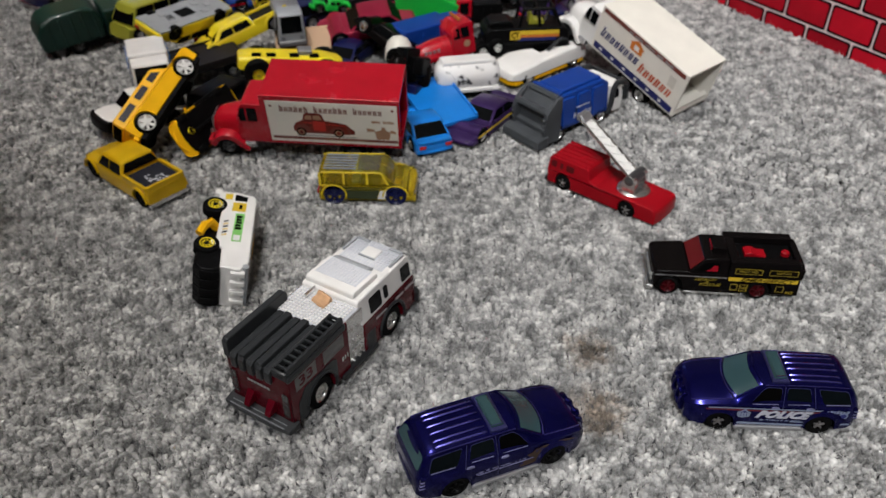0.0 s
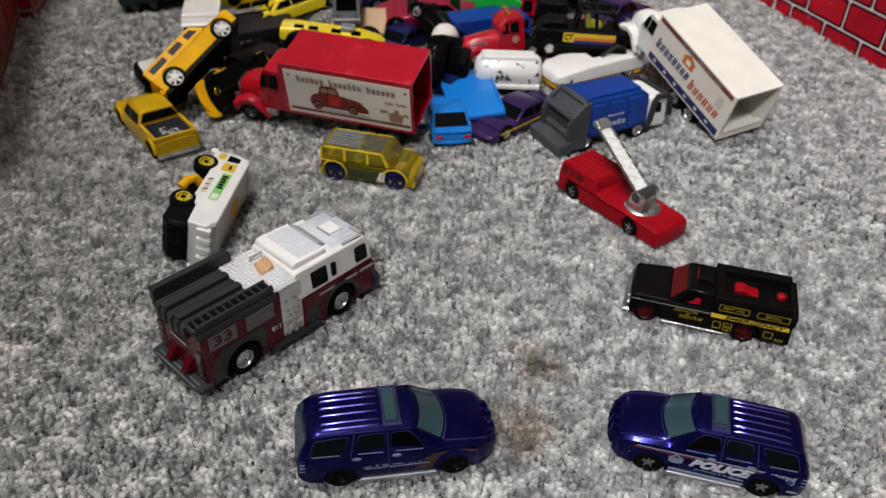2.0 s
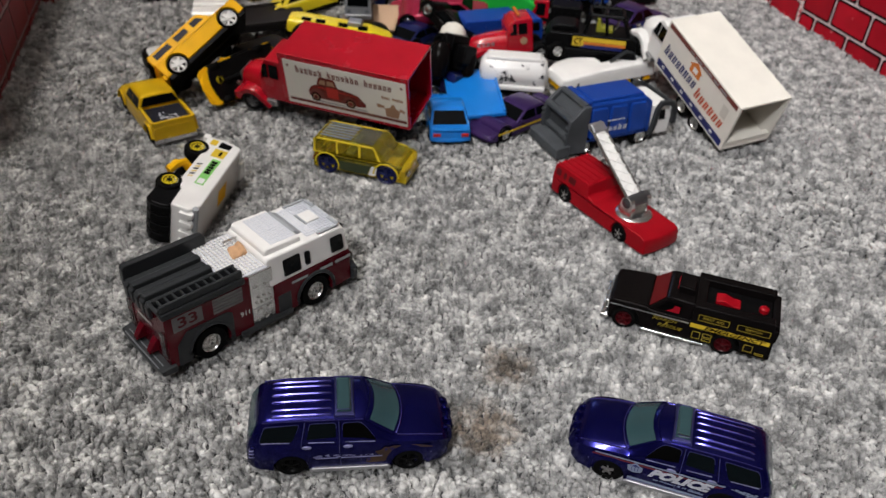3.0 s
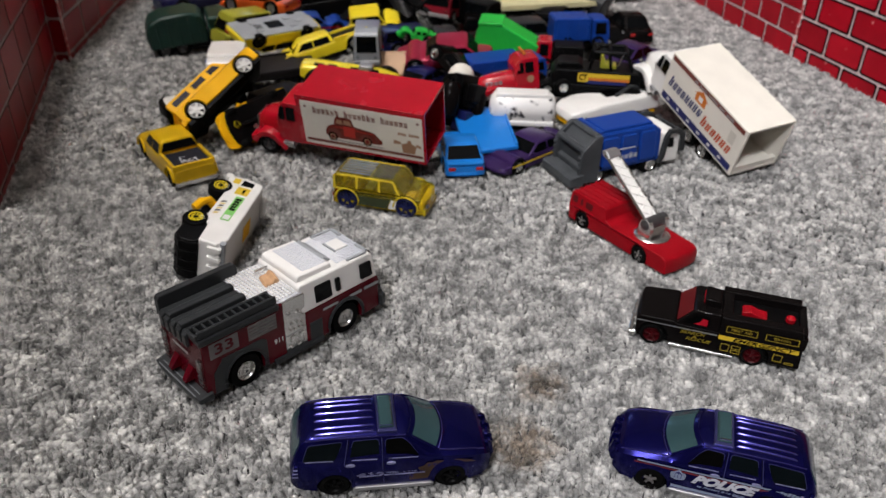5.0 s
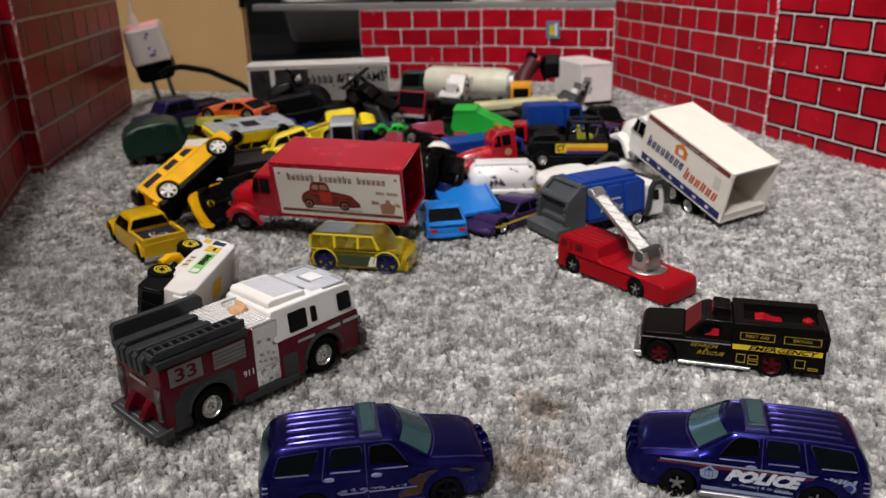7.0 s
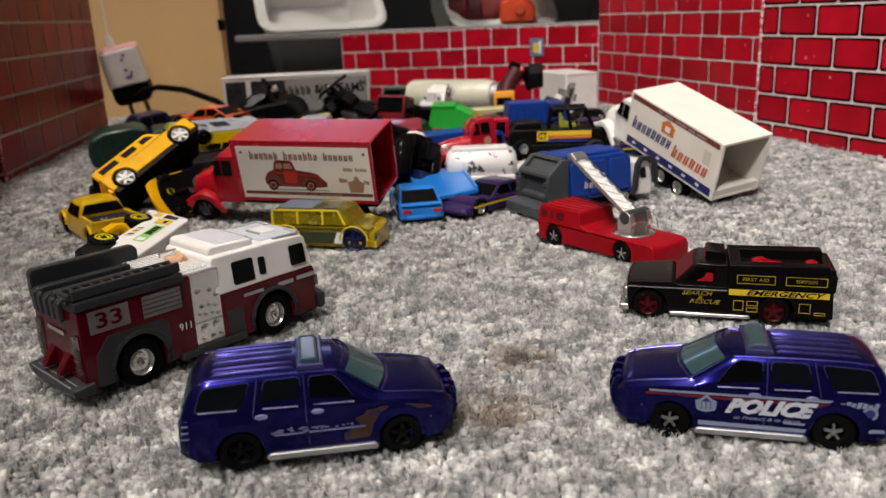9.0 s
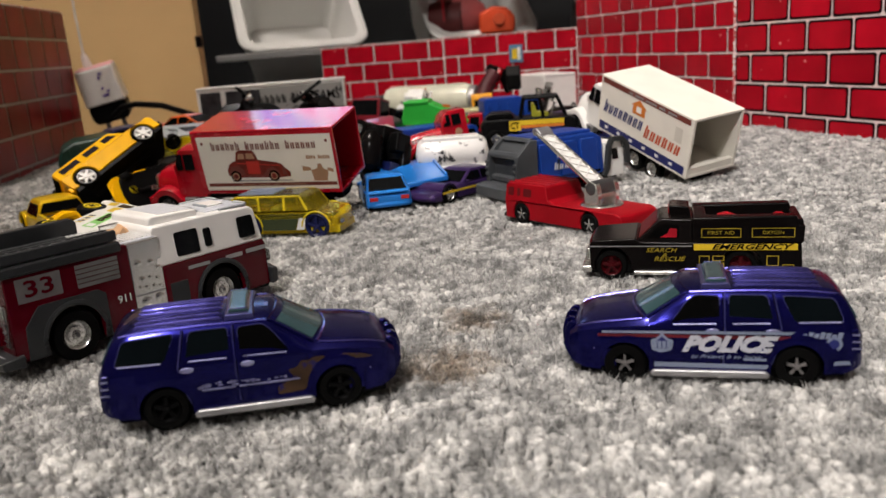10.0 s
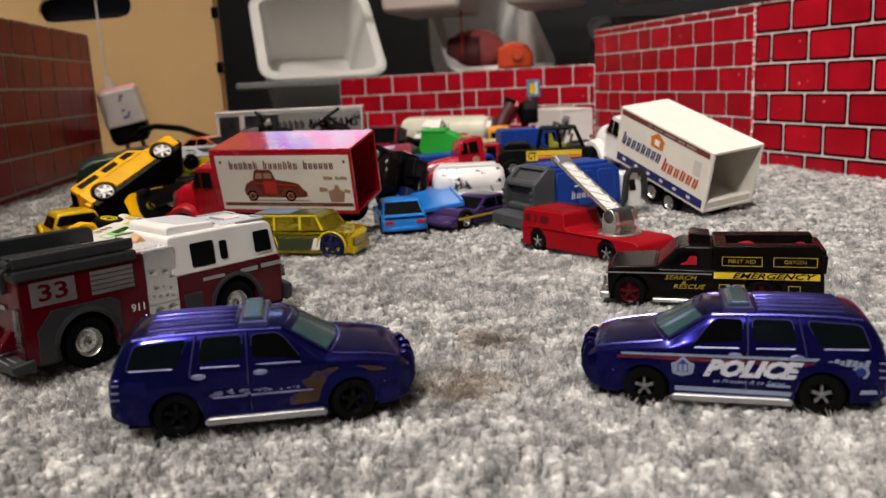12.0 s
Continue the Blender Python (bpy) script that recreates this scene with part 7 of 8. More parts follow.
    part("rear_bumper", slab([(-h2 + 3, 2.8), (-h2 - 0.4, 3.0), (-h2 - 1.0, 4.4), (-h2 - 0.4, 5.8), (-h2 + 3, 6.0)], w * 0.96, lambda a, c, z: (a + 2.6 * abs(c / w) ** 3, c, z), across), col, t, bevel=0.5)
    return t


def block_truck(name, m, label, cab_col, body_col, L=64.0, w=13.5, H=26.0, body_h=None, rim=CHROME, body_part="load_body", cab_len=18.0, r=6.0):
    """A short lorry: flat-fronted cab, separate load body, chassis and wheels."""
    t = thing(name, m, label, "toy truck", "heap of toy vehicles")
    h2 = L / 2
    bh = body_h or H
    part("chassis", box(-h2 + 1, h2 - 1, -w + 4, w - 4, 4, 8), BLACK_PLASTIC, t, bevel=0.5)
    xc = h2 - cab_len
    part("cab", slab([(xc, 5), (h2 - 0.6, 5), (h2, 12), (h2 - 1.5, H - 4), (h2 - 3.4, H - 2.4), (xc, H - 2.4)], w - 0.4, taper(99, -99, w - 0.4, w - 0.4, w - 1.6, 12, H, 0, 0.5)), cab_col, t, bevel=1.0)
    side_windows(t, [[(h2 - 3.4, 13.6), (xc + 3, 13.6), (xc + 3, H - 5), (h2 - 4.2, H - 5)]], w - 0.4, w - 1.6, 12, H, WINDOW, 0.14)
    pane(t, [(h2 + 0.1, -w + 3, 13.4), (h2 + 0.1, w - 3, 13.4), (h2 - 1.2, w - 3.4, H - 4.8), (h2 - 1.2, -w + 3.4, H - 4.8)], WINDOW, "windshield", 0.4)
    part(body_part, slab([(-h2, 8), (xc - 1, 8), (xc - 1, bh - 1.5), (xc - 2.5, bh), (-h2 + 1.5, bh), (-h2, bh - 1.5)], w, taper(99, -99, w, w, w - 0.8, 14, bh, 0, 0.3)), body_col, t, bevel=1.0)
    for i in range(4):
        x = -h2 + 4 + i * (L - cab_len - 8) / 3
        for s in (1, -1):
            part("body_rib", box(x - 0.7, x + 0.7, s * (w - 0.2) - 0.4, s * (w - 0.2) + 0.4, 9, bh - 4), body_col, t, bevel=0.2)
    part("front_bumper", box(h2 - 1, h2 + 1.8, -w + 0.5, w - 0.5, 3.4, 7), DULL_METAL, t, bevel=0.6)
    for s in (1, -1):
        part("headlight", lathe([(h2 - 1, 1.5), (h2 + 0.5, 1.3)], 10, "x", (0, s * (w - 4), 9.5)), GREY_CLEAR, t)
        for x in (h2 - 10, -h2 + 13):
            wheel(t, x, s * (w - 0.1), r, r, 4.6, rim, 5, 0.6)
    return t


def semi_tractor(m, label, col, name="toy_lorry", L=62.0, w=13.0):
    t = thing(name, m, label, "toy truck", "heap of toy vehicles")
    bonnet_cab(t, -L / 2 + 24, w, 6.0, col, length=L - 26, height=26 if col is RED else 28, hood_h=15.5 if col is RED else 19)
    part("chassis", box(-L / 2, L / 2 - 4, -6, 6, 4.5, 8.5), BLACK_PLASTIC, t)
    part("fifth_wheel", lathe([(8.4, 6), (10, 6)], 16, "z", (-L / 2 + 9, 0, 0)), BLACK_PLASTIC, t)
    for s in (1, -1):
        if col is not RED:
            part("exhaust_stack", tube([(-L / 2 + 23, s * (w - 1), 9), (-L / 2 + 23, s * (w - 1), 36)], 1.2), CHROME, t)
        for i in range(4 if col is RED else 0):
            part("hood_vent", box(L / 2 - 20 + i * 3.4, L / 2 - 17.8 + i * 3.4, s * 9.0 - 0.4, s * 9.0 + 0.4, 14.6, 17.0), DULL_METAL, t)
        for x in (L / 2 - 11, -L / 2 + 6, -L / 2 + 19):
            wheel(t, x, s * (w - 0.3), 6.2, 6.2, 4.6, CHROME, 5, 0.58)
        part("door_badge", lathe([(s * (w - 1.0), 2.6), (s * (w - 0.6), 2.6)], 18, "y", (-L / 2 + 31, 0, 17)), TAN_INK, t, "round tan door badge")
    for i in range(5):
        part("roof_lamp", box(-L / 2 + 33, -L / 2 + 35, -7.6 + i * 3.6, -6.2 + i * 3.6, 34.4, 35.8), ORANGE_INK, t)
    return t


def excavator(m):
    t = thing("toy_excavator", m, "black excavator body with yellow stripe and open cage cab", "toy digger", "heap of toy vehicles")
    w = 14.5
    part("body", slab([(-34, 9), (33, 9), (35, 12), (35, 20), (31, 22.5), (-32, 22.5), (-35, 19)], w, taper(30, -30, w, w, w - 1, 18, 22, 3, 0)), BLACK_PLASTIC, t, "black counterweight body", bevel=1.2)
    part("skirt", box(-32, 32, -w - 0.6, w + 0.6, 8.6, 12), BLACK_PLASTIC, t, bevel=0.8)
    part("engine_cover", slab([(-30, 22), (-10, 22), (-11, 25), (-14, 27), (-26, 27), (-30, 25)], 9), BLACK_PLASTIC, t, bevel=1.2)
    for y in (-9, 9):
        for a, b in (((-6, 22), (-3, 36)), ((10, 22), (8, 36)), ((26, 22), (20, 36))):
            part("cage_bar", tube([(a[0], y, a[1]), (b[0], y, b[1])], 1.3, 6), BLACK_PLASTIC, t)
        part("cage_rail", tube([(-3, y, 36), (20, y, 36)], 1.3, 6), BLACK_PLASTIC, t)
    for x in (-3, 8, 20):
        part("cage_cross", tube([(x, -9, 36), (x, 9, 36)], 1.3, 6), BLACK_PLASTIC, t)
    part("seat", slab([(2, 22), (14, 22), (14, 25), (6, 26), (4, 32), (2, 32)], 5), OLIVE, t, bevel=0.8)
    part("lever", tube([(16, 3, 22), (19, 5, 31)], 0.9, 6), CHROME, t)
    for s in (1, -1):
        part("track", slab([(-30, 0.5), (30, 0.5), (34, 4), (32, 8.6), (-32, 8.6), (-34, 4)], 4, lambda a, b, c, s=s: (a, b + s * 10, c)), BLACK_PLASTIC, t, bevel=1.2)
        sf = side_frame(s, 0, s * (w + 0.2), 0)
        for x0, x1, z0, z1, c in ((-14, 24, 18.2, 21.4, YELLOW_INK), (-8, 24, 16.0, 18.0, ORANGE_INK), (-8, 22, 13.4, 15.8, NAVY_INK)):
            a, b = sorted((-s * x0, -s * x1))
            patch(t, sf, [(a, z0), (b, z0), (b, z1), (a, z1)], c, "stripe")
        a, b = sorted((-s * -14, -s * -6))
        patch(t, sf, [(a, 14.5), (b, 14.5), (b, 21.4), (a, 21.4)], YELLOW_INK, "stripe", lift=0.14)
        lettering("CT", 4.6, BLACK, t, side_frame(s, -10, s * (w + 0.45), 17.8), 0, 6.0, 0.2)
    return t


def tanker(name, m, label, col, L, r, saddle=None, ends=None):
    """A lying tank with domed ends on a cradle."""
    t = thing(name, m, label, "toy truck", "heap of toy vehicles")
    h2 = L / 2
    prof = [(-h2, r * 0.3), (-h2 + 0.6, r * 0.75), (-h2 + 2.5, r * 0.95), (-h2 + 5, r), (h2 - 5, r), (h2 - 2.5, r * 0.95), (h2 - 0.6, r * 0.75), (h2, r * 0.3)]
    part("tank", lathe(prof, 28, "x", (0, 0, r + 5)), col, t)
    part("cradle", box(-h2 + 2, h2 - 2, -r * 0.8, r * 0.8, 3.5, 9), saddle or BLACK_PLASTIC, t, bevel=0.8)
    part("top_walk", box(-h2 + 6, h2 - 8, -3, 3, 2 * r + 4.6, 2 * r + 6.2), col, t, bevel=0.6)
    if ends:
        part("end_cap", lathe([(h2 - 1, r * 0.9), (h2 + 5, r * 0.9), (h2 + 6, r * 0.7)], 24, "x", (0, 0, r + 5)), ends, t)
    for s in (1, -1):
        for x in (-h2 + 10, h2 - 10):
            wheel(t, x, s * r * 0.85, 5.2, 5.2, 4, CHROME, 5, 0.6)
    return t


def flatbed(name, m, label, col, L, W, H=4.0, lip=1.5, legs=True, cat="toy truck"):
    t = thing(name, m, label, cat, "heap of toy vehicles")
    part("deck", box(-L / 2, L / 2, -W / 2, W / 2, 0, H), col, t, bevel=0.7)
    for s in (1, -1):
        part("deck_edge", box(-L / 2 + 1, L / 2 - 1, s * (W / 2 - 0.8) - 0.8, s * (W / 2 - 0.8) + 0.8, H, H + lip), col, t, bevel=0.4)
    part("frame_beam", box(-L / 2 + 3, L / 2 - 3, -W * 0.22, W * 0.22, -5, -0.1), BLACK_PLASTIC, t, bevel=0.5)
    if legs:
        for s in (1, -1):
            for x in (-L / 2 + 9, L / 2 - 12):
                wheel(t, x, s * (W / 2 - 1), -5.5, 5.2, 4, CHROME, 5, 0.6)
    return t


def motorbike(m, label):
    t = thing("toy_motorcycle", m, label, "toy motorcycle", "heap of toy vehicles")
    for x in (-21, 21):
        wheel(t, x, 2.4, 11, 11, 4.8, CHROME, 10, 0.72)
    part("frame", tube([(-21, 0, 11), (-8, 0, 20), (10, 0, 24), (16, 0, 20), (21, 0, 11)], 1.6), BLACK_PLASTIC, t)
    part("engine", slab([(-7, 7), (9, 7), (11, 17), (-5, 19)], 5), DULL_METAL, t, bevel=1.2)
    part("fuel_tank", slab([(-2, 20), (13, 22), (14, 27), (4, 29), (-3, 25)], 4.6), BLACK, t, bevel=1.8)
    part("seat", slab([(-20, 19), (-3, 21), (-3, 24), (-18, 23.5), (-22, 25)], 4), BLACK_PLASTIC, t, bevel=1.2)
    part("handlebar", tube([(14, -11, 32), (16, -6, 31), (16, 6, 31), (14, 11, 32)], 1.0), BLACK_PLASTIC, t)
    part("fork", tube([(16, 0, 31), (21, 0, 11)], 1.5), BLACK_PLASTIC, t)
    part("headlight", lathe([(16, 2.6), (20, 3.4)], 12, "x", (0, 0, 27)), CHROME, t)
    part("exhaust", tube([(4, -5, 8), (-10, -6, 7), (-27, -6.5, 10)], 1.7), GUNMETAL, t)
    return t


def box_trailer(m, L, W, H, label, pictured=True):
    t = thing("toy_box_trailer", m, label, "toy trailer", "heap of toy vehicles")
    part("body", box(0, L, 0, W, 6, H), WHITE, t, "white trailer shell", bevel=0.8)
    part("roof_rim", box(-0.6, L + 0.6, -0.6, W + 0.6, H - 1.5, H + 0.6), WHITE, t, bevel=0.5)
    part("chassis", box(10, L - 10, 6, W - 6, 1, 6.2), BLACK_PLASTIC, t)
    if pictured:
        photo = finish("dark_printed_photo", (0.028, 0.027, 0.03), rough=0.4, vary=0.8, scale=420, bump=0)
        part("side_print", box(28, L - 3, -0.5, 0.2, 10, H - 4), photo, t, "dark photographic side print")
        part("front_print", box(3, 23, -0.5, 0.2, 10, H - 4), photo, t, "small dark photographic print")
        part("end_print", box(-0.5, 0.2, 3, W - 3, 10, H - 3), photo, t, "dark photographic end print")
        part("pale_panel", box(L - 84, L - 2, -0.56, -0.3, 9, H - 3), finish("pale_grey_print", (0.3, 0.295, 0.285), rough=0.4, bump=0, wear=(0.05, 0.045, 0.045), wear_at=0.62, scale=120), t)
        lettering("& DREAMS", 9.0, BLACK, t, Matrix.Translation(((L - 30) * MM, -0.00075, (H - 15) * MM)) @ pose(0, 0, 0, 90, 0, 0), 0, 50, 0.3)
        letter_bars([1, 1, 1, 1, 1], 9.0, 28, BLACK, t, basis(L - 72, -0.62, H - 15, (1, 0, 0), (0, -1, 0)), strokes=2)
    else:
        for i in range(5):
            part("roof_boss", box(8 + i * 13, 13 + i * 13, min(2, W + 2), max(-2, W - 2), H + 0.4, H + 0.9), WHITE, t, bevel=0.5)
            part("side_rib", box(6 + i * 13.5, 6.8 + i * 13.5, -0.3, 0, 9, H - 3), WHITE, t)
    for s in (0, 1):
        wheel(t, L - 16, (W - 4) if s else -0.01 - 4, 5, 5, 4, CHROME, 5, 0.6) if not pictured else None
    return t


G = "heap of toy vehicles"
# front rank
toy_car("toy_car", mm(-21, 494, 0, 115), "sky-blue die-cast coupe with dark rear window", SKY_BLUE, "coupe", 62, 13.4, 18.5, 5.2, style=5)
flatbed("toy_flatbed", basis(-10, 520, 11.5, (-0.4, 0.9, 0.06), (-0.08, -0.08, 1)), "sky-blue plastic flatbed deck resting across cars", SKY_BLUE, 62, 36, 3.0)
toy_car("toy_car", mm(22, 510, 0, 239), "dark purple die-cast coupe with yellow side stripe", PURPLE, "coupe", 70, 13.6, 17, 5.4, stripe=YELLOW_INK)
tank = thing("toy_tank_body", mm(9, 553, 4, 14), "white tank body with chipped black marks", "toy truck", G)
part("tank", lathe([(-24, 2), (-23, 8), (-20.5, 11), (-17, 12), (17, 12), (20.5, 11), (23, 8), (24, 2)], 30, "x", (0, 0, 15)), WHITE_WORN, tank)
part("top_ledge", slab([(-21, 22), (20, 22), (18, 27.6), (-19, 27.6)], 6.4), WHITE, tank, bevel=1.4, seg=3)
part("side_ledge", box(-22, 22, -13, 13, 6, 9.4), WHITE, tank, bevel=1.0)
part("chassis", box(-20, 20, -8, 8, 1, 7), BLACK_PLASTIC, tank, bevel=0.8)
for s in (1, -1):
    for x in (-13, 13):
        wheel(tank, x, s * 10, 5.2, 5.2, 4, CHROME, 5, 0.6)
racer = thing("toy_racing_car", mm(63, 598, 3, 221, -2), "flat white and yellow toy racing car with roll bar", "toy car", G)
part("body", car_shell([(38, 8), (36, 11.4), (30, 13.6), (10, 16), (-34, 17), (-37, 15.4), (-38, 12)], [(38, 9), (36.4, 12), (31, 14.4), (20, 15.6), (-36, 15.6), (-38, 14.4)], [(38, 6.5), (30, 6), (-38, 6)], (), 5, 5, 0.02, 0.35), WHITE, racer, "flat white body shell")
part("under_tray", bulge([(37, 8, 2, 6), (34, 12.6, 2, 7), (20, 14, 2, 7), (-36, 14, 2, 7)]), YELLOW, racer, "yellow lower body")
part("cockpit", box(-12, 2, -4.6, 4.6, 15.4, 17.7), OPENING, racer, "rectangular black cockpit opening")
part("roll_bar", tube([(-24, -9, 16), (-22, -8.4, 22), (-16, -7.4, 23.4), (-4, -6.4, 17)], 1.3, 6), DARK_GREY, racer, "dark grey roll bar")
part("roll_bar", tube([(-24, 9, 16), (-22, 8.4, 22), (-16, 7.4, 23.4), (-4, 6.4, 17)], 1.3, 6), DARK_GREY, racer, "dark grey roll bar")
part("tail_trim", box(-38.6, -37, -13, 13, 9, 13), RUST_INK, racer, "orange-red tail trim", bevel=0.4)
for s in (1, -1):
    for x in (-24, 22):
        wheel(racer, x, s * 15.0, 5.4, 5.6, 4.4, CHROME, 5, 0.6)
semi_tractor(mm(0, 590, 13, 207, -6, 2), "red lorry tractor with round door badge", RED, L=72)
block_truck("toy_truck", mm(-22, 624, 7, 38, 0), "royal blue plastic truck with ribbed roof", ROYAL, ROYAL, 66, 13, 25)
excavator(mm(52, 613, 13, 9))
black_mixer = thing("toy_cement_mixer", basis(-34, 545, 20, (0.1, 0.35, 0.95), (0.9, -0.4, 0.1)), "black truck standing on end with white mixer dome", "toy truck", G)
part("chassis", box(-18, 20, -9, 9, -6, 4), BLACK_PLASTIC, black_mixer, bevel=1.0)
part("cab", slab([(-20, 2), (-4, 2), (-5, 14), (-16, 15), (-20, 9)], 10), NAVY, black_mixer, bevel=1.2)
part("engine", lathe([(-2, 5), (4, 7), (14, 6)], 14, "x", (0, 0, 8)), BLACK_PLASTIC, black_mixer)
for s in (1, -1):
    for x in (-11, 12):
        wheel(black_mixer, x, s * 11, -6, 7, 5, BLACK_PLASTIC, 5, 0.6)
part("grille", box(2, 15, -5, 8, 8, 16), BLACK_PLASTIC, black_mixer, bevel=1.5)
part("side_tank", lathe([(-12, 4), (8, 4.6), (10, 3)], 14, "x", (0, -3, 13)), BLACK, black_mixer)
part("mixer_dome", lathe([(8, 9.5), (17, 10), (22, 8.6), (25.5, 5.4), (26.8, 0.8)], 22, "x", (0, -15, -18)), CREAM, black_mixer, "off-white mixer dome")
part("axle_housing", lathe([(-12, 5), (-9, 8), (2, 8.6), (10, 7.4), (14, 4)], 16, "x", (0, 16, 1)), BLACK, black_mixer, "glossy black rounded housing")
part("rear_frame", box(-10, 12, -14, 8, -12, -5), BLACK_PLASTIC, black_mixer, bevel=1.2)
toy_car("toy_jeep", mm(-60, 604, 19, 150, 25, 20), "black open jeep tilted in the heap", BLACK, "wagon", 52, 11, 16, 6)
for x, y, z, yaw, col, kind, says in ((-62, 700, 2, 100, BLACK, "sedan", "black die-cast sedan buried in the heap"), (-22, 742, 6, 30, DARK_GREY, "wagon", "dark grey die-cast wagon buried in the heap"), (34, 752, 4, 150, BLACK, "coupe", "black die-cast coupe buried in the heap"), (74, 700, 8, 60, PURPLE, "coupe", "purple die-cast coupe buried in the heap"), (-14, 808, 2, 80, BLACK_PLASTIC, "wagon", "black plastic wagon buried in the heap"), (-64, 838, 4, 20, DARK_GREY, "sedan", "dark grey die-cast sedan buried in the heap"), (56, 812, 2, 120, BLACK, "sedan", "black die-cast sedan under a flatbed"), (-120, 690, 4, 40, NAVY, "wagon", "navy die-cast wagon buried in the heap"), (-96, 775, 10, 160, BLACK_PLASTIC, "van", "black plastic van buried in the heap")):
    toy_car("toy_car", mm(x, y, z, yaw), says, col, kind, 68, 13.5, 22, 6, rim=DULL_METAL)
# around the yellow off-roader
tipped = toy_car("toy_car", basis(-157, 474, 19.5, (-0.35, -0.93, -0.04), (-0.79, 0.32, -0.49)), "black and yellow car on its side showing its base", YELLOW, "coupe", 62, 13.5, 16, 5.2, rim=BLACK_PLASTIC, base_in=4.5, bow=8.0)
part("axle_boss", lathe([(0.9, 2.4), (1.7, 2.6), (1.7, 1.5), (0.9, 1.5)], 14, "z", (19, 2, 0), closed=False), LEMON, tipped, "small yellow ring on the base")
part("side_skirt", box(-12, 10, -13.9, -12.4, 2.2, 8), BLACK_PLASTIC, tipped, "black door opening", bevel=0.3)
part("side_skirt", box(-12, 4, 12.4, 13.9, 2.2, 8), BLACK_PLASTIC, tipped, "black door opening", bevel=0.3)
part("drive_line", tube([(-22, 0, 1.6), (16, 0, 1.4)], 1.6), BLACK_PLASTIC, tipped)
pale_car = toy_car("toy_car", mm(-217, 497, 2, 227, 9), "white car with black bumper beneath an off-roader", WHITE, "wagon", 60, 13.5, 23, 5.4, rim=BLACK_PLASTIC, bumper=BLACK_PLASTIC)
part("grille_guard", slab([(27.4, 3), (32.4, 3.4), (32.8, 9.6), (31.4, 10.8), (27.4, 10.8)], 13.4, lambda a, c, z: (a - 3.4 * abs(c / 14) ** 3, c, z), (-1, -0.8, -0.45, 0, 0.45, 0.8, 1)), BLACK_PLASTIC, pale_car, "black front guard", bevel=0.6)
delivery = block_truck("toy_van", mm(-224, 546, 0, 295), "white delivery van with blue and grey graphics", WHITE, WHITE, 50, 14.5, 37, 36, cab_len=15)
for s in (1, -1):
    part("side_stripe", box(-24, 9, s * 14.6 - 0.3, s * 14.6 + 0.3, 27, 31), SKY_BLUE, delivery, "sky-blue stripe")
    part("side_graphic", box(-22, 7, s * 14.7 - 0.3, s * 14.7 + 0.3, 12, 24), finish("mottled_grey_print", (0.24, 0.25, 0.28), rough=0.4, vary=0.9, scale=260, bump=0), delivery, "mottled grey printed graphic")
flatbed("toy_flatbed", basis(-196, 566, 17, (0.8, 0.6, 0.05), (0, -0.1, 1)), "dark brown flatbed lying low in the heap", finish("dark_brown_plastic", (0.011, 0.009, 0.009), rough=0.5), 66, 34, 5)
buggy = thing("toy_buggy", mm(-118, 541, 17, 16, -6), "bright yellow low racer with big black tyres", "toy car", G)
part("body", bulge([(36, 5, 13, 16), (33, 8, 12, 18), (20, 10, 11, 20.5), (-30, 10.4, 11, 21.5), (-37, 9.4, 12, 20.5), (-38, 8, 13, 19)], 4.5), LEMON, buggy, "flat yellow body rail")
for x in (-28, -18, -2, 12):
    part("vent", box(x, x + 6.5, -7.4, -3.2, 20.0, 21.75), OPENING, buggy, "dark slot in the body")
part("chassis", box(-36, 34, -7, 7, 6, 11.4), BLACK_PLASTIC, buggy, bevel=0.8)
part("engine", box(4, 14, -5, 5, 19, 24), DULL_METAL, buggy, bevel=0.8)
for s in (1, -1):
    for x in (-24, 24):
        wheel(buggy, x, s * 15.0, 10, 10, 7, LEMON, 0, 0.42, label="big black tyre with small yellow hub")
flatbed("toy_ramp", basis(-124, 612, 15, (0.96, 0.2, 0.05), (0, -0.25, 1)), "tan wooden ramp board lying in the heap", finish("tan_plywood", (0.5, 0.34, 0.22), rough=0.7, scale=60), 44, 34, 2.0, 0.4, False)
block_truck("toy_truck", mm(-136, 618, 18, 290, -4), "small silver truck facing out of the heap", LIGHT_GREY, DULL_METAL, 46, 11, 31, 24, cab_len=16)
pickup(mm(-172, 606, 18, 216, -14, 6), "toy_pickup_truck", "bright yellow long pickup with black bed", LEMON, BLACK_PLASTIC, 84, 12.5, 19, 0.62, 5.4, CHROME, False, G)
toy_car("toy_car", basis(-213, 607, 42, (0.5, 0.86, -0.04), (-0.1, 0.3, -0.95)), "yellow car upside down, grey base and wheels up", LEMON, "sedan", 76, 15, 19, 6.0, rim=BLACK_PLASTIC, base=LIGHT_GREY, detail_base=True)
green_truck = thing("toy_garbage_truck", mm(-312, 634, 2, 36, 6, 6), "bottle green refuse truck with rounded ribbed body", "toy truck", G)
part("load_body", slab([(-36, 8), (14, 8), (15, 24), (11, 33), (3, 36.5), (-22, 36.5), (-33, 32), (-38, 22)], 16, lambda x, y, z: (x, y * (1 - 0.0006 * max(z - 18, 0) ** 2), z), (-1, -0.6, 0, 0.6, 1)), BOTTLE_GREEN, green_truck, bevel=3.2, seg=3)
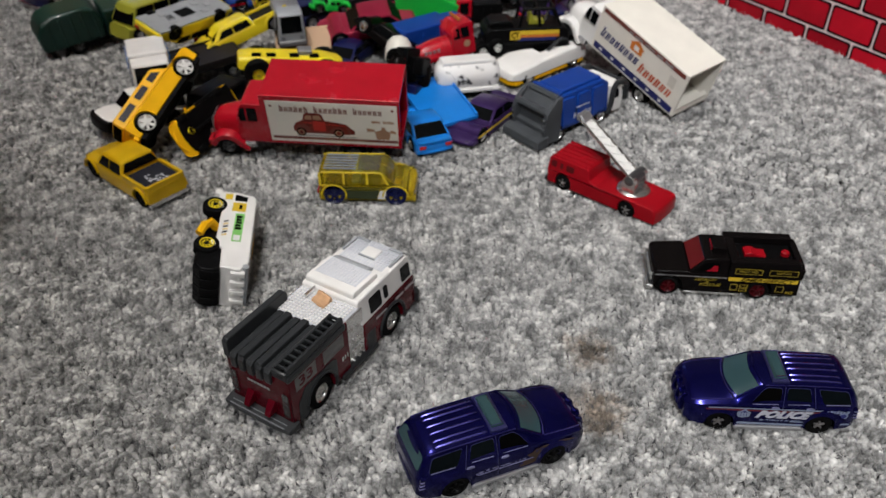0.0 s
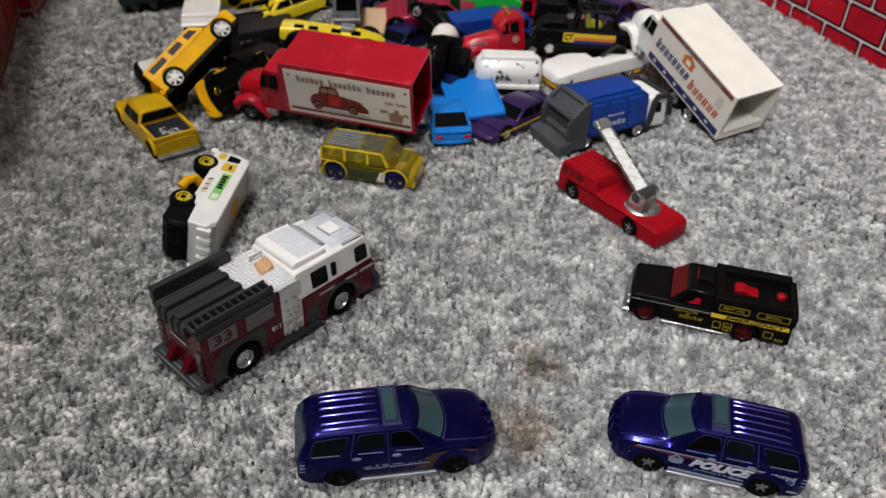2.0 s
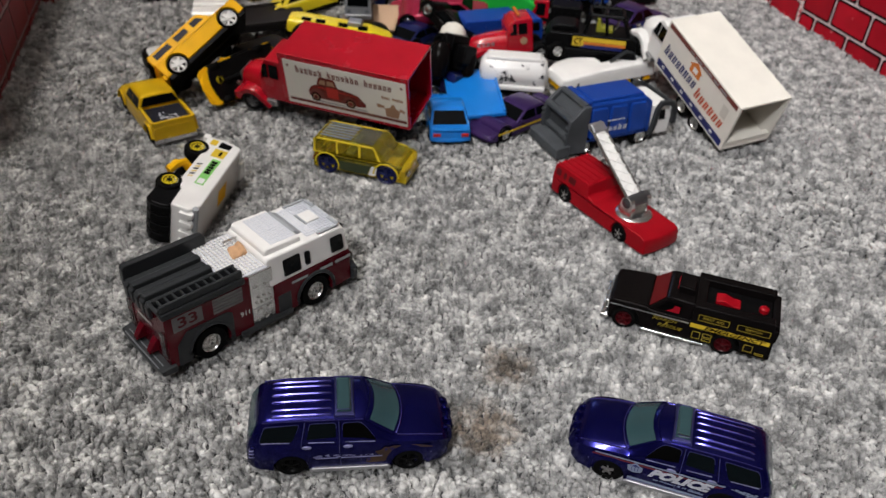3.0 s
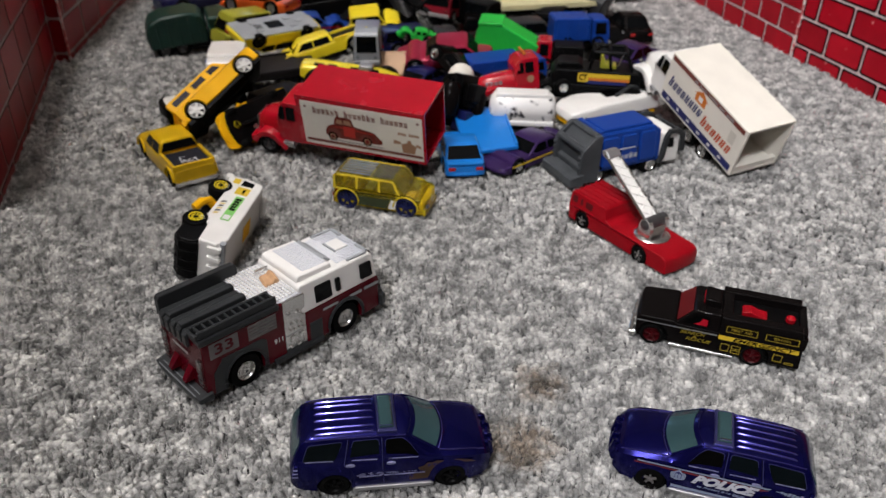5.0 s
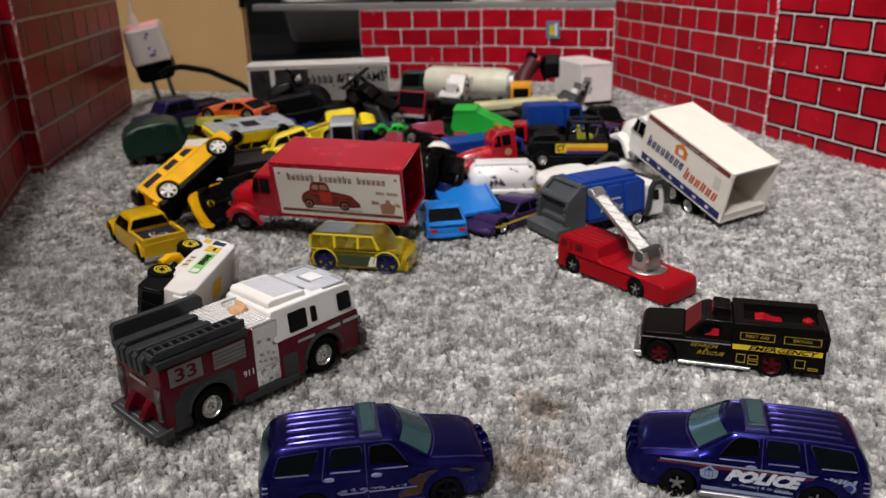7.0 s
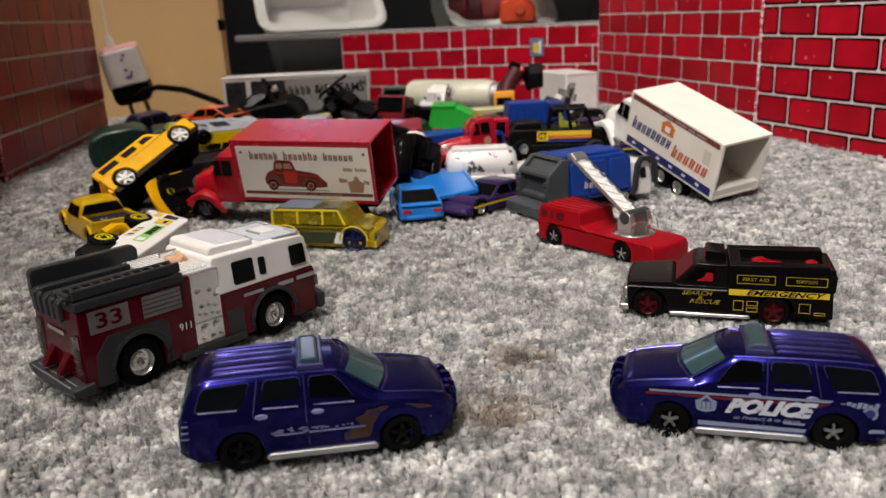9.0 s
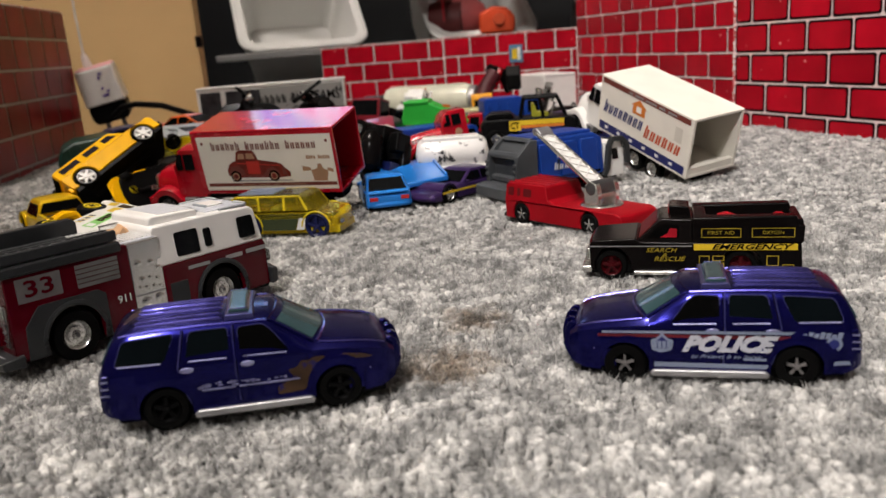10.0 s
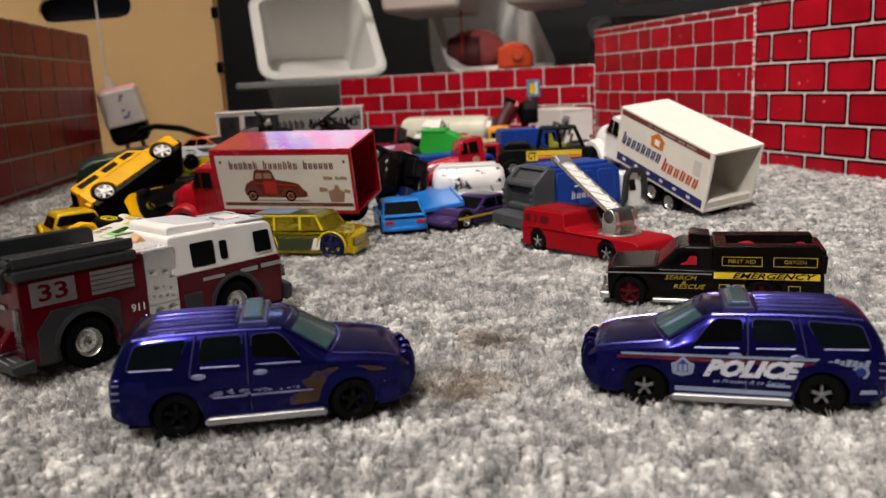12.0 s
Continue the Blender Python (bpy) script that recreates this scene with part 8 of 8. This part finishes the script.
for i in range(5):
    x = -27 + i * 9
    part("body_rib", slab([(x - 1, 9), (x + 1, 9), (x + 1, 33), (x - 1, 33)], 16.5, lambda a, b, c: (a, b * (1 - 0.0006 * max(c - 18, 0) ** 2), c)), BOTTLE_GREEN, green_truck, bevel=0.6)
part("cab", slab([(15, 5), (37, 5), (38.5, 14), (36, 25), (32, 29), (16, 30)], 14.5), BOTTLE_GREEN, green_truck, bevel=3.0, seg=3)
side_windows(green_truck, [round_poly([(33, 15), (22, 15), (22, 25), (31, 25)], 1.5)], 14.5, 14.5, 0, 30, WINDOW, 0.15)
pane(green_truck, [(38.4, -10, 15.5), (38.4, 10, 15.5), (36.6, 9, 24), (36.6, -9, 24)], WINDOW, "windshield", 0.5)
part("chassis", box(-32, 34, -11, 11, 3, 9), BLACK_PLASTIC, green_truck)
for s in (1, -1):
    for x in (26, -10, -25):
        wheel(green_truck, x, s * 15, 7, 7.2, 5, GUNMETAL, 5, 0.6)
toy_car("toy_bus", basis(-268, 640, 8, (-0.35, -0.93, 0.1), (0.1, -0.1, 1)), "olive yellow small bus with dark windows", OLIVE, "van", 50, 12.5, 29, 6)
pickup(mm(-372, 748, 4, 236, -4), "toy_pickup_truck", "dark blue pickup standing behind other toys", paint("deep_blue_enamel", (0.008, 0.008, 0.06), metal=0.2), BLACK_PLASTIC, 94, 17, 30, 0.62, 8, CHROME, False, G)
toy_car("toy_car", mm(-268, 682, 27, 171, -3), "orange die-cast coupe perched on the heap", ORANGE, "coupe", 76, 14, 19, 6.6, rim=DULL_METAL)
# middle of the heap
toy_car("toy_car", mm(-76, 640, 15, 196, -5, -14), "cherry red metallic sedan leaning in the heap", CHERRY, "sedan", 80, 15, 20, 6, glass=WINDOW)
part_green = thing("toy_dumper_body", mm(-30, 664, 17, 8), "leaf green plastic tipper body", "toy truck", G)
part("hopper", slab([(-24, 4), (22, 2), (28, 14), (8, 24), (-4, 30), (-22, 30), (-25, 18)], 13), GREEN, part_green, bevel=1.4)
part("rim", box(-23, -3, -13.6, 13.6, 28.6, 31), GREEN, part_green, bevel=0.7)
for s in (1, -1):
    wheel(part_green, -10, s * 12.8, 2, 6.5, 5, BLACK_PLASTIC, 5, 0.6)
    wheel(part_green, 14, s * 12.8, 2, 6.5, 5, BLACK_PLASTIC, 5, 0.6)
block_truck("toy_truck", mm(22, 716, 16, 24, 0), "blue truck raised on the heap", ROYAL, ROYAL, 50, 12, 28, 27, cab_len=16)
toy_car("toy_car", mm(88, 688, 0, 24), "dark navy car with yellow trim", NAVY, "coupe", 74, 14, 20, 6, stripe=YELLOW_INK)
block_truck("toy_truck", mm(14, 668, 10, 190), "red truck with black grille block", RED, BLACK_PLASTIC, 40, 10, 28, 22, cab_len=14)
toy_car("toy_van", basis(-165, 708, 14, (0.9, 0.4, 0.1), (0.1, -0.3, 0.95)), "bright yellow wedge-shaped van on the heap", LEMON, "wagon", 46, 12, 20, 5)
toy_car("toy_hot_rod", mm(-113, 674, 18, 200, 8), "small lime green hot rod with chrome engine", GREEN, "coupe", 34, 8, 11, 4)
block_truck("toy_truck", basis(-112, 752, 14, (-0.15, -0.95, 0.25), (0.05, 0.2, 1)), "dark red blocky truck cab", paint("deep_red_enamel", (0.16, 0.006, 0.014)), BLACK_PLASTIC, 46, 16, 32, 24, cab_len=22)
toy_car("toy_car", mm(-171, 800, 14, 15, 4), "black and grey car with glossy windows", BLACK, "sedan", 84, 15, 24, 7)
motorbike(mm(-248, 742, 2, 28, 18, -24) @ Matrix.Scale(1.7, 4), "black toy motorcycle with chrome parts leaning over")
motorbike(mm(-200, 762, 2, 75, 8, 34) @ Matrix.Scale(1.6, 4), "black toy motorcycle lying against a trailer")
motorbike(mm(-152, 770, 8, 150, 12, -30) @ Matrix.Scale(1.6, 4), "black toy motorcycle tipped over in the heap")
toy_car("toy_wagon", mm(-226, 748, 10, 24, 8), "black wagon with dark windows lying on other toys", BLACK_PLASTIC, "wagon", 84, 16, 32, 7, rim=BLACK_PLASTIC)
toy_car("toy_wagon", mm(-158, 782, 8, 200, 6), "black wagon with dark windows lying on other toys", BLACK_PLASTIC, "wagon", 76, 15, 30, 7, rim=BLACK_PLASTIC)
toy_car("toy_car", mm(-216, 690, 10, 32), "blue and red toy car half hidden", ROYAL, "coupe", 60, 13, 17, 5.4, stripe=RED)
toy_car("toy_car", mm(-60, 760, 0, 20), "black die-cast car buried in the heap", BLACK, "wagon", 70, 14, 22, 6)
toy_car("toy_car", mm(-100, 710, 2, 120), "dark grey die-cast car buried in the heap", DARK_GREY, "sedan", 66, 13, 20, 6)
toy_car("toy_wagon", mm(-160, 524, 0, 65), "black die-cast wagon wedged beside a red truck", BLACK_PLASTIC, "wagon", 64, 14, 24, 6, rim=BLACK_PLASTIC)
toy_car("toy_car", mm(-140, 580, 0, 140), "black die-cast car buried in the heap", BLACK, "coupe", 66, 13, 16, 5.4)
toy_car("toy_car", mm(-85, 620, 0, 70), "navy die-cast car buried in the heap", NAVY, "coupe", 66, 13, 16, 5.4)
toy_car("toy_car", mm(-195, 655, 0, 60), "black die-cast wagon buried in the heap", BLACK, "wagon", 66, 13, 20, 5.4)
# back rank
box_trailer(mm(-299, 765, 0, 19.2), 146, 38, 64, "white box trailer with dark photo sides and pale lettering")
tanker("toy_tanker", mm(-97, 900, 8, -10), "cream and silver road tanker", finish("cream_tank_enamel", (0.6, 0.6, 0.48), rough=0.35, coat=0.4), 104, 16.5, DULL_METAL, DULL_METAL)
semi_tractor(basis(-98, 842, 12, (-0.1, -0.9, 0.4), (0.1, 0.4, 0.9)), "white lorry tractor tipped nose-up", WHITE, L=56, w=11)
flatbed("toy_flatbed", mm(-34, 806, 22, 32, 0), "long cream and yellow flatbed trailer", finish("cream_yellow_deck", (0.62, 0.58, 0.34), rough=0.45), 118, 26, 3.5)
digger = thing("toy_digger", mm(-34, 876, 8, 100), "orange-yellow digger with black and maroon arm", "toy digger", G)
part("cab", slab([(-10, 6), (10, 6), (10, 24), (6, 28), (-8, 28), (-10, 22)], 11), ORANGE_Y, digger, bevel=1.2)
side_windows(digger, [[(8, 12), (-6, 12), (-6, 22), (6, 22)]], 11, 11, 0, 30, BLACK_PLASTIC, 0.2)
pane(digger, [(-10.3, 8, 12), (-10.3, -8, 12), (-10.3, -8, 22), (-10.3, 8, 22)], BLACK_PLASTIC, "windshield", 0.4)
part("arm", tube([(8, 0, 20), (16, -5, 34), (24, -14, 46)], 8.5, 10), finish("dark_maroon_plastic", (0.06, 0.01, 0.014), rough=0.5), digger, "dark maroon boom")
part("fore_arm", tube([(34, -30, 26), (32, -22, 46), (24, -8, 52)], 5.5, 8), BLACK_PLASTIC, digger)
part("claw", slab([(20, 28), (34, 28), (36, 46), (28, 54), (20, 44)], 8, lambda x, y, z: (x, y - 34, z)), BLACK_PLASTIC, digger, bevel=2)
part("red_ram", tube([(18, -14, 34), (28, -20, 50)], 3.5, 8), RED, digger)
for s in (1, -1):
    part("track", slab([(-16, 0), (16, 0), (19, 4), (16, 8), (-16, 8), (-19, 4)], 3.5, lambda a, b, c, s=s: (a, b + s * 9, c)), BLACK_PLASTIC, digger, bevel=1.2)
crane = thing("toy_crane_truck", mm(22, 852, 0, 250, 12, -14), "black and chrome crane truck leaning over", "toy truck", G)
part("chassis", box(-30, 26, -9, 9, 5, 11), BLACK_PLASTIC, crane, bevel=0.8)
part("cab", slab([(8, 10), (26, 10), (26, 22), (20, 29), (8, 29)], 10), DARK_GREY, crane, bevel=1.2)
part("mast", tube([(-8, 0, 10), (-4, 3, 34), (4, 6, 46)], 4.2, 8), CHROME, crane)
part("jib", slab([(-20, 30), (10, 34), (12, 40), (-18, 38)], 4), GREY_CLEAR, crane, bevel=0.8)
part("hook_block", box(6, 14, -4, 4, 26, 33), WHITE, crane, bevel=1.0)
for s in (1, -1):
    for x in (-20, 16):
        wheel(crane, x, s * 9.5, 6, 6.5, 4.5, CHROME, 5, 0.6)
box_trailer(mm(26, 920, 0, 122.0), 70, -38, 48, "plain white plastic box trailer", False)
toy_car("toy_car", mm(-330, 812, 0, 20), "dark orange car behind the heap", ORANGE, "coupe", 60, 13, 18, 5.4)
toy_car("toy_car", mm(-150, 945, 0, 5), "dark green car behind a tanker", finish("dark_teal_enamel", (0.006, 0.03, 0.025), rough=0.4), "wagon", 80, 16, 36, 7)
toy_car("toy_car", mm(-70, 950, 4, 15), "dark red car near the back wall", MAROON, "wagon", 70, 14, 26, 6)


# ---- behind the corral ----
CHARGER_LEAN = pose(0, 0, 0, 10, -7, 0) @ pose(0, 0, 0, 0, 0, 28)


def charger(m):
    t = thing("phone_charger", m, "white plug adapter with violet marks on black plug", "charger")
    part("adapter", slab([(-22, 46), (22, 46), (20.6, 87), (-20.6, 87)], 19, None, (-1, 1)), WHITE, t, bevel=2.6, seg=4)
    part("adapter_top", slab([(-19.6, 86.4), (19.6, 86.4), (19.2, 88.2), (-19.2, 88.2)], 17.8, None, (-1, 1)), finish("pink_plastic", (0.74, 0.36, 0.38), rough=0.5), t, "flat pink top", bevel=0.8)
    part("plug", slab([(-17, 25), (17, 25), (21, 31), (21, 46.2), (-21, 46.2), (-21, 31)], 17), BLACK_PLASTIC, t, "black mains plug", bevel=4.0, seg=4)
    for x in (-9, 9):
        part("pin", box(x - 2.2, x + 2.2, -3, 3, -4, 26), GUNMETAL, t, "metal plug pin", bevel=0.6)
    violet = finish("violet_ink", (0.14, 0.08, 0.35), rough=0.5, bump=0)
    for z, y0, y1 in ((54, 0, 7), (58, 6, 9), (62, 1, 4), (74, 1, 4), (78, 3, 7)):
        part("ink_mark", slab(round_poly([(y0, z), (y1, z + 0.8), (y1, z + 3.4), (y0, z + 2.6)], 0.8), 0.3, lambda a, b, c: (a, b - 19.2, c)), violet, t)
    part("cable_stub", lathe([(88, 5), (99, 4), (103, 2.4)], 12, "z", (-6, 0, 0)), finish("frosted_sleeve", (0.6, 0.55, 0.52), rough=0.4), t)
    upright = CHARGER_LEAN.inverted()
    part("cable", tube([Vector((-6, 0, 102)) + upright @ Vector(q) for q in ((0, 0, 0), (-2, 1, 40), (-3, 2, 120), (-2, 3, 220), (0, 4, 310))], 1.3, 8), finish("grey_white_cord", (0.55, 0.53, 0.5), rough=0.5), t, "thin white cord hanging down")
    return t


charger(mm(-492, 905, 5) @ CHARGER_LEAN @ Matrix.Scale(1.05, 4))
lead = part("power_lead", tube([(-500, 894, 30), (-462, 872, 46), (-440, 868, 49), (-400, 858, 46), (-350, 840, 34), (-312, 822, 18), (-290, 818, 6), (-262, 822, 4)], 3.4, 10), BLACK_PLASTIC)
tagged(lead, "thick black power lead running behind the heap", "cable")

box_ob = thing("cardboard_box", mm(-416, 982, 0, 0), "tall tan cardboard box with dark hand slot", "cardboard box")
slot = (-262, -118, 186, 217)
bm = bmesh.new()
mid_x, mid_z, half_w, half_h = (slot[0] + slot[1]) / 2, (slot[2] + slot[3]) / 2, (slot[1] - slot[0]) / 2, (slot[3] - slot[2]) / 2
angles = sorted({2 * math.pi * i / 64 for i in range(64)} | {math.atan2(z - mid_z, x - mid_x) % (2 * math.pi) for x in (-460, 0) for z in (-3, 420)})
loops = {0: [], 1: []}
for a in angles:
    c, d = math.cos(a), math.sin(a)
    far = min((0 - mid_x if c > 0 else mid_x + 460) / max(abs(c), 1e-6), (420 - mid_z if d > 0 else mid_z + 3) / max(abs(d), 1e-6))
    near = half_h / max(abs(d), 1e-6)
    if near * abs(c) > half_w - half_h:
        e = half_w - half_h
        near = e * abs(c) + math.sqrt(max(half_h ** 2 - (e * d) ** 2, 0.0))
    for k, r in ((0, near), (1, far)):
        loops[k].append([bm.verts.new((mid_x + r * c, y, mid_z + r * d)) for y in (0, 5)])
for i in range(len(angles)):
    j = (i + 1) % len(angles)
    for p, q in (((0, 0), (1, 0)), ((1, 0), (1, 1)), ((1, 1), (0, 1)), ((0, 1), (0, 0))):
        bm.faces.new((loops[p[0]][i][p[1]], loops[p[0]][j][p[1]], loops[q[0]][j][q[1]], loops[q[0]][i][q[1]]))
part("front_panel", bm, CARDBOARD, box_ob)
part("side_panel", box(-5, 0, 5.1, 12, -3, 420), CARDBOARD, box_ob)
part("inner_back", box(-455, -6, 12, 16, -3, 420), finish("dark_navy_cloth", (0.006, 0.008, 0.018), rough=0.9), box_ob, "dark blue contents behind the slot")
for z in (108, 176):
    part("edge_clip", box(-2, 4, -3, 5, z, z + 14), BLACK_PLASTIC, box_ob, bevel=1.0)

shelf = thing("storage_shelf", mm(0, 1290, 0), "black storage rack with grey board behind the corral", "shelf")
part("back_board", box(-860, 420, 330, 345, -3, 420), SHELF_BLACK, shelf)
part("upright", box(-840, -812, -10, 330, -3, 420), SHELF_BLACK, shelf, bevel=1.5)
part("upright", box(300, 328, -10, 330, -3, 420), SHELF_BLACK, shelf, bevel=1.5)
part("front_rail", box(-532, 420, -64, -44, 86, 97), SHELF_GREY, shelf, "pale grey front rail", bevel=2.5)
part("bottom_board", box(-860, 420, -20, 330, 0, 12), SHELF_BLACK, shelf)
part("rail", tube([(-812, 40, 330), (300, 40, 330)], 8, 10), SHELF_BLACK, shelf)


def storage_bin(m, W, D, H, label, col=None):
    """An open tub with a thick rounded rim; its mouth looks along -y."""
    t = thing("storage_bin", m, label, "storage bin", "bins on the rack")
    bm = bmesh.new()

    def ring(w, h, y, r, cz):
        pts = []
        for cx, cy, a0 in ((w - r, h - r, 0), (-w + r, h - r, 90), (-w + r, -h + r, 180), (w - r, -h + r, 270)):
            for i in range(6):
                a = radians(a0 + 18 * i)
                pts.append(bm.verts.new((cx + r * math.cos(a), y, cz + cy + r * math.sin(a))))
        return pts

    w, h = W / 2, H / 2
    rows = [ring(w, h, 4, 26, h), ring(w + 2, h + 2, 0, 28, h), ring(w + 1, h + 1, -3, 27, h), ring(w - 9, h - 9, -3, 20, h), ring(w - 10, h - 10, 2, 20, h), ring(w - 26, h - 24, D, 16, h)]
    n = 24
    for a, b in zip(rows, rows[1:]):
        for i in range(n):
            bm.faces.new((a[i], a[(i + 1) % n], b[(i + 1) % n], b[i]))
    bm.faces.new(rows[-1])
    outer = ring(w - 22, h - 20, D + 3, 16, h)
    for i in range(n):
        bm.faces.new((rows[0][i], rows[0][(i + 1) % n], outer[(i + 1) % n], outer[i]))
    bm.faces.new(outer)
    part("tub", bm, col or BIN_WHITE, t)
    rim = []
    for cx, cy, a0 in ((w - 24, h - 24, 0), (-w + 24, h - 24, 90), (-w + 24, -h + 24, 180), (w - 24, -h + 24, 270)):
        rim += [(cx + 28 * math.cos(radians(a0 + 18 * i)), -1, h + cy + 28 * math.sin(radians(a0 + 18 * i))) for i in range(6)]
    part("rim", tube(rim + rim[:2], 3.2, 8), col or BIN_WHITE, t, "rolled tub rim")
    return t


lean = pose(0, 0, 0, 0, 0, 31) @ pose(0, 0, 0, -47, 0, 0)
storage_bin(mm(-487, 1240, 102) @ lean @ pose(0.099, 0, 0), 198, 120, 205, "white plastic tub tilted back on the rack")
storage_bin(mm(-172, 1240, 96) @ lean @ pose(0.082, 0, 0), 164, 120, 205, "white plastic tub holding red and orange toys")
storage_bin(mm(56, 1246, 99) @ lean @ pose(0.1, 0, 0), 200, 110, 92, "smoky grey plastic tub on the rack", finish("smoky_grey_plastic", (0.085, 0.08, 0.075), rough=0.4, scale=20))
beige = finish("beige_white_plastic", (0.55, 0.48, 0.44), rough=0.5, scale=20, vary=0.05)
for x, half in ((-196, 58), (-27, 49), (108, 45)):
    upper = thing("storage_bin", mm(x * 1.03 - 4, 1190, 184), "beige white tub on the upper tier of the rack", "storage bin", "bins on the rack")
    part("tub", slab([(-half, 0), (half, 0), (half + 14, 110), (-half - 14, 110)], 75, lambda a, b, c: (a, b + 75, c)), beige, upper, bevel=9, seg=4)
    part("rim", box(-half - 20, half + 20, -6, 156, 106, 114), beige, upper, bevel=3.0)
ball = thing("toy_helmet", mm(-150, 1304, 108), "pinkish red rounded toy in the tub", "toy")
part("shell", lathe([(-44, 5), (-40, 20), (-27, 30), (0, 34), (24, 28), (40, 16), (46, 3)], 36, "x", (0, 0, 20)), finish("rose_red_plastic", (0.42, 0.1, 0.1), rough=0.45), ball)
part("dark_band", lathe([(-34, 30), (-10, 34), (16, 30)], 20, "x", (-4, -14, 12)), finish("dark_wine_plastic", (0.1, 0.02, 0.02), rough=0.5), ball)
orange_toy = thing("toy_block", mm(-88, 1296, 98, 8), "orange-red plastic toy in the tub", "toy")
part("block", slab([(-26, 0), (26, 0), (28, 22), (18, 36), (-6, 40), (-26, 30)], 24), finish("orange_red_plastic", (0.62, 0.07, 0.02), rough=0.45), orange_toy, bevel=5, seg=3)
part("knob", lathe([(-30, 8), (-22, 9), (-18, 5)], 14, "y", (4, 0, 20)), finish("orange_red_knob", (0.55, 0.08, 0.03), rough=0.4), orange_toy)
string = part("hanging_string", tube([(-153, 1222, 120), (-154, 1223, 260), (-152, 1226, 330)], 1.4, 6), RED_MATT)
tagged(string, "thin red string hanging over a tub", "string")
sticker = thing("sticker", mm(-29, 1089, 70, -8.5), "small blue and yellow sticker on brick card", "sticker")
part("sheet", box(-9, 9, -1.4, -0.9, -11, 11), finish("blue_sticker", (0.08, 0.2, 0.32), rough=0.4), sticker, bevel=0.2)
part("picture", box(-5, 2, -1.7, -1.45, -7, 6), YELLOW_INK, sticker)
part("mark", box(2.5, 6, -1.7, -1.45, -8, 8), WHITE_INK, sticker)
